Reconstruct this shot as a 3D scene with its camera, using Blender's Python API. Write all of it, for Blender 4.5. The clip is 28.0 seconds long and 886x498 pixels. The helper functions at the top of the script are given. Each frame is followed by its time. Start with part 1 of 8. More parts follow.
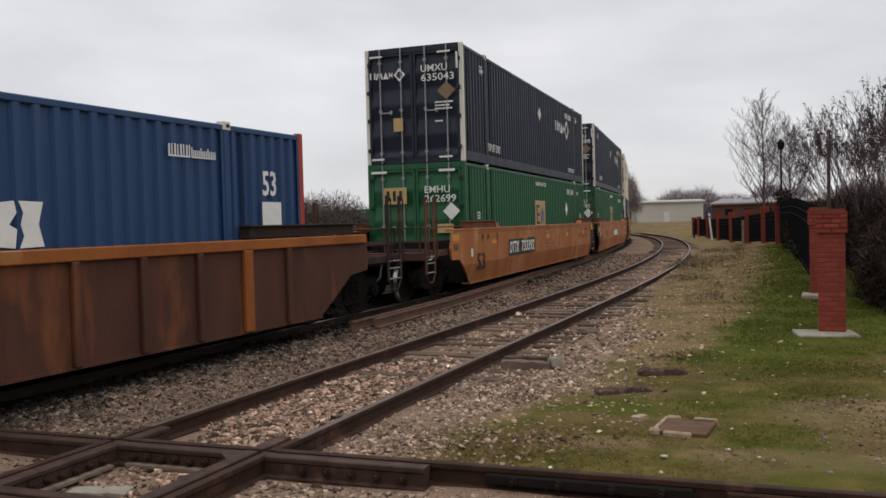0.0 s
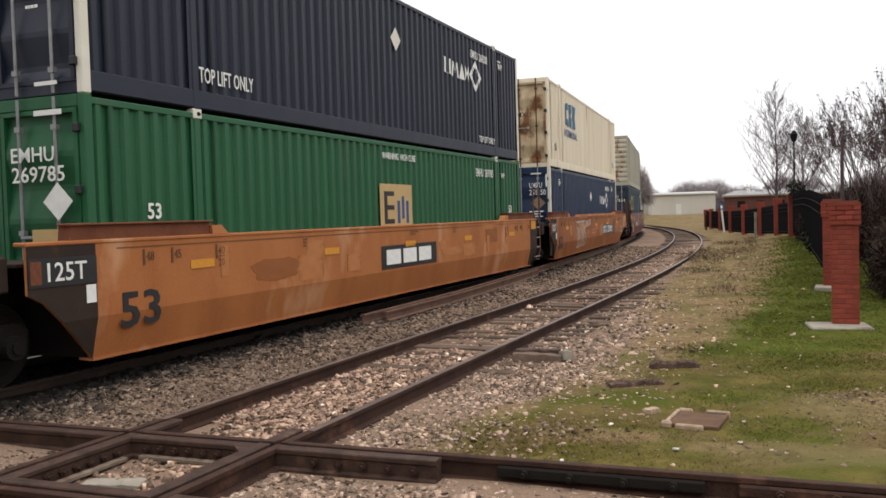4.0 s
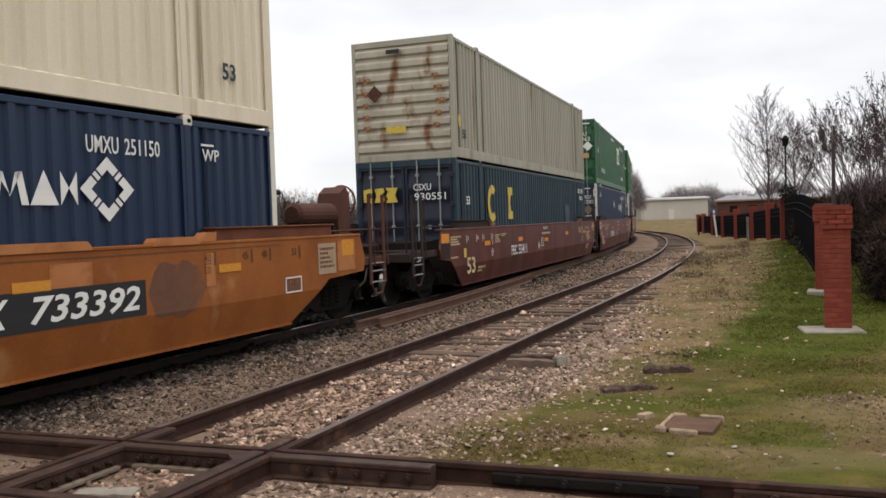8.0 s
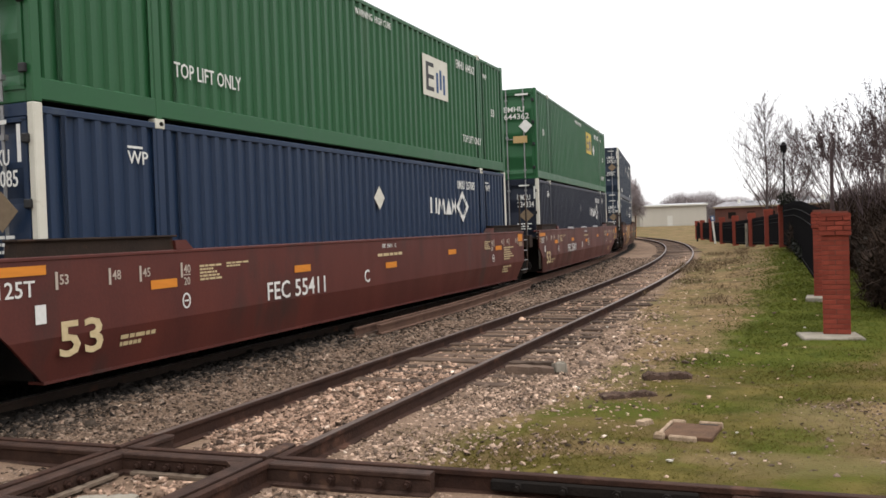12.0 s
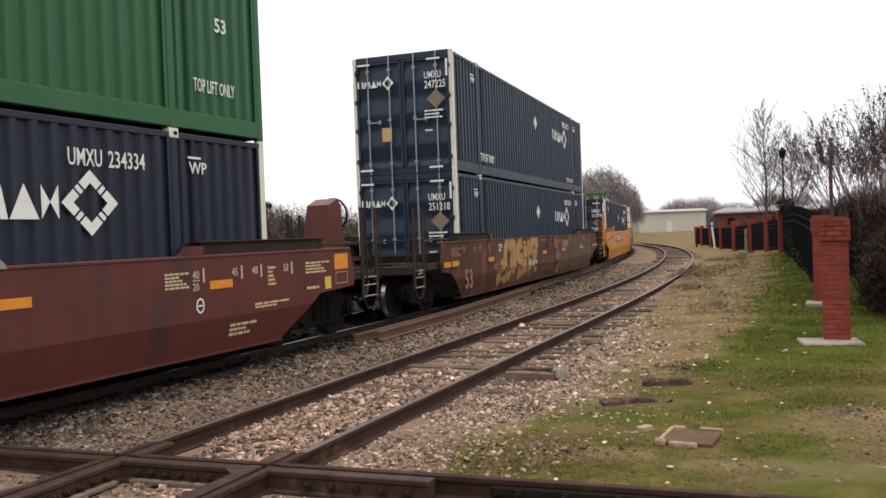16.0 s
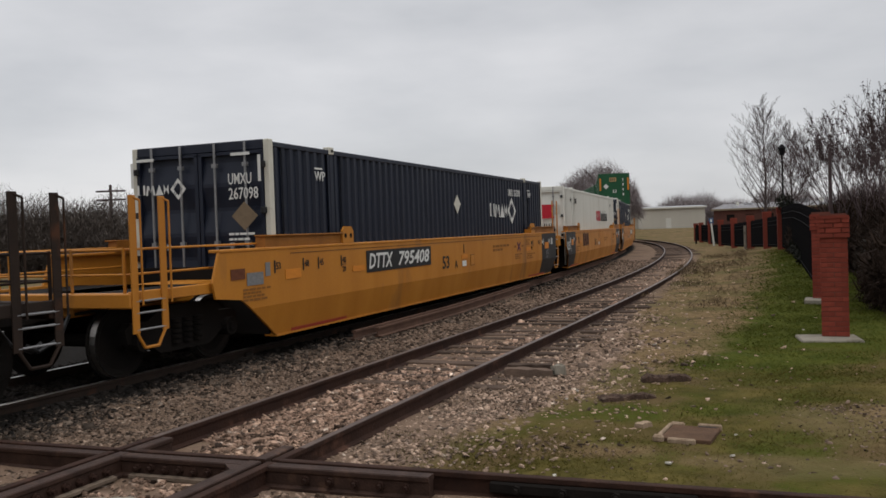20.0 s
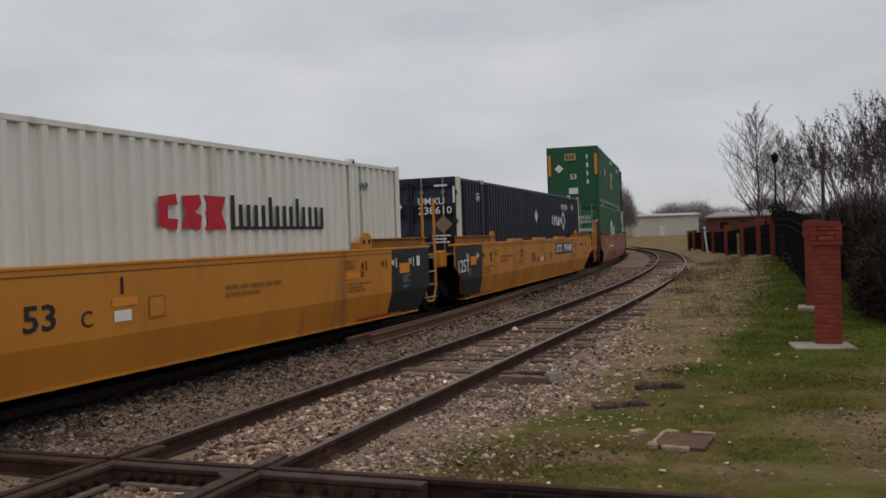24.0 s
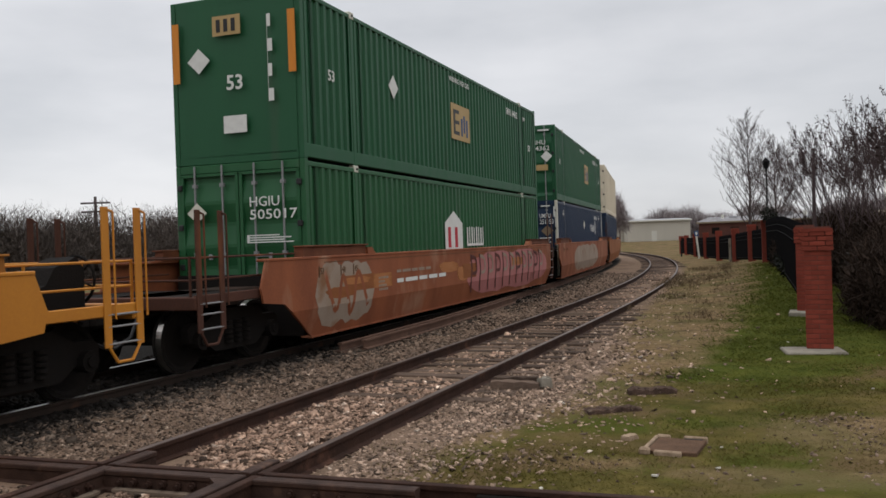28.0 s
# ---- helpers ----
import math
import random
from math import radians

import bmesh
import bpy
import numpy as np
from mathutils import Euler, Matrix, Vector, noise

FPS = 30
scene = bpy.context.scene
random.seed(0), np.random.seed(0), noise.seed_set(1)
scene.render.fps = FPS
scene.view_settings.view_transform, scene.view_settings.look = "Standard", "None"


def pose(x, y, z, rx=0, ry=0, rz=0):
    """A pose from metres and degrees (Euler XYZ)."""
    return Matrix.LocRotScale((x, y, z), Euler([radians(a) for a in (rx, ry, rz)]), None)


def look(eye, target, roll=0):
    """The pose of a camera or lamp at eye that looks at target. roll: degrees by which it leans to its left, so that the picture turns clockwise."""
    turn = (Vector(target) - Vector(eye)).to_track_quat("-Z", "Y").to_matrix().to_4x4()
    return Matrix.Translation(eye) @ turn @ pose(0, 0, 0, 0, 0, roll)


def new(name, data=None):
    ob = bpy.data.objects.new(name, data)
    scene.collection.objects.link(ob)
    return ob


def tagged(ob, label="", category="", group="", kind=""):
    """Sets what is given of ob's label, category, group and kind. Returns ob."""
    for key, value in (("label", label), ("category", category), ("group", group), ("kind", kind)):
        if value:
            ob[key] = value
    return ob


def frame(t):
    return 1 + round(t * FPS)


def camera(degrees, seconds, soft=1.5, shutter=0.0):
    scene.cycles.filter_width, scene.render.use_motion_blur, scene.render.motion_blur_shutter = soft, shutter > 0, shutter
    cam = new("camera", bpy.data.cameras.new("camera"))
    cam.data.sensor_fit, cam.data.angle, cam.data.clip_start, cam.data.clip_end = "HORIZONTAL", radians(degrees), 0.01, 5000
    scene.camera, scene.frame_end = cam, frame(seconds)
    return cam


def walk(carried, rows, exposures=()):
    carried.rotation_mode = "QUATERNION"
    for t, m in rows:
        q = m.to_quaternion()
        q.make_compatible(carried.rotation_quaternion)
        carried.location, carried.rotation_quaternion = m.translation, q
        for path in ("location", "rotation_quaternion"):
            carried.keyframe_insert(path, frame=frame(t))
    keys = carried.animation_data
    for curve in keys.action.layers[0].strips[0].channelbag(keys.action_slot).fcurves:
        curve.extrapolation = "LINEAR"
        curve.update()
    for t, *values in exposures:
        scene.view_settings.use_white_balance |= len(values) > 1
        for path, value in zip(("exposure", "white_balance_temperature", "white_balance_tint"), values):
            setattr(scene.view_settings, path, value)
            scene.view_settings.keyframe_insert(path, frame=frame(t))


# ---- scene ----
cam = camera(54.1, 28.0, soft=1.6)
EYE = 1.708
# seconds, yaw, pitch, roll of the hand-held camera, which stays on one spot
LOOKS = [
    (0, 0.00, -1.72, 1.49), (0.5, 0.17, -1.71, 1.48), (1, 0.27, -1.72, 1.45), (1.5, 0.31, -1.90, 1.52),
    (2, 0.45, -2.00, 1.89), (2.5, 0.47, -2.04, 1.75), (3, 0.47, -2.12, 1.56), (3.5, 0.74, -2.19, 1.65),
    (5.5, 0.56, -1.84, 1.48), (6, 0.39, -1.72, 1.47), (6.5, 0.33, -1.77, 1.46), (7, 0.39, -1.77, 1.71),
    (7.5, 0.31, -1.90, 1.73), (8, 0.28, -1.77, 1.94), (8.5, 0.10, -1.67, 1.74), (9, 0.23, -1.51, 1.83),
    (9.5, 0.37, -1.38, 1.93), (10, 0.49, -1.59, 1.75), (10.5, 0.51, -1.93, 2.03), (11, 0.27, -1.72, 2.00),
    (11.5, 0.35, -1.63, 2.21), (12, 0.20, -1.34, 1.96), (12.5, 0.11, -1.24, 2.06), (14.5, 0.25, -1.38, 1.94),
    (15, 0.21, -1.19, 2.04), (15.5, 0.10, -1.04, 2.07), (16, 0.17, -0.92, 2.11), (16.5, 0.18, -0.88, 2.06),
    (17, 0.17, -1.25, 1.84), (17.5, 0.04, -1.19, 2.00), (18, 0.14, -1.28, 2.04), (18.5, 0.13, -1.29, 2.04),
    (19, -0.01, -1.15, 2.01), (19.5, 0.07, -1.17, 1.92), (20, 0.12, -1.18, 1.98), (20.5, 0.13, -1.11, 2.06),
    (21, 0.13, -1.13, 1.98), (21.5, 0.15, -1.14, 1.95), (22, -0.16, -1.11, 2.05), (22.5, -0.18, -0.83, 1.96),
    (24.5, -0.35, -0.71, 1.94), (25, -0.42, -0.80, 1.92), (25.5, -0.36, -0.78, 1.96), (26, -0.35, -0.77, 1.91),
    (26.5, -0.47, -0.62, 2.08), (27, -0.36, -0.51, 1.80), (27.5, -0.64, -0.46, 1.91), (28, -0.77, -0.39, 1.91),
]
EXPOSURES = [(0.0, -0.16, 6600, 16), (2.0, 0.44, 6680, 16), (3.0, 0.52, 6700, 16), (6.0, 0.48, 6700, 16), (7.0, 0.46, 6690, 16), (8.0, 0.27, 6650, 16), (9.0, 0.36, 6700, 16), (12.0, 0.6, 6700, 16), (16.0, 0.52, 6680, 16), (17.0, 0.38, 6680, 16), (18.3, 0.3, 6650, 16), (19.0, -0.24, 6550, 15), (20.0, -0.38, 6550, 15), (22.0, -0.38, 6560, 15), (25.0, -0.62, 6450, 15), (26.0, -0.44, 6450, 15), (27.0, -0.46, 6450, 15), (28.0, -0.24, 6500, 15)]
walk(cam, [(t, pose(0, 0, EYE, 90 + pitch, roll, yaw)) for t, yaw, pitch, roll in LOOKS], EXPOSURES)

# ---- world and light ----
world = bpy.data.worlds.new("overcast_sky")
scene.world = world
world.use_nodes = True
wn, wl = world.node_tree.nodes, world.node_tree.links
wn.clear()
w_out, w_bg = wn.new("ShaderNodeOutputWorld"), wn.new("ShaderNodeBackground")
w_sky = wn.new("ShaderNodeTexSky")
w_sky.sky_type, w_sky.sun_disc = "NISHITA", False
w_sky.sun_elevation, w_sky.sun_rotation = radians(38), radians(150)
w_co, w_map, w_noise, w_ramp, w_mix = (wn.new("ShaderNodeTexCoord"), wn.new("ShaderNodeMapping"), wn.new("ShaderNodeTexNoise"),
                                       wn.new("ShaderNodeValToRGB"), wn.new("ShaderNodeMix"))
w_map.inputs["Scale"].default_value = (1.6, 1.6, 5.0)
w_noise.inputs["Scale"].default_value, w_noise.inputs["Detail"].default_value = 1.7, 5
w_ramp.color_ramp.elements[0].position, w_ramp.color_ramp.elements[1].position = 0.3, 0.72
w_ramp.color_ramp.elements[0].color, w_ramp.color_ramp.elements[1].color = (6.6, 6.98, 7.12, 1), (9.5, 9.8, 9.78, 1)
w_mix.data_type = "RGBA"
w_mix.inputs["Factor"].default_value = 0.9
wl.new(w_co.outputs["Generated"], w_map.inputs["Vector"])
wl.new(w_map.outputs["Vector"], w_noise.inputs["Vector"])
wl.new(w_noise.outputs["Fac"], w_ramp.inputs["Fac"])
wl.new(w_sky.outputs["Color"], w_mix.inputs["A"])
wl.new(w_ramp.outputs["Color"], w_mix.inputs["B"])
# an overcast sky grows brighter towards the zenith
w_sep, w_rise, w_up = wn.new("ShaderNodeSeparateXYZ"), wn.new("ShaderNodeMapRange"), wn.new("ShaderNodeVectorMath")
w_rise.inputs["From Min"].default_value, w_rise.inputs["From Max"].default_value = 0.25, 0.95
w_rise.inputs["To Min"].default_value, w_rise.inputs["To Max"].default_value = 1.06, 2.35
w_up.operation = "SCALE"
wl.new(w_co.outputs["Generated"], w_sep.inputs["Vector"])
wl.new(w_sep.outputs["Z"], w_rise.inputs["Value"])
wl.new(w_mix.outputs["Result"], w_up.inputs[0])
wl.new(w_rise.outputs["Result"], w_up.inputs["Scale"])
wl.new(w_up.outputs["Vector"], w_bg.inputs["Color"])
w_bg.inputs["Strength"].default_value = 0.1
wl.new(w_bg.outputs["Background"], w_out.inputs["Surface"])
sun = new("sun", bpy.data.lights.new("sun", "SUN"))
sun.data.energy, sun.data.angle, sun.data.color = 0.55, radians(25), (1.0, 0.95, 0.86)
sun.matrix_world = look((0, 0, 30), (-4, 5, 0))


# ---- materials ----
def material(name, col, col2=None, rough=0.6, metal=0.0, scale=4.0, fine=60.0, bump=0.15, stain=None, stain_at=0.62, streak=1.0, vary=0.0, size=0.02):
    """Two colours blended by a coarse and a fine noise, a stain colour in patches, and fine relief."""
    m = bpy.data.materials.new(name)
    m.use_nodes = True
    n, l = m.node_tree.nodes, m.node_tree.links
    b = n["Principled BSDF"]
    b.inputs["Metallic"].default_value = metal
    b.inputs["Specular IOR Level"].default_value = 0.5 if metal > 0.5 else 0.3 if rough <= 0.55 else 0.1 if rough >= 0.9 else 0.2
    co = n.new("ShaderNodeTexCoord")
    mp = n.new("ShaderNodeMapping")
    mp.inputs["Scale"].default_value = (1, 1, 1 / streak)
    l.new(co.outputs["Object"], mp.inputs["Vector"])
    n1, n2 = n.new("ShaderNodeTexNoise"), n.new("ShaderNodeTexNoise")
    n1.inputs["Scale"].default_value, n1.inputs["Detail"].default_value = scale, 6
    n2.inputs["Scale"].default_value, n2.inputs["Detail"].default_value = fine, 3
    l.new(mp.outputs["Vector"], n1.inputs["Vector"])
    l.new(co.outputs["Object"], n2.inputs["Vector"])
    mx = n.new("ShaderNodeMix")
    mx.data_type = "RGBA"
    mx.inputs["A"].default_value, mx.inputs["B"].default_value = (*col[:3], 1), (*(col2 or tuple(c * 0.7 for c in col))[:3], 1)
    sm = n.new("ShaderNodeMath")
    sm.operation = "MULTIPLY_ADD"
    sm.inputs[1].default_value, sm.inputs[2].default_value = 0.45, 0
    l.new(n2.outputs["Fac"], sm.inputs[0])
    ad = n.new("ShaderNodeMath")
    l.new(n1.outputs["Fac"], ad.inputs[0])
    l.new(sm.outputs[0], ad.inputs[1])
    rg = n.new("ShaderNodeMapRange")
    rg.inputs["From Min"].default_value, rg.inputs["From Max"].default_value = 0.45, 1.0
    l.new(ad.outputs[0], rg.inputs["Value"])
    l.new(rg.outputs["Result"], mx.inputs["Factor"])
    last = mx.outputs["Result"]
    if stain:
        n3 = n.new("ShaderNodeTexNoise")
        n3.inputs["Scale"].default_value, n3.inputs["Detail"].default_value = scale * 0.9, 8
        ofs = n.new("ShaderNodeMapping")
        ofs.inputs["Location"].default_value = (7, 3, 5)
        ofs.inputs["Scale"].default_value = (1, 1, 1 / streak)
        l.new(co.outputs["Object"], ofs.inputs["Vector"])
        l.new(ofs.outputs["Vector"], n3.inputs["Vector"])
        r3 = n.new("ShaderNodeMapRange")
        r3.inputs["From Min"].default_value, r3.inputs["From Max"].default_value = stain_at, stain_at + 0.13
        l.new(n3.outputs["Fac"], r3.inputs["Value"])
        m3 = n.new("ShaderNodeMix")
        m3.data_type = "RGBA"
        m3.inputs["B"].default_value = (*stain[:3], 1)
        l.new(r3.outputs["Result"], m3.inputs["Factor"])
        l.new(last, m3.inputs["A"])
        last = m3.outputs["Result"]
    if vary:
        oi, hs = n.new("ShaderNodeObjectInfo"), n.new("ShaderNodeHueSaturation")
        r4 = n.new("ShaderNodeMapRange")
        r4.inputs["To Min"].default_value, r4.inputs["To Max"].default_value = 1 - vary, 1 + vary
        l.new(oi.outputs["Random"], r4.inputs["Value"])
        l.new(r4.outputs["Result"], hs.inputs["Value"])
        l.new(last, hs.inputs["Color"])
        last = hs.outputs["Color"]
    l.new(last, b.inputs["Base Color"])
    rr = n.new("ShaderNodeMapRange")
    rr.inputs["To Min"].default_value, rr.inputs["To Max"].default_value = max(rough - 0.12, 0.05), min(rough + 0.15, 1)
    l.new(n1.outputs["Fac"], rr.inputs["Value"])
    l.new(rr.outputs["Result"], b.inputs["Roughness"])
    if bump:
        bp = n.new("ShaderNodeBump")
        bp.inputs["Strength"].default_value, bp.inputs["Distance"].default_value = bump, size
        l.new(n2.outputs["Fac"], bp.inputs["Height"])
        l.new(bp.outputs["Normal"], b.inputs["Normal"])
    return m


def leafy(m, share=0.5):
    """Thin blades let part of the light through."""
    n, l = m.node_tree.nodes, m.node_tree.links
    b = n["Principled BSDF"]
    tr, mx = n.new("ShaderNodeBsdfTranslucent"), n.new("ShaderNodeMixShader")
    l.new(b.inputs["Base Color"].links[0].from_socket, tr.inputs["Color"])
    mx.inputs["Fac"].default_value = share
    l.new(b.outputs["BSDF"], mx.inputs[1])
    l.new(tr.outputs["BSDF"], mx.inputs[2])
    l.new(mx.outputs["Shader"], n["Material Output"].inputs["Surface"])
    return m


def by_island(m, spread):
    """Lets every loose piece of a joined mesh have a lightness of its own."""
    n, l = m.node_tree.nodes, m.node_tree.links
    b = n["Principled BSDF"]
    src = b.inputs["Base Color"].links[0].from_socket
    g, hs, r = n.new("ShaderNodeNewGeometry"), n.new("ShaderNodeHueSaturation"), n.new("ShaderNodeMapRange")
    r.inputs["To Min"].default_value, r.inputs["To Max"].default_value = 1 - spread, 1 + spread
    l.new(g.outputs["Random Per Island"], r.inputs["Value"])
    l.new(r.outputs["Result"], hs.inputs["Value"])
    l.new(src, hs.inputs["Color"])
    l.new(hs.outputs["Color"], b.inputs["Base Color"])
    return m


# ---- mesh helpers ----
class Shape:
    """Collects faces for one mesh."""

    def __init__(self):
        self.v, self.f = [], []

    def add(self, verts, faces):
        o = len(self.v)
        self.v += [tuple(p) for p in verts]
        self.f += [tuple(i + o for i in f) for f in faces]
        return self

    def box(self, x0, x1, y0, y1, z0, z1, c=0.0):
        """A box; c is the chamfer of all its edges."""
        if c <= 0:
            return self.add([(x, y, z) for x in (x0, x1) for y in (y0, y1) for z in (z0, z1)],
                            [(0, 1, 3, 2), (4, 6, 7, 5), (0, 4, 5, 1), (2, 3, 7, 6), (0, 2, 6, 4), (1, 5, 7, 3)])
        bm = bmesh.new()
        bmesh.ops.create_cube(bm, size=1)
        for v in bm.verts:
            v.co = ((x0 + x1) / 2 + v.co.x * (x1 - x0), (y0 + y1) / 2 + v.co.y * (y1 - y0), (z0 + z1) / 2 + v.co.z * (z1 - z0))
        bmesh.ops.bevel(bm, geom=bm.edges[:], offset=c, segments=1, affect="EDGES")
        bm.verts.index_update()
        self.add([v.co[:] for v in bm.verts], [[v.index for v in f.verts] for f in bm.faces])
        bm.free()
        return self

    def prism(self, poly, a, b, axis="y"):
        """A polygon of (x, z) drawn out along y, of (y, z) along x, or of (x, y) along z, from a to b."""
        put = {"y": lambda p, q: (p[0], q, p[1]), "x": lambda p, q: (q, p[0], p[1]), "z": lambda p, q: (p[0], p[1], q)}[axis]
        n = len(poly)
        return self.add([put(p, q) for q in (a, b) for p in poly],
                        [tuple(range(n - 1, -1, -1)), tuple(range(n, 2 * n))] + [(i, (i + 1) % n, n + (i + 1) % n, n + i) for i in range(n)])

    def rod(self, p, q, r, n=8, r2=None):
        """A round bar from p to q."""
        p, q = Vector(p), Vector(q)
        d = (q - p).normalized()
        e = d.orthogonal().normalized()
        g = d.cross(e)
        ring = [e * math.cos(2 * math.pi * i / n) + g * math.sin(2 * math.pi * i / n) for i in range(n)]
        r2 = r if r2 is None else r2
        return self.add([p + w * r for w in ring] + [q + w * r2 for w in ring],
                        [tuple(range(n - 1, -1, -1)), tuple(range(n, 2 * n))] + [(i, (i + 1) % n, n + (i + 1) % n, n + i) for i in range(n)])

    def pipe(self, pts, r, n=6):
        for p, q in zip(pts, pts[1:]):
            self.rod(p, q, r, n)
        return self

    def lathe(self, prof, n=20, axis="y"):
        """A profile of (radius, along) turned round the y axis."""
        vs, m = [], len(prof)
        for i in range(n):
            a = 2 * math.pi * i / n
            vs += [(r * math.cos(a), t, r * math.sin(a)) for r, t in prof]
        fs = [(i * m + j, i * m + j + 1, (i + 1) % n * m + j + 1, (i + 1) % n * m + j) for i in range(n) for j in range(m - 1)]
        return self.add(vs, fs)

    def sheet(self, prof, z0, z1):
        """A line of (x, y) drawn up from z0 to z1."""
        n = len(prof)
        return self.add([(x, y, z0) for x, y in prof] + [(x, y, z1) for x, y in prof], [(i, i + 1, n + i + 1, n + i) for i in range(n - 1)])

    def moved(self, m):
        self.v = [tuple(m @ Vector(p)) for p in self.v]
        return self

    def mesh(self, name, smooth=False):
        me = bpy.data.meshes.new(name)
        me.from_pydata(self.v, [], self.f)
        bm = bmesh.new()
        bm.from_mesh(me)
        bmesh.ops.recalc_face_normals(bm, faces=bm.faces)
        bm.to_mesh(me)
        bm.free()
        if smooth:
            me.polygons.foreach_set("use_smooth", [True] * len(me.polygons))
        me.materials.append(None)
        return me


def part(name, shape, mat, parent=None, label="", m=None):
    """Links a shape or a shared mesh as one object, under parent if given."""
    me = shape.mesh(name) if isinstance(shape, Shape) else shape
    ob = new(name, me)
    ob.material_slots[0].link = "OBJECT"
    ob.material_slots[0].material = mat
    if parent:
        ob.parent = parent
    if m is not None:
        ob.matrix_basis = m
    if label:
        ob["label"] = label
    return ob


def thing(name, label, category, group="", kind="", m=None):
    ob = tagged(new(name), label, category, group, kind)
    if m is not None:
        ob.matrix_basis = m
    return ob


def big_mesh(name, verts, faces):
    """A mesh from arrays, all faces with the same number of corners."""
    me = bpy.data.meshes.new(name)
    k = faces.shape[1]
    me.vertices.add(len(verts))
    me.vertices.foreach_set("co", np.ascontiguousarray(verts, dtype=np.float32).ravel())
    me.loops.add(faces.size)
    me.loops.foreach_set("vertex_index", np.ascontiguousarray(faces, dtype=np.int32).ravel())
    me.polygons.add(len(faces))
    me.polygons.foreach_set("loop_start", np.arange(0, faces.size, k, dtype=np.int32))
    me.update(calc_edges=True)
    me.materials.append(None)
    return me


# ---- the two tracks: curvature along the line, from a start point and heading ----
KNOTS = [0, 10, 20, 30, 40, 50, 62, 75]
RAIL = 0.0      # top of the rails


class Line:
    def __init__(self, x, y, heading, bends):
        ds = 0.25
        self.s = np.arange(-70, 330, ds)
        h = np.cumsum(np.interp(self.s, KNOTS, bends)) * ds
        i0 = int(np.argmin(abs(self.s)))
        self.h = h - h[i0] + heading
        self.x = np.cumsum(np.cos(self.h)) * ds
        self.y = np.cumsum(np.sin(self.h)) * ds
        self.x += x - self.x[i0]
        self.y += y - self.y[i0]

    def at(self, s, side=0.0):
        """The point at s, side metres to the left, and the heading."""
        x, y, h = (np.interp(s, self.s, a) for a in (self.x, self.y, self.h))
        return x - np.sin(h) * side, y + np.cos(h) * side, h

    def chord(self, s, half):
        """The pose of a vehicle whose pivots stand half before and behind s."""
        x0, y0, _ = self.at(s - half)
        x1, y1, _ = self.at(s + half)
        return pose((x0 + x1) / 2, (y0 + y1) / 2, RAIL, 0, 0, math.degrees(math.atan2(y1 - y0, x1 - x0)))

    def near(self, x, y):
        """For arrays of points: the distance to the line, positive to the left, and s."""
        step = 4
        px, py, ph, ps = self.x[::step], self.y[::step], self.h[::step], self.s[::step]
        i = np.array([np.argmin((px - a) ** 2 + (py - b) ** 2) for a, b in zip(x, y)])
        dx, dy = x - px[i], y - py[i]
        return -np.sin(ph[i]) * dx + np.cos(ph[i]) * dy, ps[i] + np.cos(ph[i]) * dx + np.sin(ph[i]) * dy


SIDING = Line(-3.223, 4.0, 1.1938, [-0.0031, 0.0001, 0.0032, 0.0043, 0.0040, 0.0033, 0.0038, 0.0047])
MAIN = Line(-7.997, 3.9993, 1.15654, [0.0007, 0.0028, 0.0033, 0.0041, 0.0026, 0.0019, 0.0032, 0.0046])
CROSS_A, CROSS_H = (-3.97, 7.57), math.atan2(5.17 - 7.57, 2.62 + 3.97)   # the track that crosses both
CROSS = Line(CROSS_A[0], CROSS_A[1], CROSS_H, [0] * 8)

# the train's way along MAIN: its speed at some seconds
SPEED_T = [0, 3.5, 7, 10.5, 14, 17.5, 21, 24.5, 28]
SPEED = [7.995, 8.049, 7.967, 7.885, 7.962, 7.865, 7.769, 7.671, 7.620]
_g = np.linspace(0, 28, 561)
_v = np.interp(_g, SPEED_T, SPEED)
_gone = np.concatenate([[0], np.cumsum((_v[1:] + _v[:-1]) / 2 * 0.05)])


def gone(t):
    return float(np.interp(t, _g, _gone))


def smooth01(a):
    a = np.clip(a, 0, 1)
    return a * a * (3 - 2 * a)


def ground_z(x, y):
    """Height of the earth: flat by the tracks, a low bank along the fence, rising to the far shed."""
    x, y = np.asarray(x, float), np.asarray(y, float)
    fx = 5.9 + (y - 13.5) * 0.372
    bank = 0.52 * np.exp(-((x - fx - 1.0) / 3.4) ** 2) * smooth01((y - 16) / 16) * smooth01((75 - y) / 30)
    far = 0.9 * smooth01((y - 92) / 45)
    side = 0.25 * smooth01((x - fx - 3) / 8)
    return -0.17 + bank + far + side


# ---- colours and surfaces ----
GREEN = material("green_paint", (0.007, 0.066, 0.025), (0.012, 0.084, 0.033), 0.5, 0, 2.2, 40, 0.06, (0.03, 0.066, 0.034), 0.62, 9)
GREEN2 = material("green_paint_new", (0.012, 0.075, 0.026), (0.016, 0.09, 0.032), 0.45, 0, 2.0, 40, 0.05, (0.035, 0.095, 0.045), 0.64, 9)
DARK = material("dark_navy_paint", (0.007, 0.010, 0.021), (0.012, 0.016, 0.029), 0.5, 0, 2.2, 40, 0.06, (0.027, 0.031, 0.041), 0.62, 9)
SLATE = material("slate_blue_paint", (0.006, 0.015, 0.032), (0.010, 0.021, 0.039), 0.48, 0, 2.2, 40, 0.06, (0.023, 0.035, 0.05), 0.62, 9)
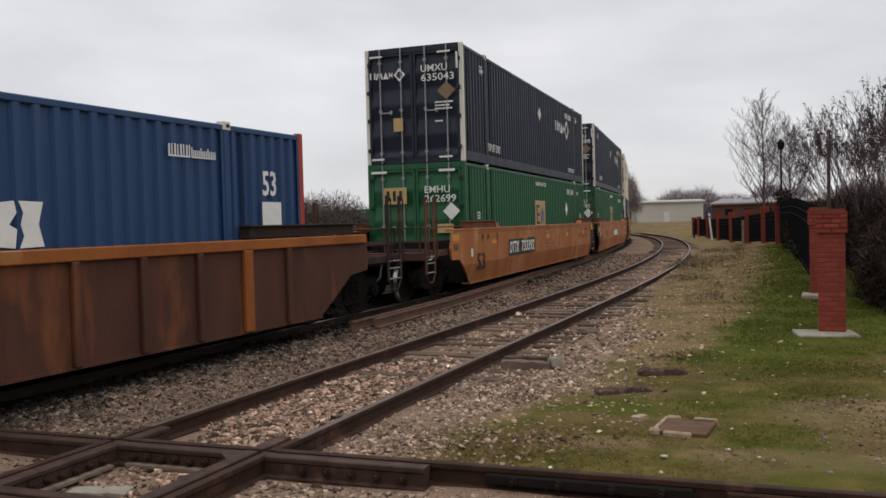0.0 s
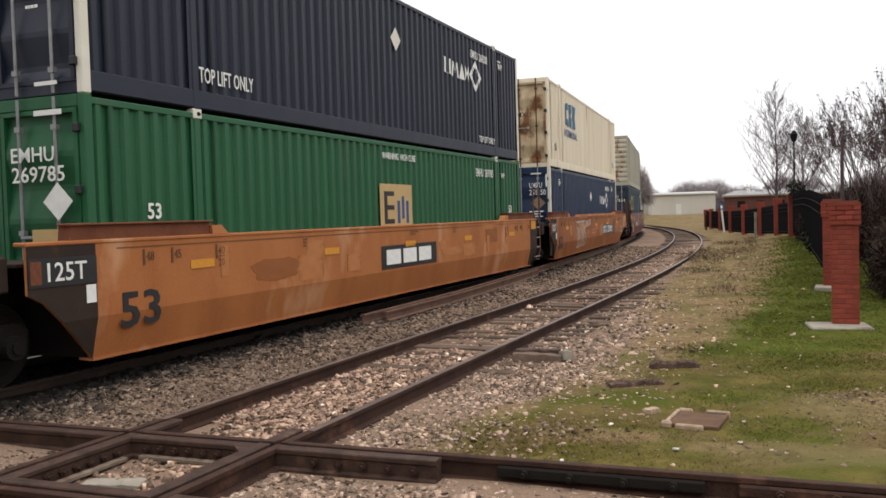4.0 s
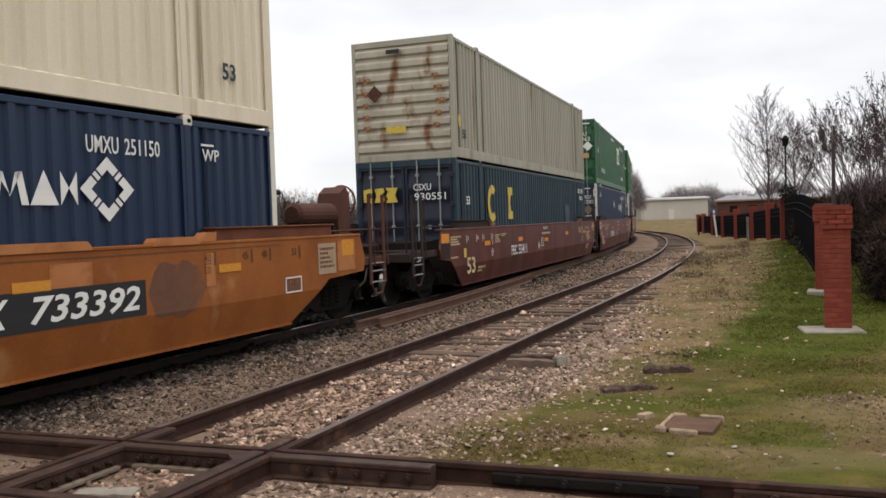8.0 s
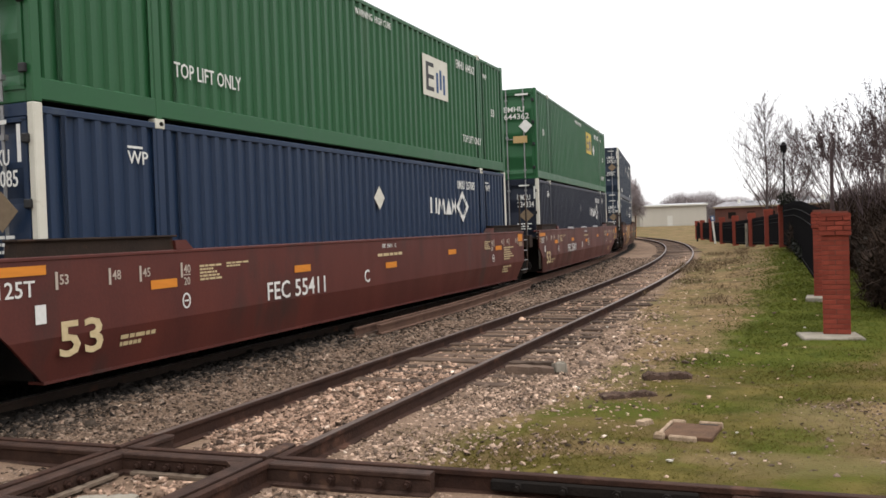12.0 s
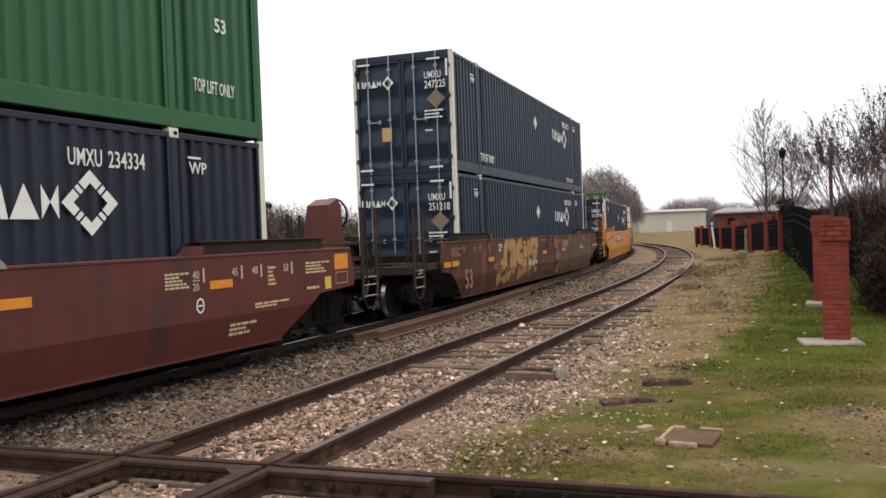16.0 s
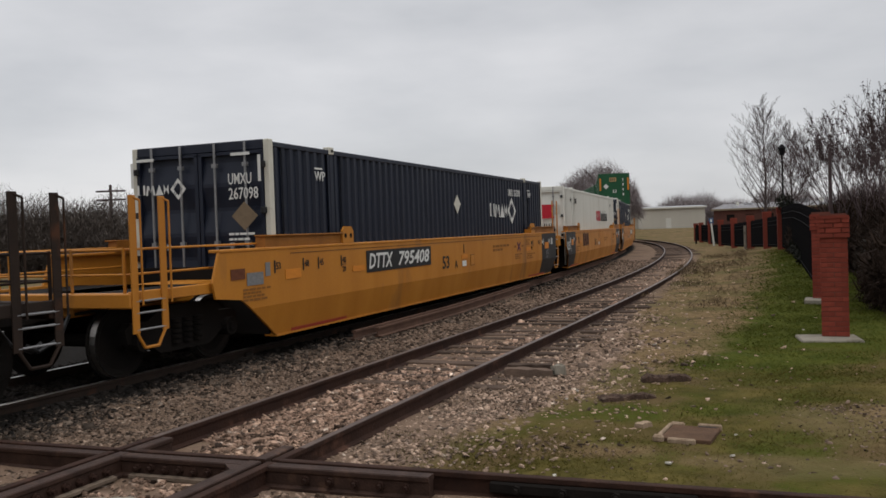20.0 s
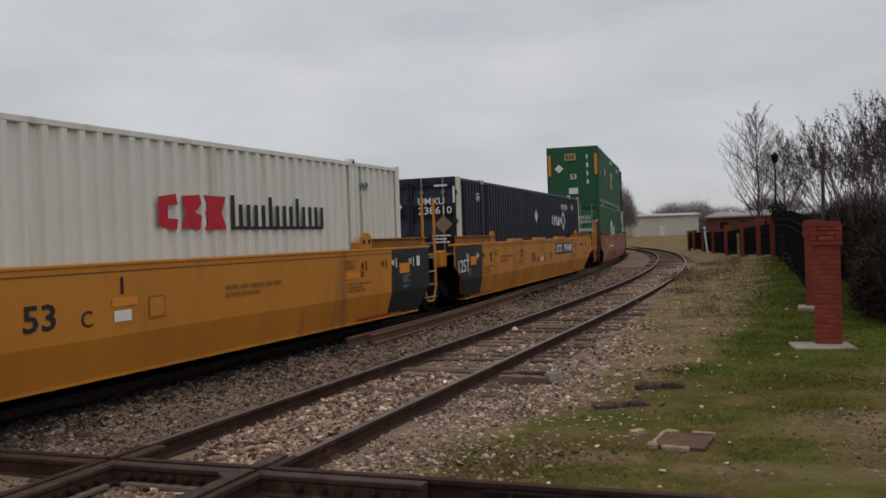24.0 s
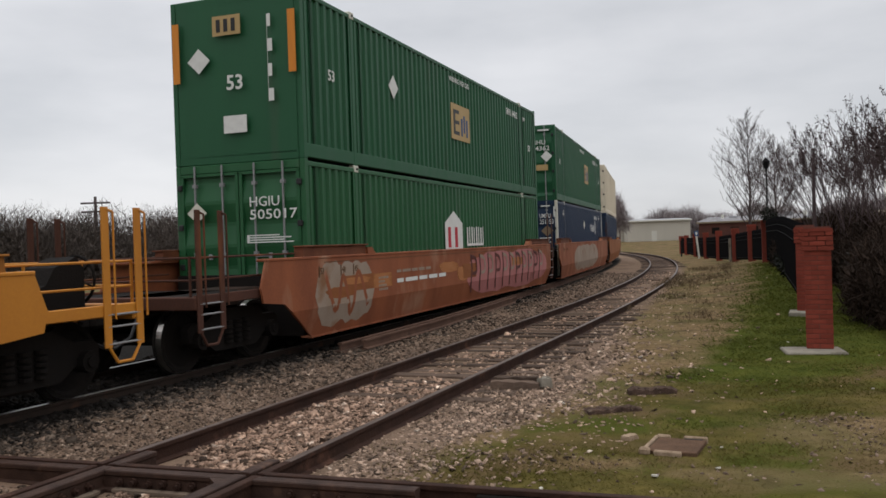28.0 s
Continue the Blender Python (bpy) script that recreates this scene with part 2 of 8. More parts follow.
NAVY = material("navy_paint", (0.007, 0.020, 0.050), (0.011, 0.026, 0.058), 0.48, 0, 2.2, 40, 0.06, (0.029, 0.043, 0.067), 0.62, 9)
BLUE = material("blue_paint", (0.011, 0.038, 0.105), (0.016, 0.049, 0.122), 0.5, 0, 2.0, 40, 0.06, (0.04, 0.066, 0.115), 0.62, 9)
TEAL = material("teal_paint", (0.009, 0.026, 0.037), (0.014, 0.036, 0.047), 0.55, 0, 2.2, 40, 0.06, (0.036, 0.06, 0.07), 0.57, 9)
BEIGE = material("beige_paint", (0.66, 0.59, 0.46), (0.54, 0.47, 0.35), 0.6, 0, 2.6, 40, 0.06, (0.34, 0.22, 0.12), 0.62, 11)
GREY = material("grey_cream_paint", (0.33, 0.315, 0.245), (0.25, 0.237, 0.183), 0.6, 0, 2.6, 40, 0.06, (0.18, 0.13, 0.082), 0.58, 11)
CREAM = material("white_paint", (0.62, 0.61, 0.55), (0.55, 0.54, 0.48), 0.5, 0, 2.4, 40, 0.05, (0.42, 0.38, 0.30), 0.63, 10)
WHITE = material("white_lettering", (0.66, 0.66, 0.62), (0.55, 0.55, 0.52), 0.6, 0, 3, 60, 0)
POST = material("white_corner_post", (0.60, 0.58, 0.50), (0.5, 0.48, 0.40), 0.6, 0, 3, 60, 0.05, (0.2, 0.13, 0.08), 0.66)
RED = material("red_paint", (0.33, 0.04, 0.025), (0.26, 0.035, 0.02), 0.5, 0, 2, 60, 0.05)
LETTER_RED = material("red_lettering", (0.45, 0.015, 0.03), (0.38, 0.012, 0.025), 0.5, 0, 2, 60, 0)
BLACK = material("black_paint", (0.012, 0.012, 0.013), (0.02, 0.02, 0.02), 0.5, 0, 2, 60, 0.05)
GOLD = material("yellow_lettering", (0.55, 0.40, 0.06), (0.45, 0.33, 0.06), 0.6, 0, 4, 60, 0, (0.1, 0.1, 0.06), 0.6)
PLACARD = material("dull_brown_placard", (0.20, 0.145, 0.09), (0.15, 0.11, 0.07), 0.65, 0, 5, 60, 0, (0.09, 0.07, 0.05), 0.62)
TAN = material("tan_patch", (0.42, 0.29, 0.13), (0.36, 0.25, 0.11), 0.6, 0, 2, 60, 0)
MARK = material("orange_marker", (0.62, 0.22, 0.02), (0.5, 0.17, 0.02), 0.55, 0, 2, 60, 0)
LETTER_BLUE = material("blue_lettering", (0.02, 0.06, 0.16), (0.03, 0.08, 0.18), 0.6, 0, 2, 60, 0)
PAINTED_OVER = material("blue_paint_over", (0.007, 0.024, 0.045), (0.010, 0.032, 0.055), 0.5, 0, 2.2, 40, 0.06)
PEACH = material("sunburnt_orange_paint", (0.34, 0.125, 0.04), (0.25, 0.082, 0.024), 0.6, 0, 1.6, 30, 0.08, (0.40, 0.20, 0.10), 0.58, 2)
ORANGE = material("faded_orange_paint", (0.27, 0.088, 0.018), (0.17, 0.05, 0.012), 0.6, 0, 1.5, 30, 0.08, (0.34, 0.17, 0.07), 0.6, 1.5)
MAROON = material("dull_red_brown_paint", (0.10, 0.023, 0.016), (0.065, 0.016, 0.012), 0.5, 0, 1.6, 30, 0.08, (0.045, 0.02, 0.016), 0.57, 3)
RUSTY = material("rusted_brown_paint", (0.085, 0.032, 0.018), (0.045, 0.02, 0.014), 0.75, 0, 1.9, 30, 0.15, (0.15, 0.052, 0.02), 0.58, 3)
FADED = material("faded_red_brown_paint", (0.27, 0.085, 0.034), (0.17, 0.052, 0.024), 0.65, 0, 1.6, 30, 0.08, (0.30, 0.15, 0.09), 0.58, 2)
YELLOW = material("yellow_car_paint", (0.47, 0.187, 0.02), (0.38, 0.14, 0.015), 0.5, 0, 1.7, 30, 0.05, (0.24, 0.10, 0.025), 0.6, 4)
IRON = material("dirty_iron", (0.008, 0.007, 0.0065), (0.014, 0.011, 0.009), 0.9, 0.0, 3, 40, 0.3)
STEEL = material("worn_steel", (0.55, 0.53, 0.5), (0.35, 0.32, 0.29), 0.32, 1.0, 3, 60, 0.05)
GALV = material("galvanised_bar", (0.30, 0.30, 0.30), (0.2, 0.2, 0.2), 0.5, 0.6, 6, 60, 0.05)
RAIL_RUST = material("rusty_rail", (0.045, 0.020, 0.012), (0.022, 0.011, 0.008), 0.85, 0.0, 4, 40, 0.4, (0.09, 0.042, 0.026), 0.6)
RAIL_TOP = material("rail_head", (0.064, 0.035, 0.025), (0.022, 0.012, 0.009), 0.6, 0.1, 7, 60, 0.25, (0.10, 0.055, 0.036), 0.62)
RAIL_SHINE = material("half_worn_rail_head", (0.13, 0.092, 0.074), (0.06, 0.041, 0.033), 0.45, 0.2, 3, 60, 0.1)
TIE = material("grey_weathered_timber", (0.12, 0.082, 0.06), (0.055, 0.039, 0.03), 0.95, 0, 3, 50, 0.6, (0.03, 0.022, 0.018), 0.58, vary=0.4)
BRICK = material("red_brick", (0.225, 0.044, 0.026), (0.165, 0.034, 0.022), 0.85, 0, 5, 80, 0.4, (0.32, 0.12, 0.08), 0.7, vary=0.16)
MORTAR = material("mortar", (0.15, 0.055, 0.04), (0.11, 0.045, 0.032), 0.95, 0, 5, 80, 0.3)
CONCRETE = material("pale_concrete", (0.27, 0.245, 0.20), (0.18, 0.16, 0.125), 0.9, 0, 4, 70, 0.3, (0.11, 0.095, 0.07), 0.58)
FENCE = material("black_fence_iron", (0.006, 0.006, 0.007), (0.010, 0.009, 0.009), 0.9, 0.0, 4, 60, 0.05)
STONE = by_island(material("ballast_stone", (0.40, 0.268, 0.190), (0.11, 0.069, 0.050), 0.9, 0, 9, 90, 0.4, (0.62, 0.51, 0.41), 0.61), 0.9)
STONE_PALE = by_island(material("pale_loose_stone", (0.36, 0.258, 0.188), (0.135, 0.092, 0.068), 0.9, 0, 9, 90, 0.4, (0.62, 0.53, 0.43), 0.62), 0.85)
STONE_GREY = by_island(material("dusty_ballast_stone", (0.215, 0.153, 0.112), (0.072, 0.05, 0.037), 0.95, 0, 9, 90, 0.4, (0.42, 0.33, 0.25), 0.61), 0.85)
# stones by the train: grime and oil, with its shade put into the colour
STONE_GRIME_SHADE = by_island(material("grime_dulled_ballast", (0.115, 0.088, 0.067), (0.04, 0.030, 0.023), 0.95, 0, 9, 90, 0.4, (0.2, 0.16, 0.125), 0.63), 0.8)
STONE_OIL_SHADE = by_island(material("oil_dark_ballast", (0.022, 0.018, 0.015), (0.011, 0.0095, 0.008), 0.9, 0, 5, 90, 0.4, (0.05, 0.041, 0.033), 0.62), 0.6)
BARK = material("grey_bark", (0.095, 0.072, 0.068), (0.06, 0.046, 0.043), 0.95, 0, 6, 60, 0.4)
TWIGGY = material("purple_grey_bark", (0.095, 0.068, 0.066), (0.06, 0.043, 0.043), 0.95, 0, 6, 60, 0.3)
# dark grime; on rail webs and end decks the colour also carries shade
GRIME_SHADE = material("grimy_dark_end_paint", (0.030, 0.018, 0.012), (0.02, 0.014, 0.011), 0.8, 0, 3, 40, 0.2, (0.07, 0.03, 0.016), 0.6)
SPARE = material("dusty_brown_rust", (0.13, 0.075, 0.052), (0.08, 0.046, 0.034), 0.9, 0, 3, 40, 0.3, (0.05, 0.032, 0.026), 0.6)
SHELF_OLD = material("rust_brown_shelf", (0.15, 0.05, 0.022), (0.09, 0.03, 0.015), 0.7, 0, 3, 40, 0.1)
# the yellow car paint again, browner, with the shelf's shade in the colour
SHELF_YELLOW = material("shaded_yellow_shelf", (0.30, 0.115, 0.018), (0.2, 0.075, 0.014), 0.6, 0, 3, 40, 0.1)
WHITE_DULL = material("dulled_white_stencil", (0.46, 0.40, 0.34), (0.34, 0.28, 0.23), 0.6, 0, 5, 60, 0)
STENCIL = material("cream_stencil", (0.55, 0.45, 0.27), (0.42, 0.32, 0.17), 0.6, 0, 5, 60, 0)
SEED = by_island(material("brown_seed_head", (0.06, 0.04, 0.036), (0.035, 0.024, 0.022), 0.9, 0, 5, 60, 0), 0.4)
GRASS = leafy(by_island(material("grass_blade", (0.108, 0.086, 0.020), (0.066, 0.064, 0.013), 0.9, 0, 0.9, 30, 0), 0.25))
LUSH = leafy(by_island(material("lush_grass_blade", (0.072, 0.080, 0.013), (0.046, 0.060, 0.009), 0.9, 0, 0.9, 30, 0), 0.25))
STRAW = leafy(by_island(material("dry_grass_blade", (0.20, 0.142, 0.068), (0.125, 0.09, 0.042), 0.9, 0, 0.5, 30, 0), 0.2))


# ---- ground ----
def ground_material():
    """Earth, gravel and turf, blended by the two worn masks of the sheet and by noise."""
    m = bpy.data.materials.new("trackside_ground")
    m.use_nodes = True
    n, l = m.node_tree.nodes, m.node_tree.links
    b = n["Principled BSDF"]
    b.inputs["Roughness"].default_value = 0.95
    b.inputs["Specular IOR Level"].default_value = 0.05
    co = n.new("ShaderNodeTexCoord")

    def tex(scale, detail=5):
        t = n.new("ShaderNodeTexNoise")
        t.inputs["Scale"].default_value, t.inputs["Detail"].default_value = scale, detail
        l.new(co.outputs["Object"], t.inputs["Vector"])
        return t.outputs["Fac"]

    def mix(a, c, fac):
        x = n.new("ShaderNodeMix")
        x.data_type = "RGBA"
        for k, v in (("A", a), ("B", c)):
            if isinstance(v, tuple):
                x.inputs[k].default_value = (*v, 1)
            else:
                l.new(v, x.inputs[k])
        l.new(fac, x.inputs["Factor"])
        return x.outputs["Result"]

    def band(fac, lo, hi):
        r = n.new("ShaderNodeMapRange")
        r.inputs["From Min"].default_value, r.inputs["From Max"].default_value = lo, hi
        l.new(fac, r.inputs["Value"])
        return r.outputs["Result"]

    def mask(name, wobble):
        a = n.new("ShaderNodeAttribute")
        a.attribute_name = name
        s = n.new("ShaderNodeMath")
        s.operation = "ADD"
        t = n.new("ShaderNodeMath")
        t.operation = "MULTIPLY_ADD"
        t.inputs[1].default_value, t.inputs[2].default_value = wobble, -wobble / 2
        l.new(tex(1.3, 6), t.inputs[0])
        l.new(a.outputs["Fac"], s.inputs[0])
        l.new(t.outputs[0], s.inputs[1])
        return band(s.outputs[0], 0.35, 0.65)

    gravel = mix((0.08, 0.054, 0.038), (0.27, 0.185, 0.13), tex(38, 5))
    gravel = mix(gravel, (0.095, 0.066, 0.044), band(tex(0.7, 5), 0.5, 0.7))
    dirt = mix((0.10, 0.066, 0.031), (0.205, 0.142, 0.074), band(tex(6.0, 9), 0.3, 0.7))
    dirt = mix(dirt, (0.092, 0.080, 0.028), band(tex(0.5, 9), 0.46, 0.64))
    dirt = mix(dirt, (0.055, 0.038, 0.018), band(tex(1.1, 9), 0.57, 0.68))
    turf = mix((0.052, 0.046, 0.011), (0.112, 0.088, 0.025), band(tex(3.2, 10), 0.32, 0.68))
    turf = mix(turf, (0.052, 0.064, 0.008), band(tex(0.6, 6), 0.48, 0.62))
    turf = mix(turf, (0.105, 0.072, 0.033), band(tex(1.1, 9), 0.5, 0.64))
    turf = mix(turf, mix((0.042, 0.055, 0.007), (0.080, 0.085, 0.013), band(tex(2.6, 9), 0.3, 0.7)), mask("lush", 0.6))
    col = mix(dirt, turf, mask("turf", 0.9))
    col = mix(col, gravel, mask("gravel", 0.7))
    # near-black bed under the train: oil stain and the train's shade, both painted
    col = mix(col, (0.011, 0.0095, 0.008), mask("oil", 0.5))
    l.new(col, b.inputs["Base Color"])
    bp = n.new("ShaderNodeBump")
    bp.inputs["Strength"].default_value, bp.inputs["Distance"].default_value = 0.6, 0.03
    l.new(tex(30, 4), bp.inputs["Height"])
    l.new(bp.outputs["Normal"], b.inputs["Normal"])
    return m


def spaced(fine0, fine1, step, far, grow=1.25):
    a = list(np.arange(fine0, fine1, step))
    lo, hi, d = [], [], step
    while (lo[-1] if lo else fine0) > -far:
        d *= grow
        lo.append((lo[-1] if lo else fine0) - d)
    d = step
    while (hi[-1] if hi else a[-1]) < far:
        d *= grow
        hi.append((hi[-1] if hi else a[-1]) + d)
    return np.array(lo[::-1] + a + hi)


gx, gy = spaced(-14, 26, 0.3, 2500), spaced(-4, 60, 0.4, 2500)
GX, GY = np.meshgrid(gx, gy, indexing="xy")
fxs, fys = GX.ravel(), GY.ravel()
d_sid, s_sid = SIDING.near(fxs, fys)
d_main, s_main = MAIN.near(fxs, fys)
bumps = np.array([noise.noise((a * 0.9, b * 0.9, 0)) for a, b in zip(fxs, fys)])
FZ = ground_z(fxs, fys) + 0.025 * bumps * (np.hypot(fxs, fys) < 60)
in_bed = smooth01((2.6 - np.abs(d_main)) / 1.2) * (s_main > -65) * (s_main < 325)
FZ = FZ + 0.05 * in_bed
gravel_mask = np.maximum(smooth01((2.9 - np.abs(d_main)) / 1.5), smooth01((np.where(d_sid > 0, 2.9, np.interp(fys, [8, 10, 13, 18, 26], [2.2, 2.7, 2.7, 1.9, 1.6])) - np.abs(d_sid + 0.2)) / 1.6))
gravel_mask = np.maximum(gravel_mask, ((d_sid > 0) & (d_main < 0)).astype(float))
d_x = np.array((fxs - CROSS_A[0]) * -math.sin(CROSS_H) + (fys - CROSS_A[1]) * math.cos(CROSS_H))
gravel_mask = np.maximum(gravel_mask, smooth01((0.35 - d_x) / 0.4) * smooth01((3 + d_x) / 1))
edge = np.interp(fys, [7, 9.5, 12, 16, 25, 40], [0.5, 1.3, 2.2, 2.7, 3.0, 3.5])


def dab(x, y, x0, y0, rx, ry, turn=0.0):
    """A soft oval of 1 at its middle and 0 past its rim."""
    c, k = math.cos(math.radians(turn)), math.sin(math.radians(turn))
    u, v = (x - x0) * c + (y - y0) * k, (y - y0) * c - (x - x0) * k
    return smooth01(1.5 - 1.5 * np.hypot(u / rx, v / ry))


def worn_spots(x, y):
    """Bare and stony spots in the lawn: by the crossing rail, a trodden patch, the dry verge of the bank."""
    w = 0.95 * dab(x, y, 3.95, 8.0, 1.25, 1.05, -8) + 0.95 * dab(x, y, 3.1, 6.4, 2.0, 0.45, -16) + 0.5 * dab(x, y, 3.4, 7.1, 0.8, 0.35)
    w = w + 0.8 * dab(x, y, 3.2, 14.6, 1.6, 1.5, 20) + 0.7 * dab(x, y, 1.0, 7.3, 1.0, 0.5, -16) + 0.45 * dab(x, y, 1.7, 10.2, 0.8, 0.5)
    return np.clip(w + 0.95 * smooth01((y - 16) / 7) * smooth01((5.9 + (y - 13.5) * 0.372 - 2.6 - x) / 2.2), 0, 1)


def lush_spots(x, y):
    """Deep green grass along the foot of the fence and round the brick post."""
    f = x - (5.9 + (y - 13.5) * 0.372)
    strip = smooth01((f + 3.0) / 1.5) * smooth01((y - 10.5) / 3.5) * smooth01((44 - y) / 10)
    return np.clip(strip + 0.55 * dab(x, y, 4.2, 11.4, 2.4, 1.3) + 0.6 * dab(x, y, 2.9, 8.6, 1.2, 0.7) , 0, 1)


lush_mask = lush_spots(fxs, fys)
turf_mask = smooth01((-d_sid - edge) / 2.0) * (0.85 - 0.75 * worn_spots(fxs, fys)) + 0.2 * lush_mask * smooth01((fys - 9) / 4)
turf_mask = np.where(d_main > 3, 0.3, turf_mask) * (1 - 0.8 * smooth01((fys - 52) / 20))
nx = len(gx)
quads = np.array([(j * nx + i, j * nx + i + 1, (j + 1) * nx + i + 1, (j + 1) * nx + i) for j in range(len(gy) - 1) for i in range(nx - 1)], dtype=np.int32)
ground_mesh = big_mesh("ground", np.stack([fxs, fys, FZ], 1), quads)
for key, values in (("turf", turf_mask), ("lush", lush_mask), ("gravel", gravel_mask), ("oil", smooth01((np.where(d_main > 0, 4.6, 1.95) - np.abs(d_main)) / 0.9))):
    ground_mesh.attributes.new(key, "FLOAT", "POINT").data.foreach_set("value", values.astype(np.float32))
ground_mesh.polygons.foreach_set("use_smooth", [True] * len(ground_mesh.polygons))
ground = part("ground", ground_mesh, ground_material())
tagged(ground, "gravelly earth with patchy winter grass beside the tracks", "ground", kind="structure")

# ---- rails ----
HEAD = 0.037
RAIL_SIDE = [(-0.07, -0.17), (-0.07, -0.158), (-0.012, -0.142), (-0.009, -0.045), (-HEAD, -0.036), (-HEAD, -0.004)]
RAIL_PROFILE = RAIL_SIDE + [(-x, z) for x, z in RAIL_SIDE[::-1]]


def rail_shape(line, side, s0, s1, step=0.5, profile=RAIL_PROFILE):
    sh = Shape()
    ss = np.linspace(s0, s1, max(2, int((s1 - s0) / step) + 1))
    n = len(profile)
    vs = []
    for s in ss:
        for o, z in profile:
            x, y, _ = line.at(s, side - o)
            vs.append((float(x), float(y), RAIL + z))
    fs = [(i * n + j, i * n + (j + 1) % n, (i + 1) * n + (j + 1) % n, (i + 1) * n + j) for i in range(len(ss) - 1) for j in range(n)]
    fs += [tuple(range(n - 1, -1, -1)), tuple(range((len(ss) - 1) * n, len(ss) * n))]
    return sh.add(vs, fs)


HEAD_TOP = [(-HEAD + 0.004, -0.004), (-HEAD + 0.009, 0.0), (HEAD - 0.009, 0.0), (HEAD - 0.004, -0.004)]
HALF = 0.755


def add_rail(track, line, side, s0, s1, top, name="rail", web=None):
    r = part(name, rail_shape(line, side, s0, s1), web or RAIL_RUST, track)
    part("rail_head", rail_shape(line, side, s0, s1, profile=HEAD_TOP), top, r)
    return r


main_track = thing("railway_track", "curved main railway track on grey ballast under the train", "railway track", kind="structure")
side_track = thing("railway_track", "rusty curved siding track with weathered timber sleepers", "railway track", kind="structure")
cross_track = thing("railway_track", "rusty track crossing the siding at a bolted diamond", "railway track", kind="structure")
# the webs are coloured dark to carry the shade beneath the train
for o in (HALF, -HALF):
    add_rail(main_track, MAIN, o, -60, 300, STEEL, web=GRIME_SHADE)
FAR, NEAR_R = 0.03, 0.03 - 2 * HALF       # rails of the crossing track, left of its line
WAY = 0.05                                 # width of the grooves for the wheel flanges
GUARD_AT = HEAD + WAY + 0.055              # from the middle of a rail to that of its guard
GUARD_SIDE = [(-0.075, -0.17), (-0.075, -0.148), (-0.04, -0.135), (-0.04, -0.05), (-0.055, -0.035), (-0.055, -0.008), (-0.048, 0.0)]
GUARD_PROFILE = GUARD_SIDE + [(-x, z) for x, z in GUARD_SIDE[::-1]]


def across(line, side, other, off):
    """Where the strip at side of line meets the strip at off of other, as a place along line."""
    ss = np.arange(-16, 18, 0.004)
    x, y, _ = line.at(ss, side)
    if other is CROSS:
        d = (x - CROSS_A[0]) * -math.sin(CROSS_H) + (y - CROSS_A[1]) * math.cos(CROSS_H) - off
    else:
        d = np.array(other.near(x, y)[0]) - off
    return float(ss[int(np.argmin(abs(d)))])


def cut_strip(track, line, side, s0, s1, name, profile, drop=0.0):
    """A steel strip through the crossing, cut where the other track's flanges run."""
    other = SIDING if line is CROSS else CROSS
    ways = (HALF - HEAD - WAY / 2, -HALF + HEAD + WAY / 2) if other is SIDING else (FAR - HEAD - WAY / 2, NEAR_R + HEAD + WAY / 2)
    cuts = sorted(across(line, side, other, w) for w in ways)
    ends = [s0] + [e for c in cuts if s0 < c < s1 for e in (c - WAY * 0.55, c + WAY * 0.55)] + [s1]
    for a, b in zip(ends[::2], ends[1::2]):
        part(name, rail_shape(line, side, a, b, 0.5, [(o, z - drop) for o, z in profile]), RAIL_TOP if name == "guard_rail" else RAIL_RUST, track)


RAIL_CUT = RAIL_SIDE + [(-HEAD + 0.009, 0.0)]
RAIL_CUT = RAIL_CUT + [(-x, z) for x, z in RAIL_CUT[::-1]]
c0, c1 = sorted(across(SIDING, o, CROSS, w) for o in (HALF, -HALF) for w in (FAR, NEAR_R))[::3]
for o, g in ((HALF, -1), (-HALF, 1)):
    add_rail(side_track, SIDING, o, c1 + 0.35, 200, RAIL_SHINE)
    cut_strip(side_track, SIDING, o, -16, c1 + 0.35, "rail", RAIL_CUT)
    cut_strip(side_track, SIDING, o + g * GUARD_AT, c0 - 1.2, c1 + 0.38, "guard_rail", GUARD_PROFILE)
for o, g in ((FAR, -1), (NEAR_R, 1)):
    cut_strip(cross_track, CROSS, o, -14, 16, "rail", RAIL_CUT, 0.003)
    cut_strip(cross_track, CROSS, o + g * GUARD_AT, -4.4, 4.1, "guard_rail", GUARD_PROFILE, 0.003)
# filler in the grooves, well below the top
for line, o, g, s0, s1, tr in ((SIDING, HALF, -1, c0 - 1, c1 + 0.3, side_track), (SIDING, -HALF, 1, c0 - 1, c1 + 0.3, side_track), (CROSS, FAR, -1, -4.3, 4.0, cross_track), (CROSS, NEAR_R, 1, -4.3, 4.0, cross_track)):
    part("groove_filler", rail_shape(line, o + g * (HEAD + WAY / 2), s0, s1, 0.5, [(-0.05, -0.1), (-0.05, -0.05), (0.05, -0.05), (0.05, -0.1)]), IRON, tr)
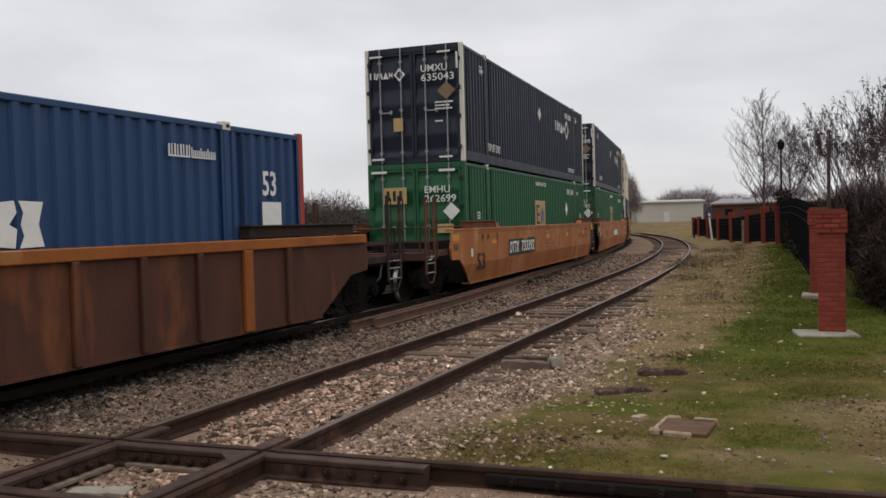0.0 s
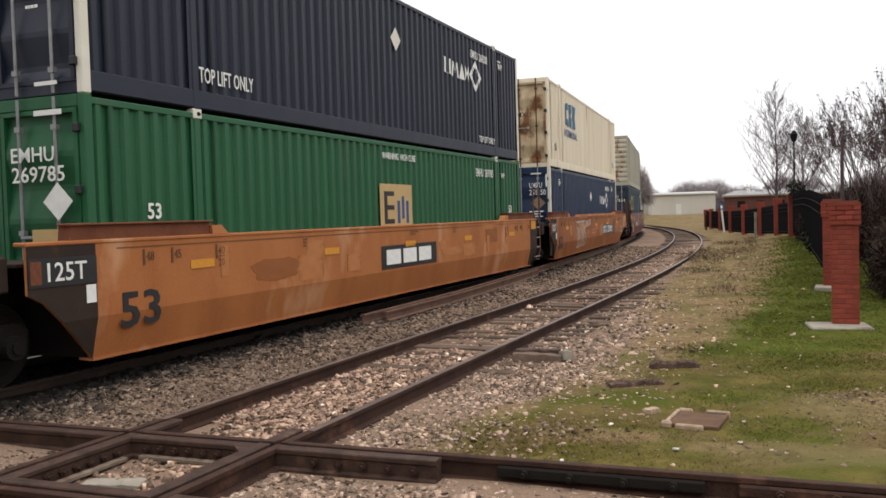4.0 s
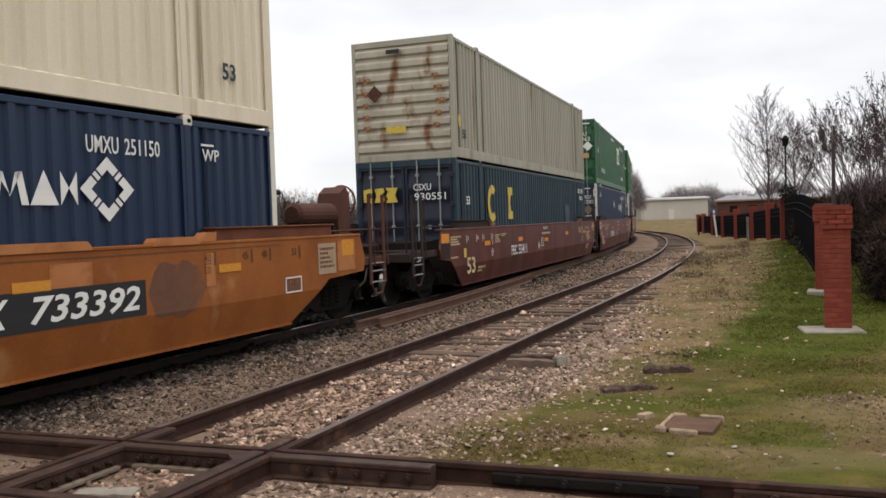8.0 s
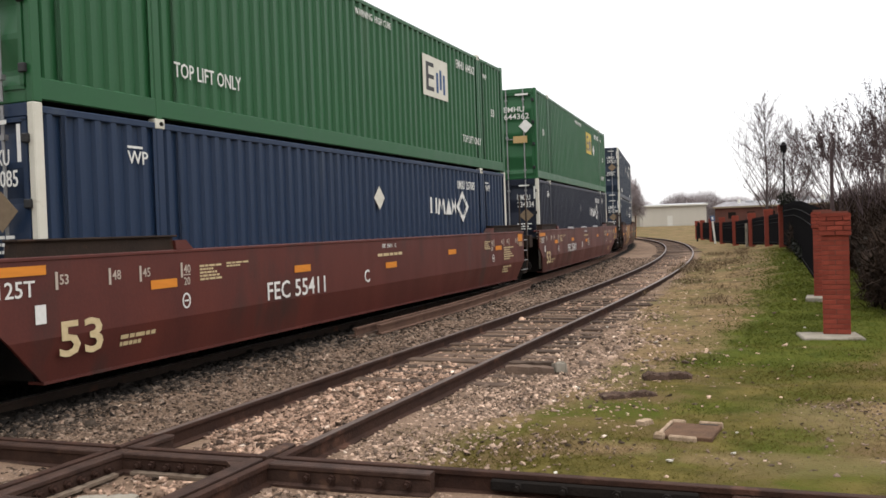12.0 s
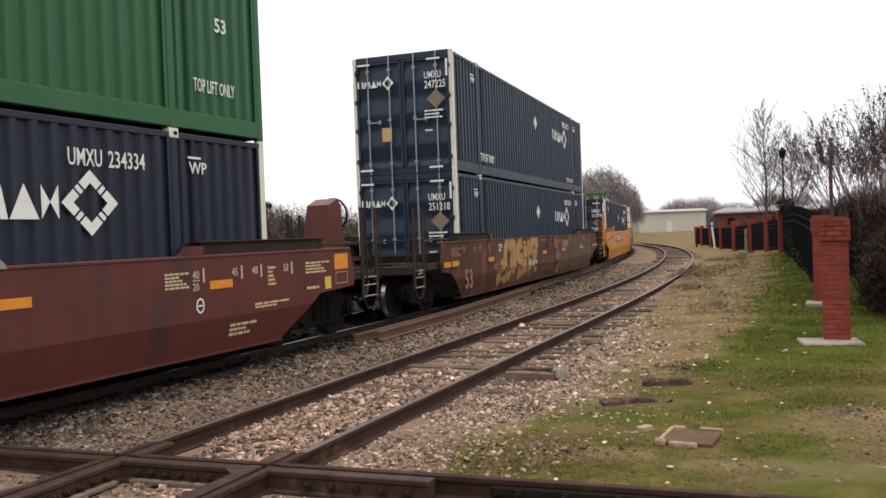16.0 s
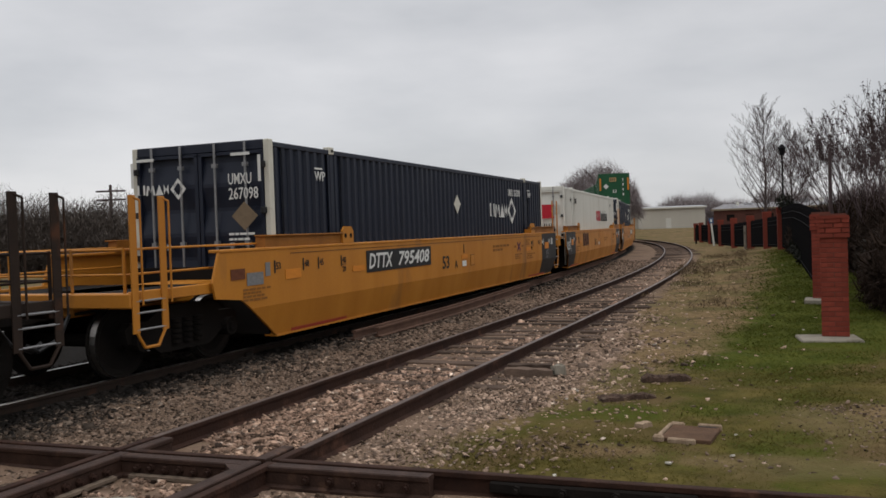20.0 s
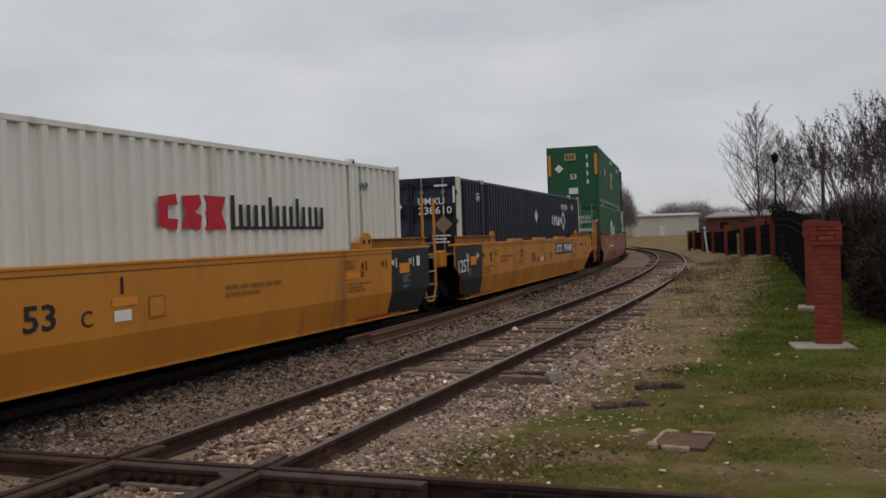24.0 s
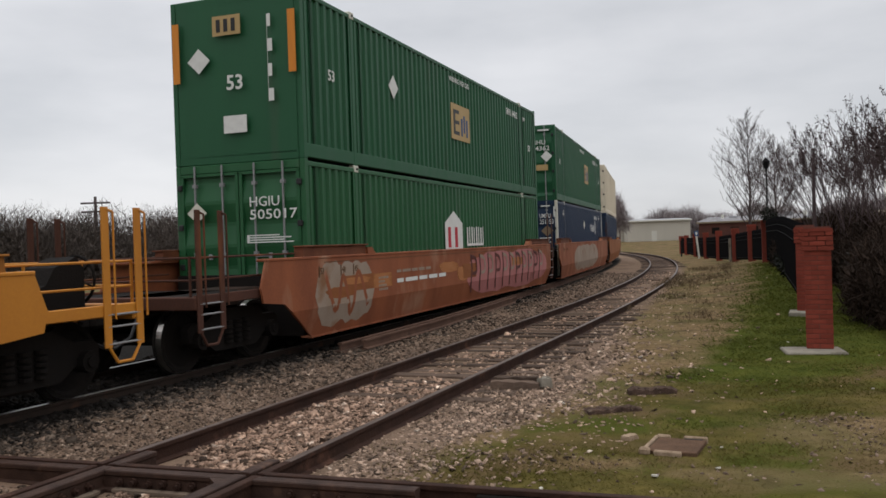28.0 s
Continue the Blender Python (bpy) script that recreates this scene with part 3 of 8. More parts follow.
# corner gussets, a dusty ledge and bolt rows on the inner faces of the diamond
gusset = Shape().prism([(0, 0), (0.15, 0), (0.0, 0.15)], -0.13, -0.006, "z").mesh("corner_gusset")
bolt = Shape().rod((0, 0, 0), (0, -0.03, 0), 0.032, 6).rod((0, -0.03, 0), (0, -0.06, 0), 0.018, 6).mesh("bolt")
LEDGE = material("dusty_rail_foot", (0.20, 0.155, 0.115), (0.11, 0.08, 0.06), 0.95, 0, 6, 60, 0.3)
rnd = random.Random(12)
for line, o, g, tr in ((SIDING, HALF, -1, side_track), (SIDING, -HALF, 1, side_track), (CROSS, FAR, -1, cross_track), (CROSS, NEAR_R, 1, cross_track)):
    other, offs = (CROSS, (FAR, NEAR_R)) if line is SIDING else (SIDING, (HALF, -HALF))
    inner = o + g * (GUARD_AT + 0.04)
    a, b = sorted(across(line, o, other, w) for w in offs)
    part("rail_foot", rail_shape(line, o + g * (GUARD_AT + 0.085), a + 0.3, b - 0.3, 0.5, [(-0.025, -0.16), (-0.025, -0.13), (0.025, -0.136), (0.025, -0.16)]), LEDGE, tr)
    for s in np.arange(a + 0.34, b - 0.3, 0.135):
        x, y, h = line.at(s, inner)
        part("bolt", bolt, RAIL_RUST, tr, m=pose(x, y, RAIL - 0.088 + rnd.uniform(-0.006, 0.006), 0, 0, math.degrees(h) + (0 if g < 0 else 180)))
    for s in (list(np.arange(b + 0.35, 3.95, 0.2)) if line is CROSS else []):
        x, y, h = line.at(s, inner)
        part("bolt", bolt, RAIL_RUST, tr, m=pose(x, y, RAIL - 0.088, 0, 0, math.degrees(h) + (0 if g < 0 else 180)))
    for e, away in ((a, 1), (b, -1)):
        x, y, h = line.at(e + away * 0.2, o + g * 0.19)
        if line is CROSS and g < 0 and away < 0:
            turn = math.degrees(h) + {(-1, 1): -90, (-1, -1): 180, (1, 1): 0, (1, -1): 90}[(g, away)]
            part("corner_gusset", gusset, RAIL_TOP, tr, m=pose(x, y, RAIL, 0, 0, turn))

# ---- sleepers ----
tie_mesh = Shape().box(-0.11, 0.11, -1.3, 1.3, -0.18, 0.0, 0.012).mesh("sleeper")
for line, tr, s0, s1, lo in ((SIDING, side_track, 7.2, 95, -0.15), (MAIN, main_track, -12, 70, -0.185)):
    rnd = random.Random(5)
    s = s0
    while s < s1:
        x, y, h = line.at(s, rnd.uniform(-0.08, 0.08))
        part("sleeper", tie_mesh, TIE, tr, m=pose(x, y, lo + rnd.uniform(-0.012, 0.012), rnd.uniform(-0.6, 0.6), rnd.uniform(-1, 1), math.degrees(h) + rnd.uniform(-1.5, 1.5)))
        s += rnd.uniform(0.5, 0.6)


# ---- the train ----
CL, CW, CH = 16.15, 2.59, 2.896
FLOOR = 0.316          # underside of the lower container above the rail


def ribbed(x0, x1, y, depth, pitch=0.29, groove=False):
    """A wall line with trapezoid ribs; outer face at y, hollows depth towards the middle."""
    n = max(1, round((x1 - x0) / pitch))
    p = (x1 - x0) / n
    inn = y - math.copysign(depth, y)
    pts = [(x0, inn), (x0 + 0.035, inn)] if groove else []
    for i in range(n):
        a = x0 + i * p + (0.06 if groove and i == 0 else 0)
        pts += [(a, y), (a + p * 0.30, y), (a + p * 0.42, inn), (a + p * 0.86, inn), (a + p * 0.98, y)]
    return pts + ([(x1 - 0.06, y), (x1 - 0.035, inn), (x1, inn)] if groove else [(x1, y)])


POSTS = (CL - 12.19) / 2
MESH = {}
Y = CW / 2
for side, sg in (("near", -1), ("far", 1)):
    sh = Shape()
    for a, b in ((-CL / 2 + 0.12, -CL / 2 + POSTS - 0.07), (-CL / 2 + POSTS + 0.07, CL / 2 - POSTS - 0.07), (CL / 2 - POSTS + 0.07, CL / 2 - 0.12)):
        sh.sheet(ribbed(a, b, sg * (Y - 0.006), 0.046, 0.27, True), 0.26, CH - 0.11)
    MESH["side_" + side] = sh.mesh("side_wall")
MESH["roof"] = Shape().box(-CL / 2 + 0.05, CL / 2 - 0.05, -Y + 0.03, Y - 0.03, CH - 0.08, CH - 0.045).mesh("roof")
MESH["base"] = Shape().box(-CL / 2 + 0.05, CL / 2 - 0.05, -Y + 0.05, Y - 0.05, 0.02, 0.15).mesh("base")
MESH["top_rail"] = Shape().box(-CL / 2 + 0.1, CL / 2 - 0.1, -0.04, 0.04, CH - 0.12, CH - 0.035, 0.012).mesh("top_rail")
MESH["bottom_rail"] = Shape().box(-CL / 2 + 0.1, CL / 2 - 0.1, -0.03, 0.03, 0.03, 0.27, 0.012).mesh("bottom_rail")
MESH["post"] = Shape().box(-0.065, 0.065, -0.05, 0.05, 0.0, CH, 0.012).mesh("corner_post")
MESH["casting"] = Shape().box(-0.09, 0.09, -0.062, 0.062, -0.066, 0.066, 0.012).mesh("corner_casting")
MESH["slot"] = Shape().prism([(0.04 * math.cos(a), 0.028 * math.sin(a)) for a in np.linspace(0, 2 * math.pi, 11)[:-1]], -0.002, 0.002).mesh("casting_hole")
MESH["sill"] = Shape().box(-0.06, 0.06, -Y + 0.1, Y - 0.1, 0.0, 0.16, 0.012).mesh("door_sill")
MESH["header"] = Shape().box(-0.06, 0.06, -Y + 0.1, Y - 0.1, CH - 0.15, CH, 0.012).mesh("door_header")
sh = Shape()                      # one door leaf, hinged edge at y = 0, with pressed horizontal bands
DW = CW / 2 - 0.11
zs = [0.0, 0.14, 0.20, 0.52, 0.58, 0.90, 0.96, 1.28, 1.34, 1.66, 1.72, 2.04, 2.10, 2.42, 2.56]
for i in range(len(zs) - 1):
    d0 = -0.035 if i % 4 in (0, 3) else 0.025
    d1 = -0.035 if (i + 1) % 4 in (0, 3) else 0.025
    sh.add([(d0, 0.06, zs[i]), (d0, DW - 0.06, zs[i]), (d1, DW - 0.06, zs[i + 1]), (d1, 0.06, zs[i + 1])], [(0, 1, 2, 3)])
for a, b, c, d in ((0, 0.06, 0, 2.56), (DW - 0.06, DW, 0, 2.56)):
    sh.box(-0.045, 0.02, a, b, c, d)
sh.box(-0.045, 0.02, 0, DW, -0.02, 0.03).box(-0.045, 0.02, 0, DW, 2.53, 2.58)
MESH["door"] = sh.mesh("door")
MESH["rod"] = Shape().rod((-0.075, 0, 0.02), (-0.075, 0, CH - 0.02), 0.019).box(-0.1, -0.04, -0.04, 0.04, 0.25, 0.31).box(-0.1, -0.04, -0.04, 0.04, 2.5, 2.56).box(-0.1, -0.04, -0.04, 0.04, 1.3, 1.36).mesh("lock_rod")
MESH["handle"] = Shape().box(-0.1, -0.075, -0.30, 0.02, 1.10, 1.135, 0.006).box(-0.11, -0.06, -0.32, -0.26, 1.07, 1.17, 0.006).mesh("door_handle")
MESH["hinge"] = Shape().box(-0.085, -0.03, -0.045, 0.045, -0.05, 0.05, 0.01).mesh("hinge")
sh = Shape()
pts = ribbed(-Y + 0.1, Y - 0.1, 0.04, 0.036, 0.26)
sh.add([(b - 0.04, a, 0.15) for a, b in pts] + [(b - 0.04, a, CH - 0.14) for a, b in pts], [(i, i + 1, len(pts) + i + 1, len(pts) + i) for i in range(len(pts) - 1)])
MESH["end"] = sh.mesh("end_wall")
sh = Shape()
prof = [(0.0, 0.1)]              # horizontal pressings of a front wall
for i in range(9):
    z = 0.2 + i * 0.285
    prof += [(-0.01, z), (-0.06, z + 0.05), (-0.06, z + 0.17), (-0.01, z + 0.235)]
prof += [(0.0, CH - 0.1)]
sh.add([(q, -Y + 0.1, z) for q, z in prof] + [(q, Y - 0.1, z) for q, z in prof], [(i, i + 1, len(prof) + i + 1, len(prof) + i) for i in range(len(prof) - 1)])
MESH["end_slats"] = sh.mesh("end_wall")
MESH["end_flat"] = Shape().box(-0.05, 0.0, -Y + 0.1, Y - 0.1, 0.1, CH - 0.1, 0.02).mesh("end_wall")

BY = 1.49            # half width of a car
TOP, FOLD, LOW, TUCK = 1.53, 0.70, 0.235, 0.11

# ---- lettering ----
WORDS = ["53", "125T", "A", "B", "C", "WP", "733392", "55411", "795408", "TOP LIFT ONLY", "251150", "251218", "247225", "267098", "238610", "268288",
         "DTTX", "FEC", "CP", "HGIU",  "UMXU", "EMHU", "CSXU", "262699", "269785", "930551", "257085", "644362", "234334", "505017", "INTERMODAL", "635043", "40", "45", "48", "20", "WARNING", "HIGH CUBE"]
TEXT, WIDE = {}, {}
tmp = []
for w in WORDS:
    cu = bpy.data.curves.new("lettering", "FONT")
    cu.body, cu.size, cu.resolution_u, cu.extrude, cu.offset = w, 1.0, 2, 0.002, 0.018 if w in ("733392", "795408", "DTTX", "53") else 0.006
    cu.shear = 0.22 if w in ("733392", "795408", "DTTX") else 0.0
    tmp.append((w, new("lettering", cu)))
dg = bpy.context.evaluated_depsgraph_get()
for w, ob in tmp:
    me = bpy.data.meshes.new_from_object(ob.evaluated_get(dg))
    co = np.empty(len(me.vertices) * 3, np.float32)
    me.vertices.foreach_get("co", co)
    co = co.reshape(-1, 3)
    co[:, 0] -= co[:, 0].min()
    co[:, 1] -= co[:, 1].min()
    co[:, :2] /= co[:, 1].max()          # one unit high
    me.vertices.foreach_set("co", co.ravel())
    me.materials.clear()
    me.materials.append(None)
    TEXT[w] = me
    WIDE[w] = float(co[:, 0].max())
for w, ob in tmp:
    bpy.data.objects.remove(ob)


def face(side, x, z, out=0.0, size=1.0, wide=1.0):
    """Where a flat mark sits: on the near long side, x from the near end, or on the near end, x from its left edge."""
    if side == "side":
        return pose(-CL / 2 + x, -Y - 0.002 - out, z, 90) @ Matrix.Diagonal((size * wide, size, 1, 1))
    if side == "low":
        a = math.atan2(TUCK, FOLD - LOW)
        return pose(-CL / 2 + x, -BY + TUCK - 0.006 - out, LOW, 90 + math.degrees(a)) @ pose(0, z, 0) @ Matrix.Diagonal((size * wide, size, 1, 1))
    return pose(-CL / 2 - 0.06 - out, Y - x, z, 90, 0, -90) @ Matrix.Diagonal((size * wide, size, 1, 1))


def write(parent, text, side, x, z, h, mat=None, wide=1.0, out=0.0):
    return part("lettering", TEXT[text], mat or WHITE, parent, m=face(side, x, z, out, h, wide))


def flat(pts):
    return Shape().prism(pts, 0.0, 0.004, "z")


MESH["square"] = flat([(0, 0), (1, 0), (1, 1), (0, 1)]).mesh("patch")
MESH["diamond"] = flat([(0, -0.5), (0.5, 0), (0, 0.5), (-0.5, 0)]).mesh("placard")
sh = Shape()                       # an emblem of four chevrons round a diamond hole, split by thin gaps
for k in range(4):
    a = math.pi / 2 * k
    for ch, fs in (([(0.0, 0.5), (0.2, 0.3), (0.1, 0.2), (0.0, 0.3), (-0.1, 0.2), (-0.2, 0.3)], [(0, 1, 2, 3), (0, 3, 4, 5)]), ([(0.225, 0.275), (0.275, 0.225), (0.175, 0.125), (0.125, 0.175)], [(0, 1, 2, 3)])):
        sh.add([(x * math.cos(a) - y * math.sin(a), x * math.sin(a) + y * math.cos(a), 0.004) for x, y in ch], fs)
MESH["ring"] = sh.mesh("emblem")


def comb(teeth, foot, width=1.0):
    """Plain upright blocks on a thin foot, one closed outline: stands in for a brand's letters."""
    pts = [(0, 0)]
    for x0, x1, h in teeth:
        pts += [(x0, foot), (x0, h), (x1, h), (x1, foot)]
    pts += [(teeth[-1][1], 0)]
    w = teeth[-1][1]
    return flat([(x / w, z) for x, z in pts if not (x == 0 and z == foot)])


def zigzag(pts, w):
    """A plain bent stroke of one width."""
    left, right = [], []
    for i, (x, z) in enumerate(pts):
        x0, z0 = pts[max(i - 1, 0)]
        x1, z1 = pts[min(i + 1, len(pts) - 1)]
        d = math.hypot(x1 - x0, z1 - z0)
        nx, nz = -(z1 - z0) / d * w, (x1 - x0) / d * w
        left.append((x + nx, z + nz))
        right.append((x - nx, z - nz))
    sh = Shape()
    n = len(pts)
    return sh.add([(x, z, 0.003) for x, z in left + right], [(i, i + 1, n + i + 1, n + i) for i in range(n - 1)])


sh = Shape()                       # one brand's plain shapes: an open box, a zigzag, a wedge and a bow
for pts in ([(0.03, 1.0), (0.03, 0.08), (0.22, 0.08), (0.22, 0.98)], [(0.30, 0.0), (0.345, 0.92), (0.42, 0.25), (0.495, 0.92), (0.54, 0.0)]):
    z = zigzag(pts, 0.030)
    sh.add(z.v, z.f)
sh.add([(x, z, 0.003) for x, z in ((0.58, 0), (0.70, 1.0), (0.82, 0), (0.84, 0.0), (0.84, 1.0), (0.915, 0.5), (0.99, 0.0), (0.99, 1.0))], [(0, 1, 2), (3, 4, 5), (5, 7, 6)])
MESH["blocks"] = sh.mesh("brand_stroke")
ring = [(0.5 + r * 0.5 * math.cos(a), 0.5 + r * 0.5 * math.sin(a)) for r, aa in ((1.0, np.linspace(0.85, 5.43, 22)), (0.56, np.linspace(5.3, 0.98, 22))) for a in aa]
MESH["open_ring"] = flat(ring).mesh("brand_remnant")
for k, pts in enumerate(([(0.05, 0.1), (0.28, 0.0), (0.30, 0.3), (0.17, 0.32), (0.17, 0.68), (0.30, 0.7), (0.28, 1.0), (0.05, 0.9)], [(0.02, 0.05), (0.27, 0.0), (0.3, 0.4), (0.2, 0.5), (0.3, 0.75), (0.27, 1.0), (0.02, 0.95), (0.08, 0.5)], [(0.0, 0.0), (0.33, 0.02), (0.26, 0.5), (0.33, 0.98), (0.0, 1.0), (0.06, 0.75), (0.02, 0.5), (0.06, 0.25)])):
    MESH["bold_%d" % k] = flat([(x + 0.33 * k, z) for x, z in pts]).mesh("brand_shape")
MESH["bars"] = comb([(0.42 * i, 0.42 * i + (0.14 if i % 2 else 0.2), 1 if i % 3 else 0.96) for i in range(8)], 0.12).mesh("owner_code_bar")
MESH["letters"] = comb([(0.5 * i, 0.5 * i + 0.24, 1.0 if i in (0, 5, 9) else 0.74) for i in range(14)], 0.1).mesh("brand_bar")
sh = Shape()
sp = [(0, 0), (1, 0), (1, 0.14), (0.05, 0.14), (0.05, 0.28), (0.8, 0.28), (0.8, 0.42), (0.05, 0.42), (0.05, 0.56), (0.95, 0.56), (0.95, 0.7), (0.05, 0.7), (0.05, 0.84), (0.7, 0.84), (0.7, 0.98), (0, 0.98)]
MESH["small_print"] = flat(sp).mesh("small_print")


rnd = random.Random(101)
for k in range(4):                 # lines of unreadable words, as plain bars
    sh, x = Shape(), 0.0
    while x < 0.9:
        w = rnd.uniform(0.1, 0.26)
        sh.add([(x, 0, 0.002), (min(x + w, 1.0), 0, 0.002), (min(x + w, 1.0), 1, 0.002), (x, 1, 0.002)], [(0, 1, 2, 3)])
        x += w + 0.035
    MESH["words_%d" % k] = sh.mesh("small_print")


MESH["bite"] = flat([(0, 0), (1, 0), (1, 0.24), (0.62, 0.26), (0.42, 0.5), (0.62, 0.74), (1, 0.76), (1, 1), (0, 1), (0, 0.8), (0.08, 0.74), (0.08, 0.26), (0, 0.2)]).mesh("brand_remnant")
MESH["blob"] = flat([(0.5 + (0.5 + 0.05 * math.sin(5 * a) + 0.03 * math.sin(11 * a)) * 0.98 * math.copysign(abs(math.cos(a)) ** 0.6, math.cos(a)), 0.5 + 0.46 * (1 + 0.08 * math.sin(7 * a)) * math.copysign(abs(math.sin(a)) ** 0.6, math.sin(a))) for a in np.linspace(0, 2 * math.pi, 40)[:-1]]).mesh("graffiti")


def mark(parent, mesh, side, x, z, w, h, mat, out=0.0, name=None):
    if mesh == "bold":
        return [mark(parent, "bold_%d" % k, side, x, z, w, h, mat, out, "brand_shape") for k in range(3)]
    ob = part(name or MESH[mesh].name.split(".")[0], MESH[mesh], mat, parent, m=face(side, x, z, out, 1.0) @ Matrix.Diagonal((w, h, 1, 1)))
    return ob


def container(label, paint, end="doors", post=None, far_post=None, leaf=None, group="containers on the train"):
    """An intermodal box: floor at z = 0, its near end at x = -CL / 2."""
    c = thing("shipping_container", label, "shipping container", group)
    post = post or paint
    far_post = far_post or paint
    part("side_wall", MESH["side_near"], paint, c)
    part("side_wall", MESH["side_far"], paint, c)
    part("roof", MESH["roof"], paint, c)
    part("base", MESH["base"], IRON, c)
    for y in (-Y + 0.04, Y - 0.04):
        part("top_rail", MESH["top_rail"], paint, c, m=pose(0, y, 0))
        part("bottom_rail", MESH["bottom_rail"], paint, c, m=pose(0, y * 1.006, 0))
        for x, pm in ((-CL / 2 + 0.065, post), (CL / 2 - 0.065, far_post)):
            part("corner_post", MESH["post"], pm, c, m=pose(x, math.copysign(Y - 0.048, y), 0))
        for x in (-CL / 2 + POSTS, CL / 2 - POSTS):
            part("side_post", MESH["post"], paint, c, m=pose(x, math.copysign(Y - 0.048, y), 0))
            cc = part("corner_casting", MESH["casting"], POST if paint in (DARK, NAVY, SLATE, GREEN, GREEN2, BLUE) else paint, c, m=pose(x, math.copysign(Y - 0.052, y), CH - 0.05))
            if y < 0:
                part("casting_hole", MESH["slot"], IRON, cc, m=pose(0.02, -0.064, 0))
    part("door_sill", MESH["sill"], paint, c, m=pose(-CL / 2 + 0.06, 0, 0))
    part("door_header", MESH["header"], paint, c, m=pose(-CL / 2 + 0.06, 0, 0))
    part("end_wall", MESH["end"], paint, c, m=pose(CL / 2 - 0.02, 0, 0, 0, 0, 180))
    if end == "doors":
        for turn, y in ((0, -Y + 0.1), (1, 0.01)):
            d = part("door", MESH["door"], leaf or paint, c, m=pose(-CL / 2 + 0.03, y, 0.16))
            for k in (0.30, 0.86):
                part("lock_rod", MESH["rod"], RUSTY if paint is BEIGE else GALV, d, m=pose(0, k, -0.16))
            part("door_handle", MESH["handle"], GALV, d, m=pose(0, 0.86, 0))
            for z in (0.2, 0.95, 1.65, 2.35):
                part("hinge", MESH["hinge"], BLACK, d, m=pose(0, 0.0 if not turn else DW, z))
    else:
        part("end_wall", MESH[end], leaf or paint, c, m=pose(-CL / 2 + 0.05, 0, 0))
    return c


def brand_dark(c, number, wide=False, lift=False, placard=None):
    """The marks of the dark boxes: white blocks with a ring, number bars, a pale placard."""
    mark(c, "blocks", "side", 10.72, 1.72, 1.56, 0.38, WHITE)
    mark(c, "ring", "side", 12.72, 1.91, 0.84, 0.76, WHITE)
    write(c, "UMXU", "side", 12.42, 2.33, 0.2, WHITE, 0.5 / 0.2 / WIDE["UMXU"])
    write(c, number, "side", 13.02, 2.33, 0.2, WHITE, 0.6 / 0.2 / WIDE[number])
    mark(c, "diamond", "side", 8.2, 2.03, 0.46, 0.46, placard or POST, 0.001)
    write(c, "WP", "side", 1.38, 2.31, 0.16)
    mark(c, "square", "side", 1.38, 2.5, 0.26, 0.03, WHITE, 0, "bar_mark")
    write(c, "WP", "side", 14.44, 2.33, 0.16)
    mark(c, "square", "side", 14.42, 2.53, 0.26, 0.03, WHITE, 0, "bar_mark")
    if lift:
        write(c, "TOP LIFT ONLY", "side", 2.05, 0.38, 0.21, WHITE, 0.6)
        write(c, "TOP LIFT ONLY", "side", 12.9, 0.32, 0.16, WHITE, 0.75)
        mark(c, "square", "end", 0.79, 0.8, 0.25, 0.33, TAN, 0.05, "label_plate")
    mark(c, "blocks", "end", 0.18, 2.12, 0.62, 0.17, WHITE, 0.05)
    mark(c, "ring", "end", 0.98, 2.2, 0.3, 0.34, WHITE, 0.05)
    x, w = (1.55, 0.85) if wide else (1.92, 0.52)
    write(c, "UMXU", "end", x, 2.22, 0.17, WHITE, w / 0.52 * 0.62, 0.05)
    write(c, number, "end", x, 1.99, 0.18, WHITE, w / 0.52 * 0.72, 0.05)
    mark(c, "diamond", "end", 2.2, 1.73, 0.47, 0.44, PLACARD, 0.055)
    for z in (0.1, 2.66):
        for x in (0.15, 1.95):
            mark(c, "square", "end", x + 0.03, z, 0.34, 0.045, WHITE, 0.05, "reflector")
    for x in (0.06, 2.46):
        mark(c, "square", "end", x, 2.25, 0.05, 0.4, WHITE, 0.05, "reflector")
    for z, w in ((1.44, 0.5), (1.36, 0.4), (1.28, 0.46), (0.98, 0.2)):
        mark(c, "words_%d" % int(z * 9 % 4), "end", 1.9, z, w, 0.035, WHITE, 0.05, "small_print")


def patch_marks(c, x, z, w=1.45, h=0.9, back=None):
    mark(c, "square", "side", x, z, w, h, back or TAN, 0, "brand_patch")
    mark(c, "square", "side", x + 0.12 * w, z + 0.14 * h, 0.09 * w, 0.7 * h, BLACK, 0.004, "brand_bar")
    for k in (0.14, 0.44, 0.74):
        mark(c, "square", "side", x + 0.12 * w, z + k * h, 0.3 * w, 0.1 * h, BLACK, 0.005, "brand_bar")
    for k in range(3):
        mark(c, "square", "side", x + (0.52 + 0.14 * k) * w, z + (0.14 + 0.1 * (k % 2)) * h, 0.08 * w, 0.5 * h, LETTER_BLUE, 0.004, "brand_bar")


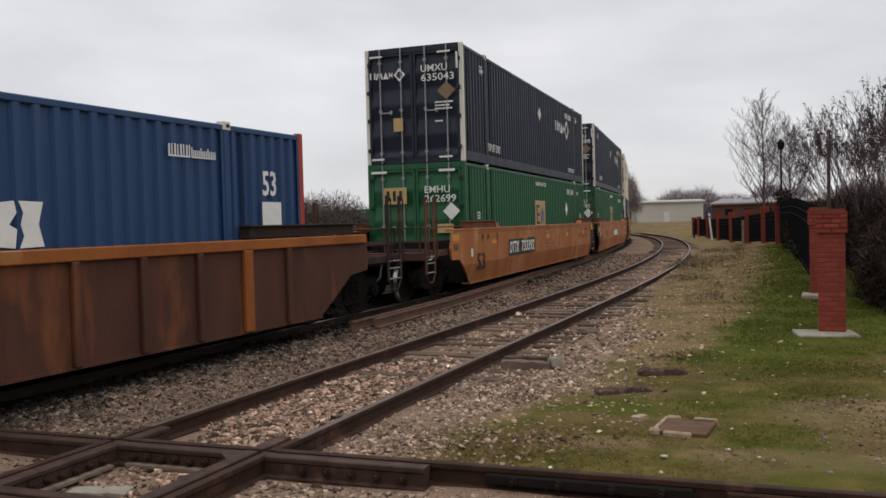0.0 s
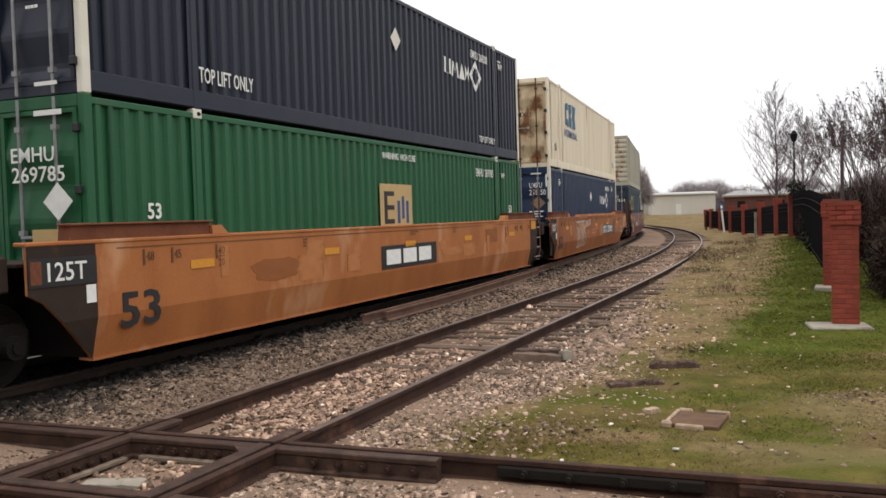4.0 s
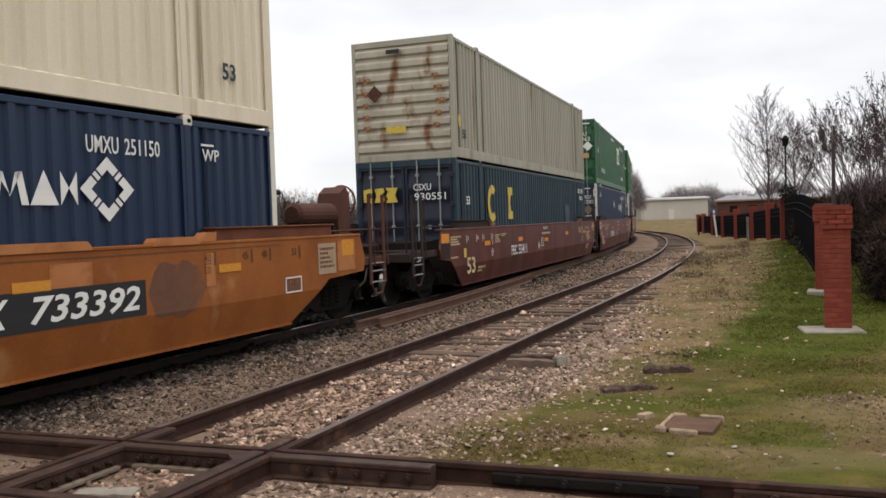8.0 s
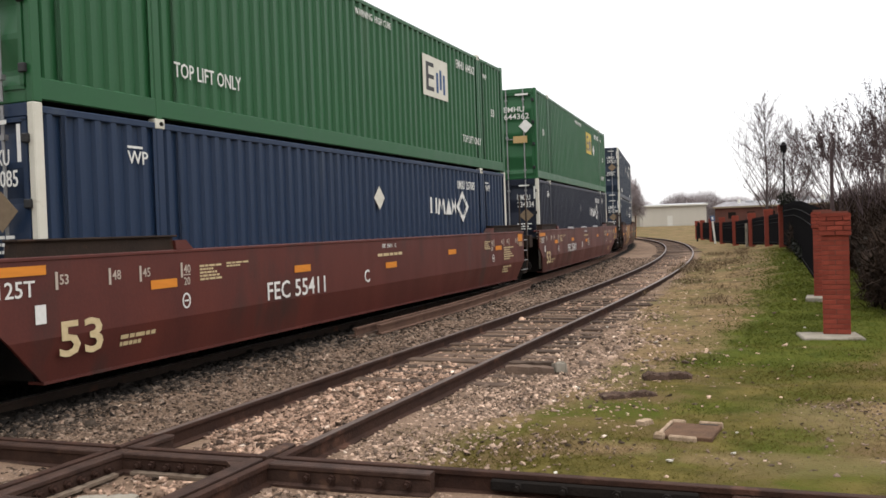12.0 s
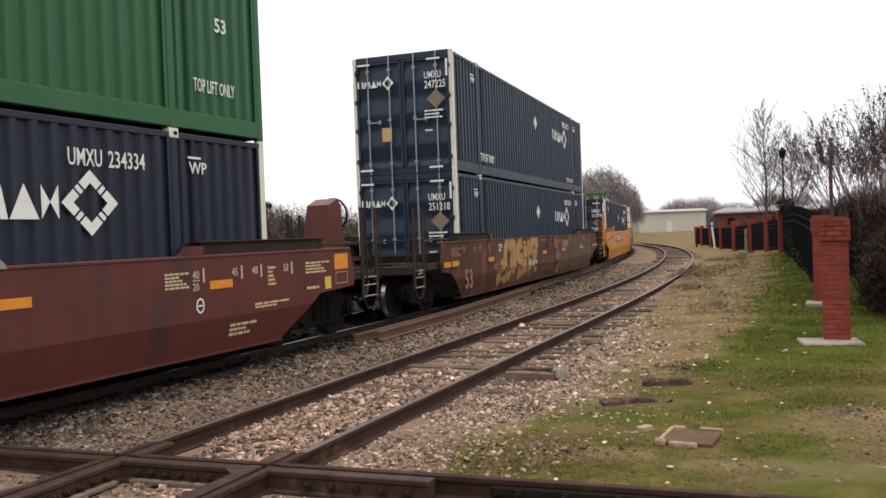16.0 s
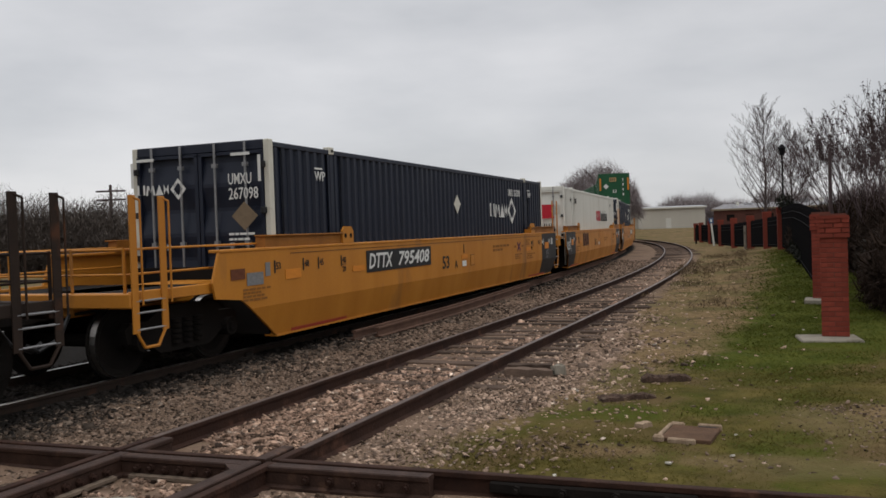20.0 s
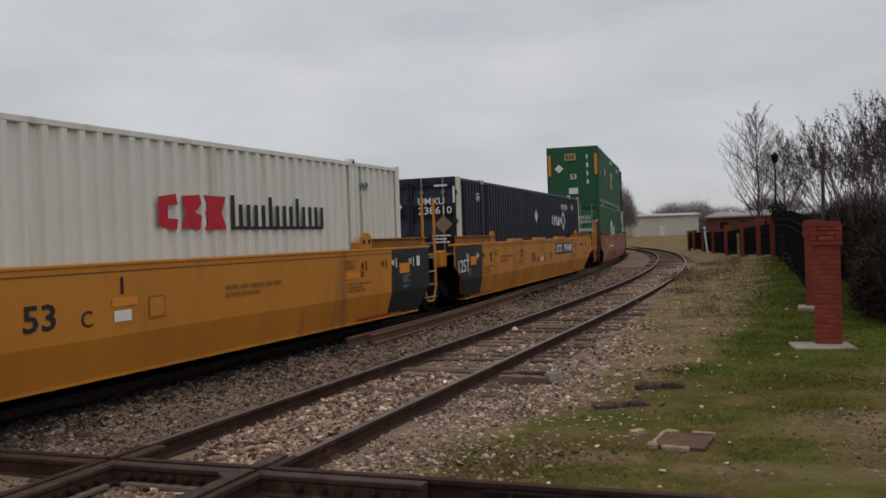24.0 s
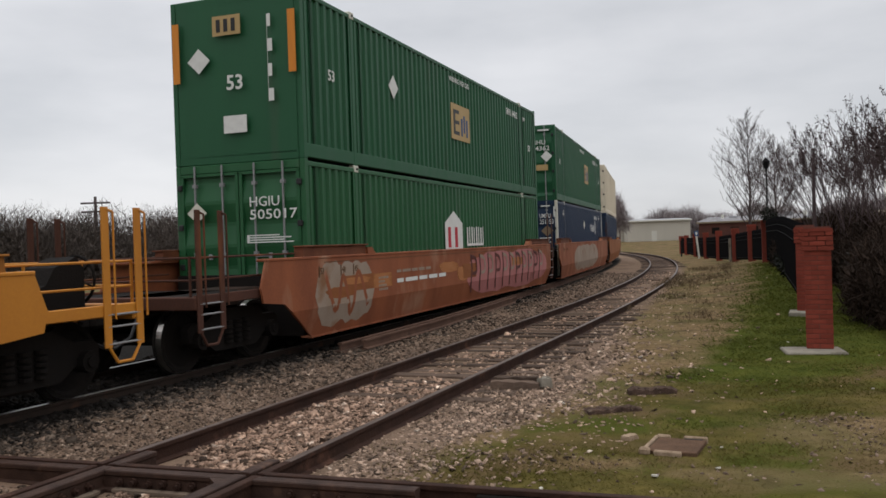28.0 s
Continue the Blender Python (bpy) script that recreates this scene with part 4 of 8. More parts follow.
def brand_green(c, number, patch_x=None, end_patch=True, placard_x=None, patch_z=1.15, back=None, end=True):
    if patch_x is not None:
        patch_marks(c, patch_x, patch_z, back=back)
    if placard_x is not None:
        mark(c, "diamond", "side", placard_x, 1.8, 0.5, 0.5, WHITE, 0.001)
    write(c, "EMHU", "side", 12.6, 2.35, 0.2, WHITE, 0.52 / 0.2 / WIDE["EMHU"])
    write(c, number, "side", 13.24, 2.35, 0.2, WHITE, 0.62 / 0.2 / WIDE[number])
    write(c, "WP", "side", 14.5, 2.36, 0.135)
    write(c, "53", "side", CL - 1.06, 1.44, 0.2)
    write(c, "53", "side", 0.96, 1.46, 0.2)
    write(c, "WARNING", "side", 7.45, 2.53, 0.13, WHITE, 0.72 / 0.13 / WIDE["WARNING"])
    write(c, "HIGH CUBE", "side", 8.27, 2.53, 0.13, WHITE, 0.72 / 0.13 / WIDE["HIGH CUBE"])
    if not end:
        return
    if number:
        write(c, "EMHU", "end", 1.57, 2.14, 0.17, WHITE, 1.05, 0.05)
        write(c, number, "end", 1.57, 1.91, 0.18, WHITE, 1.1, 0.05)
    if end_patch:
        mark(c, "square", "end", 0.47, 1.89, 0.62, 0.41, TAN, 0.05, "brand_patch")
        for k in range(3):
            mark(c, "square", "end", 0.55 + 0.17 * k, 1.96, 0.08, 0.26, BLACK, 0.056, "brand_bar")
    mark(c, "diamond", "end", 2.26, 1.68, 0.44, 0.43, WHITE, 0.05)
    mark(c, "square", "end", 1.85, 1.15, 0.45, 0.22, TAN, 0.05, "label_plate")
    for x in (0.15, 1.95):
        mark(c, "square", "end", x, 2.66, 0.42, 0.06, WHITE, 0.05, "reflector")


# ---- well cars ----
E0 = CL / 2          # end of the well


COUPLER_OUT = {"near": 1.62, "orange": 2.2, "maroon": 2.12, "yellow": 1.62}


def end_outline(kind, sg, out=1.72):
    """Corners of a side plate at one end, from the top down: (x, z), then where the fold and the lower edge begin."""
    if kind == "coupler":
        up, fold, low = [(E0 + out, TOP), (E0 + out + 0.16, 1.12), (E0 + out + 0.1, 0.9), (E0 + 1.12, 0.84)], E0 + 0.9, E0 + 0.12
    elif kind == "near":
        up, fold, low = [(E0 + 1.05, TOP), (E0 + 1.05, 1.02), (E0 + 0.85, 0.92)], E0 + 0.62, E0 + 0.12
    else:
        up, fold, low = [(E0 + 0.92, TOP), (E0 + 0.9, FOLD + 0.02)], E0 + 0.88, E0 + 0.5
    return [(sg * x, z) for x, z in up], sg * fold, sg * low


def well_car(label, paint, end_a, end_b, ribs=False, chord=None, black=False, grime=False, guides=()):
    """One unit; its near end is end_a, its far end end_b: "coupler", or "near" / "far" where it shares a bogie."""
    c = thing("well_car", label, "railway wagon", "well cars of the train")
    ua, fa, la = end_outline(end_a, -1, COUPLER_OUT["near"])
    ub, fb, lb = end_outline(end_b, 1, COUPLER_OUT["yellow" if paint is YELLOW else "orange" if paint is ORANGE else "maroon" if paint is MAROON else "near"])
    fold = FOLD
    # except on yellow cars, deck colour includes the shade between the cars
    deck = paint if paint is YELLOW else GRIME_SHADE
    climb = paint if paint is YELLOW else RUSTY if paint in (PEACH, ORANGE, FADED) else GRIME_SHADE
    for sg in (-1, 1):
        y = sg * BY
        yi = sg * (BY - (0.0 if ribs else TUCK))
        up = ua + [(fa, fold), (fb, fold)] + ub[::-1]
        part("side_plate", Shape().prism(up, y, y - sg * 0.035), paint, c)
        s2 = Shape()
        for k in (0, 0.035):
            s2.add([(fa, y - sg * k, fold), (fb, y - sg * k, fold), (lb, yi - sg * k, LOW), (la, yi - sg * k, LOW)], [(0, 1, 2, 3)])
        s2.add([(la, yi + sg * 0.02, LOW), (lb, yi + sg * 0.02, LOW), (lb, yi - sg * 0.2, LOW), (la, yi - sg * 0.2, LOW),
                (la, yi + sg * 0.02, LOW - 0.03), (lb, yi + sg * 0.02, LOW - 0.03), (lb, yi - sg * 0.2, LOW - 0.03), (la, yi - sg * 0.2, LOW - 0.03)],
               [(0, 1, 2, 3), (4, 7, 6, 5), (0, 4, 5, 1), (1, 5, 6, 2), (2, 6, 7, 3), (3, 7, 4, 0)])
        part("lower_side_plate", s2, paint, c)
        ca, cb = ua[0][0] - 0.01, ub[0][0] + 0.01
        if ribs:
            part("top_chord", Shape().box(ca, cb, *sorted((y + sg * 0.06, y - sg * 0.16)), TOP - 0.14, TOP + 0.01, 0.012), chord or paint, c)
        else:
            part("top_chord", Shape().box(ca, cb, *sorted((y + sg * 0.012, y - sg * 0.17)), TOP - 0.015, TOP + 0.03, 0.01), chord or paint, c)
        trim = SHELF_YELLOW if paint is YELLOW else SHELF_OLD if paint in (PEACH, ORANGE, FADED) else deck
        for x0, x1, hx, g in ((-E0 - 0.45, -E0 + 1.95, -E0 + 2.12, 1), (E0 - 1.75, E0 + (1.3 if end_b == "coupler" else 0.85), E0 - 1.92, -1)):
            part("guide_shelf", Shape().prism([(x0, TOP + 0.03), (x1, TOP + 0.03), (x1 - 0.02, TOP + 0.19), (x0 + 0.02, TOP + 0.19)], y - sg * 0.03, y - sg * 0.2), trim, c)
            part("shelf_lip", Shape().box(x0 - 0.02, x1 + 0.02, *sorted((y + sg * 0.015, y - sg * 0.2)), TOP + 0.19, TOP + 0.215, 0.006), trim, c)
            if paint is YELLOW:
                hook = Shape().prism([(hx - 0.2, TOP + 0.03), (hx + 0.2, TOP + 0.03), (hx + 0.2, TOP + 0.24), (hx + 0.12, TOP + 0.32), (hx - 0.12, TOP + 0.32), (hx - 0.2, TOP + 0.24)], y + sg * 0.01, y - sg * 0.03)
                hook.box(hx - 0.2, hx + 0.2, *sorted((y - sg * 0.03, y - sg * 0.2)), TOP + 0.03, TOP + 0.15)
                h = part("lift_lug", hook, paint, c)
                for k in (-0.1, 0.1):
                    part("lug_hole", Shape().rod((hx + k, y + sg * 0.013, TOP + 0.16), (hx + k, y + sg * 0.005, TOP + 0.16), 0.045, 10), IRON, h)
            elif not ribs:
                tip = [(hx - 0.17, TOP + 0.03), (hx + 0.17, TOP + 0.03), (hx + 0.17 * (g < 0) + 0.02, TOP + 0.15), (hx - 0.17 * (g > 0) - 0.02, TOP + 0.15)]
                part("lift_lug", Shape().prism(tip, y + sg * 0.01, y - sg * 0.15), OLDPATCH if paint in (PEACH, ORANGE) else paint, c)
        if ribs:
            for i in range(17):
                x = 15.29 - E0 - i * 1.04
                if x > -E0:
                    wd = 0.1 if i == 1 else 0.055
                    part("rib", Shape().box(x - wd, x + wd, *sorted((y + sg * 0.07, y)), LOW, TOP - 0.14, 0.012), chord if i == 1 and chord else paint, c)
        for gx_, ln in guides:
            x = gx_ - E0
            rise = 0.09 if ln < 0.5 else 0.1
            part("container_guide", Shape().prism([(x, TOP + 0.0), (x + ln, TOP + 0.0), (x + ln - 0.02, TOP + 0.05), (x + ln - 0.07, TOP + rise), (x + 0.07, TOP + rise), (x + 0.02, TOP + 0.05)], y + sg * 0.025, y - sg * 0.15), GALV if ln < 0.5 else paint if paint is YELLOW else OLDPATCH, c)
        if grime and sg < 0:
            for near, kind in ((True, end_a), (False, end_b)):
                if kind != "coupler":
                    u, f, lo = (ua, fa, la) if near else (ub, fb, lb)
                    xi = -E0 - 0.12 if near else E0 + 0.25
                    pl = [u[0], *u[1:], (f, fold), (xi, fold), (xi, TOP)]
                    part("grimy_end", Shape().prism(pl if near else pl[::-1], y - 0.003, y), GRIME_SHADE, c)
                    part("grimy_end", Shape().add([(f, y - 0.003, fold), (xi, y - 0.003, fold), (xi, yi - 0.003, LOW), (lo, yi - 0.003, LOW)], [(0, 1, 2, 3)]), GRIME_SHADE, c)
        if black and sg < 0:
            ends = ((True, -1), (False, 1)) if black == 2 else ((True, -1),) if black == 1 else ((False, 1),)
            for near, g in ends:
                u, f, lo = (ua, fa, la) if near else (ub, fb, lb)
                xi = -E0 + 1.08 if near else E0 - 0.92
                pl = [u[0], *u[1:], (f, fold), (xi, fold), (xi + 0.06, TOP)]
                part("black_end_panel", Shape().prism(pl if near else pl[::-1], y - 0.004, y), BLACK, c)
                part("black_end_panel", Shape().add([(f, y - 0.004, fold), (xi, y - 0.004, fold), (xi - 0.05 * g, yi - 0.004, LOW), (lo, yi - 0.004, LOW)], [(0, 1, 2, 3)]), BLACK, c)
    fl = Shape()
    for i in range(9):
        x = -7.6 + i * 1.9
        fl.box(x - 0.15, x + 0.15, -BY + 0.2, BY - 0.2, LOW - 0.02, FLOOR - 0.005)
    fl.box(-7.9, 7.9, -0.2, 0.2, LOW, FLOOR - 0.02).box(-7.9, 7.9, -BY + 0.25, -BY + 0.4, LOW - 0.02, FLOOR - 0.01).box(-7.9, 7.9, BY - 0.4, BY - 0.25, LOW - 0.02, FLOOR - 0.01)
    part("well_floor", fl, IRON, c)
    for sg, kind in ((-1, end_a), (1, end_b)):
        def span(a, b):
            return sorted((sg * (E0 + a), sg * (E0 + b)))
        part("end_bulkhead", Shape().box(*span(0.06, 0.12), -BY + 0.24, BY - 0.24, LOW, TOP - 0.25, 0.01), IRON, c)
        if kind == "coupler":
            part("end_platform", Shape().box(*span(0.12, 3.2), -0.45, 0.45, 0.80, 1.08, 0.03), deck, c)
            part("side_sill", Shape().box(*span(1.7, 3.25), -1.42, -1.36, 0.98, 1.12, 0.01), climb, c)
            part("side_sill", Shape().box(*span(1.7, 3.25), 1.36, 1.42, 0.98, 1.12, 0.01), climb, c)
            part("end_sill", Shape().box(*span(3.1, 3.28), -1.42, 1.42, 0.92, 1.1, 0.015), climb, c)
            part("walkway", Shape().box(*span(1.2, 3.1), -1.36, 1.36, 1.05, 1.08, 0.006), IRON, c)
            part("coupler", Shape().box(*span(3.2, 3.55), -0.09, 0.09, 0.76, 0.96, 0.02).box(*span(3.45, 3.78), -0.17, 0.15, 0.72, 1.0, 0.05), IRON, c)
            for yy in (-1.43, 1.43):
                g = Shape()
                for a in (2.68, 3.2):
                    g.box(*span(a - 0.055, a + 0.055), yy - 0.012, yy + 0.012, 0.62, 2.26, 0.004)
                (x0, x1), (x2, x3) = span(2.68, 3.2), span(2.82, 3.06)
                g.pipe([(x0, yy, 0.64), (x2, yy, 0.44), (x3, yy, 0.44), (x1, yy, 0.64)], 0.02)
                for x in (x0, x1):
                    g.pipe([(x + 0.1, yy - 0.03, 0.95), (x + 0.1, yy - 0.03, 2.2), (x, yy, 2.24)], 0.014)
                ladder = part("ladder", g, climb, c)
                for z in (0.66, 0.86, 1.0):
                    part("rung", Shape().rod((x0, yy, z), (x1, yy, z), 0.014), GALV, ladder)
            a, b = sg * (E0 + 0.3), sg * (E0 + 3.22)
            for z in (1.32, 1.62):
                part("hand_rail", Shape().pipe([(a, -1.3, z), (b, -1.3, z), (b, 1.3, z), (a, 1.3, z)], 0.016), climb, c)
            for yy in (-1.3, -0.5, 0.5, 1.3):
                part("rail_post", Shape().rod((b, yy, 1.0), (b, yy, 1.64), 0.02), climb, c)
            part("brake_pipe", Shape().pipe([(sg * (E0 + 1.0), -0.9, 0.98), (sg * (E0 + 2.6), -0.8, 0.9), (sg * (E0 + 3.2), -0.5, 0.85)], 0.02), IRON, c)
            part("air_hose", Shape().pipe([(sg * (E0 + 3.2), -0.42, 0.85), (sg * (E0 + 3.4), -0.45, 0.58), (sg * (E0 + 3.7), -0.42, 0.46), (sg * (E0 + 3.85), -0.4, 0.55)], 0.025), BLACK, c)
        else:
            part("end_platform", Shape().box(*span(0.12, 1.3 if kind == "far" else 1.7), -0.45, 0.45, 0.80, 1.1, 0.03), IRON, c)
            part("walkway", Shape().box(*span(0.12, 1.0), -1.3, 1.3, 1.3, 1.34, 0.006), deck, c)
            part("side_box", Shape().box(*span(0.7 if kind == "far" else 1.1, 1.0 if kind == "far" else 1.5), -1.3, -1.1, 1.05, 1.42, 0.02), paint if paint is YELLOW else GRIME_SHADE, c)
            if kind == "far":
                yy = -1.45
                g = Shape()
                for a in (0.74, 1.36):
                    g.box(*span(a - 0.05, a + 0.05), yy - 0.012, yy + 0.012, 0.66, 2.6, 0.004)
                g.pipe([(E0 + 0.74, yy, 0.68), (E0 + 0.9, yy, 0.36), (E0 + 1.2, yy, 0.36), (E0 + 1.36, yy, 0.68)], 0.022)
                ladder = part("ladder", g, climb, c)
                for z in (0.45, 0.72, 1.0, 1.3):
                    part("rung", Shape().rod((E0 + 0.74, yy, z), (E0 + 1.36, yy, z), 0.015), GALV, ladder)
                part("walk_bridge", Shape().box(E0 + 0.3, E0 + 2.4, -0.9, 0.9, 1.52, 1.56, 0.006), GALV, c)
    return c


def brake_wheel(c, paint, tank=False, low=0.0):
    """Hand brake on its housing, a pipe stand and, on old cars, an air reservoir on the far end platform."""
    x = E0 + 2.8
    if tank:
        stand = [(x - 0.4, 1.05), (x + 0.02, 1.05), (x + 0.02, 2.3), (x - 0.12, 2.42), (x - 0.32, 2.3), (x - 0.4, 2.0)]
    else:
        stand = [(x - 1.35, 1.05), (x + 0.02, 1.05), (x + 0.02, 2.3 - low), (x - 0.1, 2.44 - low), (x - 0.42, 2.32 - low), (x - 0.55, 1.75 - 0.5 * low), (x - 1.0, 1.6 - 0.5 * low)]
    part("brake_stand", Shape().prism(stand, -0.95, -0.5), paint, c)
    g = Shape()
    cx, cy, cz = x + 0.12, -0.72, 2.16 - low
    g.pipe([(cx, cy + 0.29 * math.cos(a), cz + 0.29 * math.sin(a)) for a in np.linspace(0, 2 * math.pi, 19)], 0.02)
    for a in (0.3, 1.35, 2.4, 3.45, 4.5, 5.55):
        g.rod((cx, cy, cz), (cx, cy + 0.29 * math.cos(a), cz + 0.29 * math.sin(a)), 0.012)
    g.rod((cx - 0.1, cy, cz), (cx + 0.03, cy, cz), 0.05, 10)
    part("brake_wheel", g, SHELF_OLD if tank else IRON, c)
    if tank:
        tk = Shape()
        for k, (r0, r1, a, b) in enumerate(((0.14, 0.2, 0, 0.06), (0.2, 0.2, 0.06, 1.3), (0.2, 0.14, 1.3, 1.36))):
            tk.rod((E0 + 1.2 + a, -0.75, 1.92), (E0 + 1.2 + b, -0.75, 1.92), r0, 18, r1)
        part("air_reservoir", tk, paint, c)
        part("reservoir_cradle", Shape().box(E0 + 1.4, E0 + 1.5, -0.95, -0.55, 1.05, 1.76).box(E0 + 2.2, E0 + 2.3, -0.95, -0.55, 1.05, 1.76), IRON, c)
    part("pipe_stand", Shape().rod((x - 0.75, 0.2, 1.0), (x - 0.75, 0.2, 2.42 - low), 0.06, 8).rod((x - 0.75, 0.2, 2.36 - low), (x - 0.55, 0.2, 2.36 - low), 0.05, 8), GRIME_SHADE, c)


# ---- bogies ----
WR = 0.46
sh = Shape()
for sg in (-1, 1):
    a = 0.755 * sg
    prof = [(0.0, a - sg * 0.05), (0.13, a - sg * 0.05), (0.15, a + sg * 0.0), (0.36, a - sg * 0.02), (0.40, a - sg * 0.07), (WR + 0.025, a - sg * 0.07), (WR + 0.025, a - sg * 0.045), (WR, a - sg * 0.04), (WR - 0.006, a + sg * 0.06), (0.40, a + sg * 0.06), (0.36, a + sg * 0.03), (0.14, a + sg * 0.06), (0.09, a + sg * 0.12), (0.0, a + sg * 0.12)]
    sh.lathe(prof, 28)
sh.rod((0, -0.78, 0), (0, 0.78, 0), 0.085, 10)
MESH["wheelset"] = sh.mesh("wheelset")
sh = Shape()
MESH["tread"] = Shape().lathe([(WR + 0.001, -0.035), (WR - 0.004, 0.055)], 28).mesh("wheel_tread")
sh = Shape()
poly = [(-1.12, 0.62), (-1.02, 0.70), (-0.72, 0.70), (-0.42, 0.86), (0.42, 0.86), (0.72, 0.70), (1.02, 0.70), (1.12, 0.62), (1.08, 0.44), (0.74, 0.42), (0.50, 0.26), (-0.50, 0.26), (-0.74, 0.42), (-1.08, 0.44)]
sh.prism(poly, -0.06, 0.06)
for x in (-0.89, 0.89):
    sh.rod((x, -0.15, WR), (x, 0.06, WR), 0.13, 12).rod((x, -0.18, WR), (x, -0.15, WR), 0.07, 8)
for x in (-0.22, 0.0, 0.22):
    for k in range(5):
        sh.rod((x, -0.08, 0.36 + k * 0.07), (x, -0.08, 0.40 + k * 0.07), 0.075, 10)
MESH["side_frame"] = sh.mesh("side_frame")
MESH["bolster"] = Shape().box(-0.22, 0.22, -1.0, 1.0, 0.55, 0.82, 0.04).rod((0, 0, 0.8), (0, 0, 0.95), 0.2, 12).mesh("bolster")


def bogie():
    b = thing("bogie", "dirt-caked cast-steel bogie with two wheelsets on the rails", "bogie", "bogies of the train")
    for y in (-1.02, 1.02):
        part("side_frame", MESH["side_frame"], IRON, b, m=pose(0, y, 0, 0, 0, 0 if y < 0 else 180))
    part("bolster", MESH["bolster"], IRON, b)
    ws = []
    for x in (-0.89, 0.89):
        w = part("wheelset", MESH["wheelset"], IRON, b, m=pose(x, 0, WR))
        for sg in (-1, 1):
            part("wheel_tread", MESH["tread"], STEEL, w, "bright worn wheel tread", pose(0, 0.755 * sg, 0, 0, 0, 0 if sg > 0 else 180))
        ws.append((x, w))
    return b, ws


RIDE = []      # things that follow the track: (object, place along the train, half the distance of its pivots, height)
WHEELS = []
HB = 9.85      # half a unit where it shares its bogie
HE = 9.86      # pivot of an outer end


def put_unit(near_end, car, boxes, half_a=HB, half_b=HB):
    s = near_end + CL / 2
    RIDE.append((car, s, 9.0, 0.0))
    for k, b in enumerate(boxes):
        RIDE.append((b, s, 9.0, FLOOR + k * CH))


def put_bogie(s):
    b, ws = bogie()
    RIDE.append((b, s, 0.9, 0.0))
    WHEELS.extend(ws)


OUT = BY - Y + 0.004


def number_at(c, owner, number, x, z, w, h, board=False):
    """The car's number, on a black board or straight on the paint."""
    if board:
        mark(c, "square", "side", x, z, w, h, BLACK, OUT, "number_board")
        x, z, w, h = x + 0.1, z + 0.16 * h, w - 0.2, 0.7 * h
    write(c, owner, "side", x, z, h, WHITE, w * 0.36 / h / WIDE[owner], OUT + 0.005)
    write(c, number, "side", x + w * 0.45, z, h, WHITE, w * 0.55 / h / WIDE[number], OUT + 0.005)


def length_marks(c, lm, near=(), far=(), z=1.2):
    """Upright bars with the box length beside them; the last one of a row shows two lengths."""
    for xs, g in ((near, 1), (far, -1)):
        for x, w in xs:
            mark(c, "square", "side", x if g > 0 else x + 0.2, z - 0.02, 0.035, 0.19, lm, OUT, "length_mark")
            write(c, w, "side", x + 0.06 if g > 0 else x, z + 0.03, 0.11, lm, 0.9, OUT)
            if w == "40":
                mark(c, "square", "side", x + 0.05 if g > 0 else x, z + 0.005, 0.14, 0.012, lm, OUT, "bar_mark")
                write(c, "20", "side", x + 0.06 if g > 0 else x, z - 0.12, 0.1, lm, 0.9, OUT)


def prints(c, mat, spots):
    """Blocks of small print: x, z, width, height, and how many lines."""
    for x, z, w, h, n in spots:
        for k in range(n):
            t = h / (n * 1.7)
            mark(c, "words_%d" % ((k + int(x * 7)) % 4), "side" if z > FOLD else "low", x, (z if z > FOLD else z - LOW) + h - t - k * h / n, w * (1 - 0.13 * ((k * 3) % 4)), t, mat, OUT if z > FOLD else 0.0, "small_print")


def flats(c, mat, spots, name, out=0.0):
    for x, z, w, h in spots:
        mark(c, "square", "side", x, z, w, h, mat, OUT + out, name)


def frame_of(c, mat, x, z, w, h, t=0.018, name="emblem_frame"):
    flats(c, mat, ((x, z, w, t), (x, z + h - t, w, t), (x, z, t, h), (x + w - t, z, t, h)), name)


OLDPATCH = material("sun_bleached_patch", (0.37, 0.15, 0.055), (0.31, 0.115, 0.037), 0.65, 0, 2, 40, 0, (0.24, 0.09, 0.025), 0.52)
DARKPATCH = material("scuffed_dark_patch", (0.23, 0.08, 0.024), (0.19, 0.064, 0.02), 0.65, 0, 2, 40, 0, (0.23, 0.08, 0.022), 0.55)
SMOKE = material("grey_brown_patch", (0.14, 0.065, 0.035), (0.10, 0.045, 0.028), 0.7, 0, 2.5, 40, 0, (0.22, 0.078, 0.022), 0.55)
SEAM = material("weld_seam", (0.12, 0.06, 0.025), (0.08, 0.04, 0.018), 0.7, 0, 9, 60, 0.2)


def wear(c, seed, tone=True):
    """A weld seam under the top edge and, on old paint, bleached or scuffed patches."""
    rd = random.Random(seed)
    o = BY - Y
    mark(c, "square", "side", 0.2, TOP - 0.085, 15.7, 0.012, SEAM, o - 0.0005, "weld_seam")
    for i in range(10 if tone else 0):
        x = rd.uniform(0.2, 15.0)
        mark(c, rd.choice(("square", "blob", "blob")), "side", x, rd.uniform(0.74, 1.05), rd.uniform(0.3, 1.3), rd.uniform(0.12, 0.4), OLDPATCH if rd.random() < 0.7 else DARKPATCH, o - 0.0015 + 0.0001 * i, "worn_patch")


def on_side(x, z, lift):
    """A point of the near car side, x from the near end of the well, on the upright or the tucked-in plate."""
    return (x - E0, (-BY if z >= FOLD else -BY + TUCK * (FOLD - z) / (FOLD - LOW)) - lift, z)


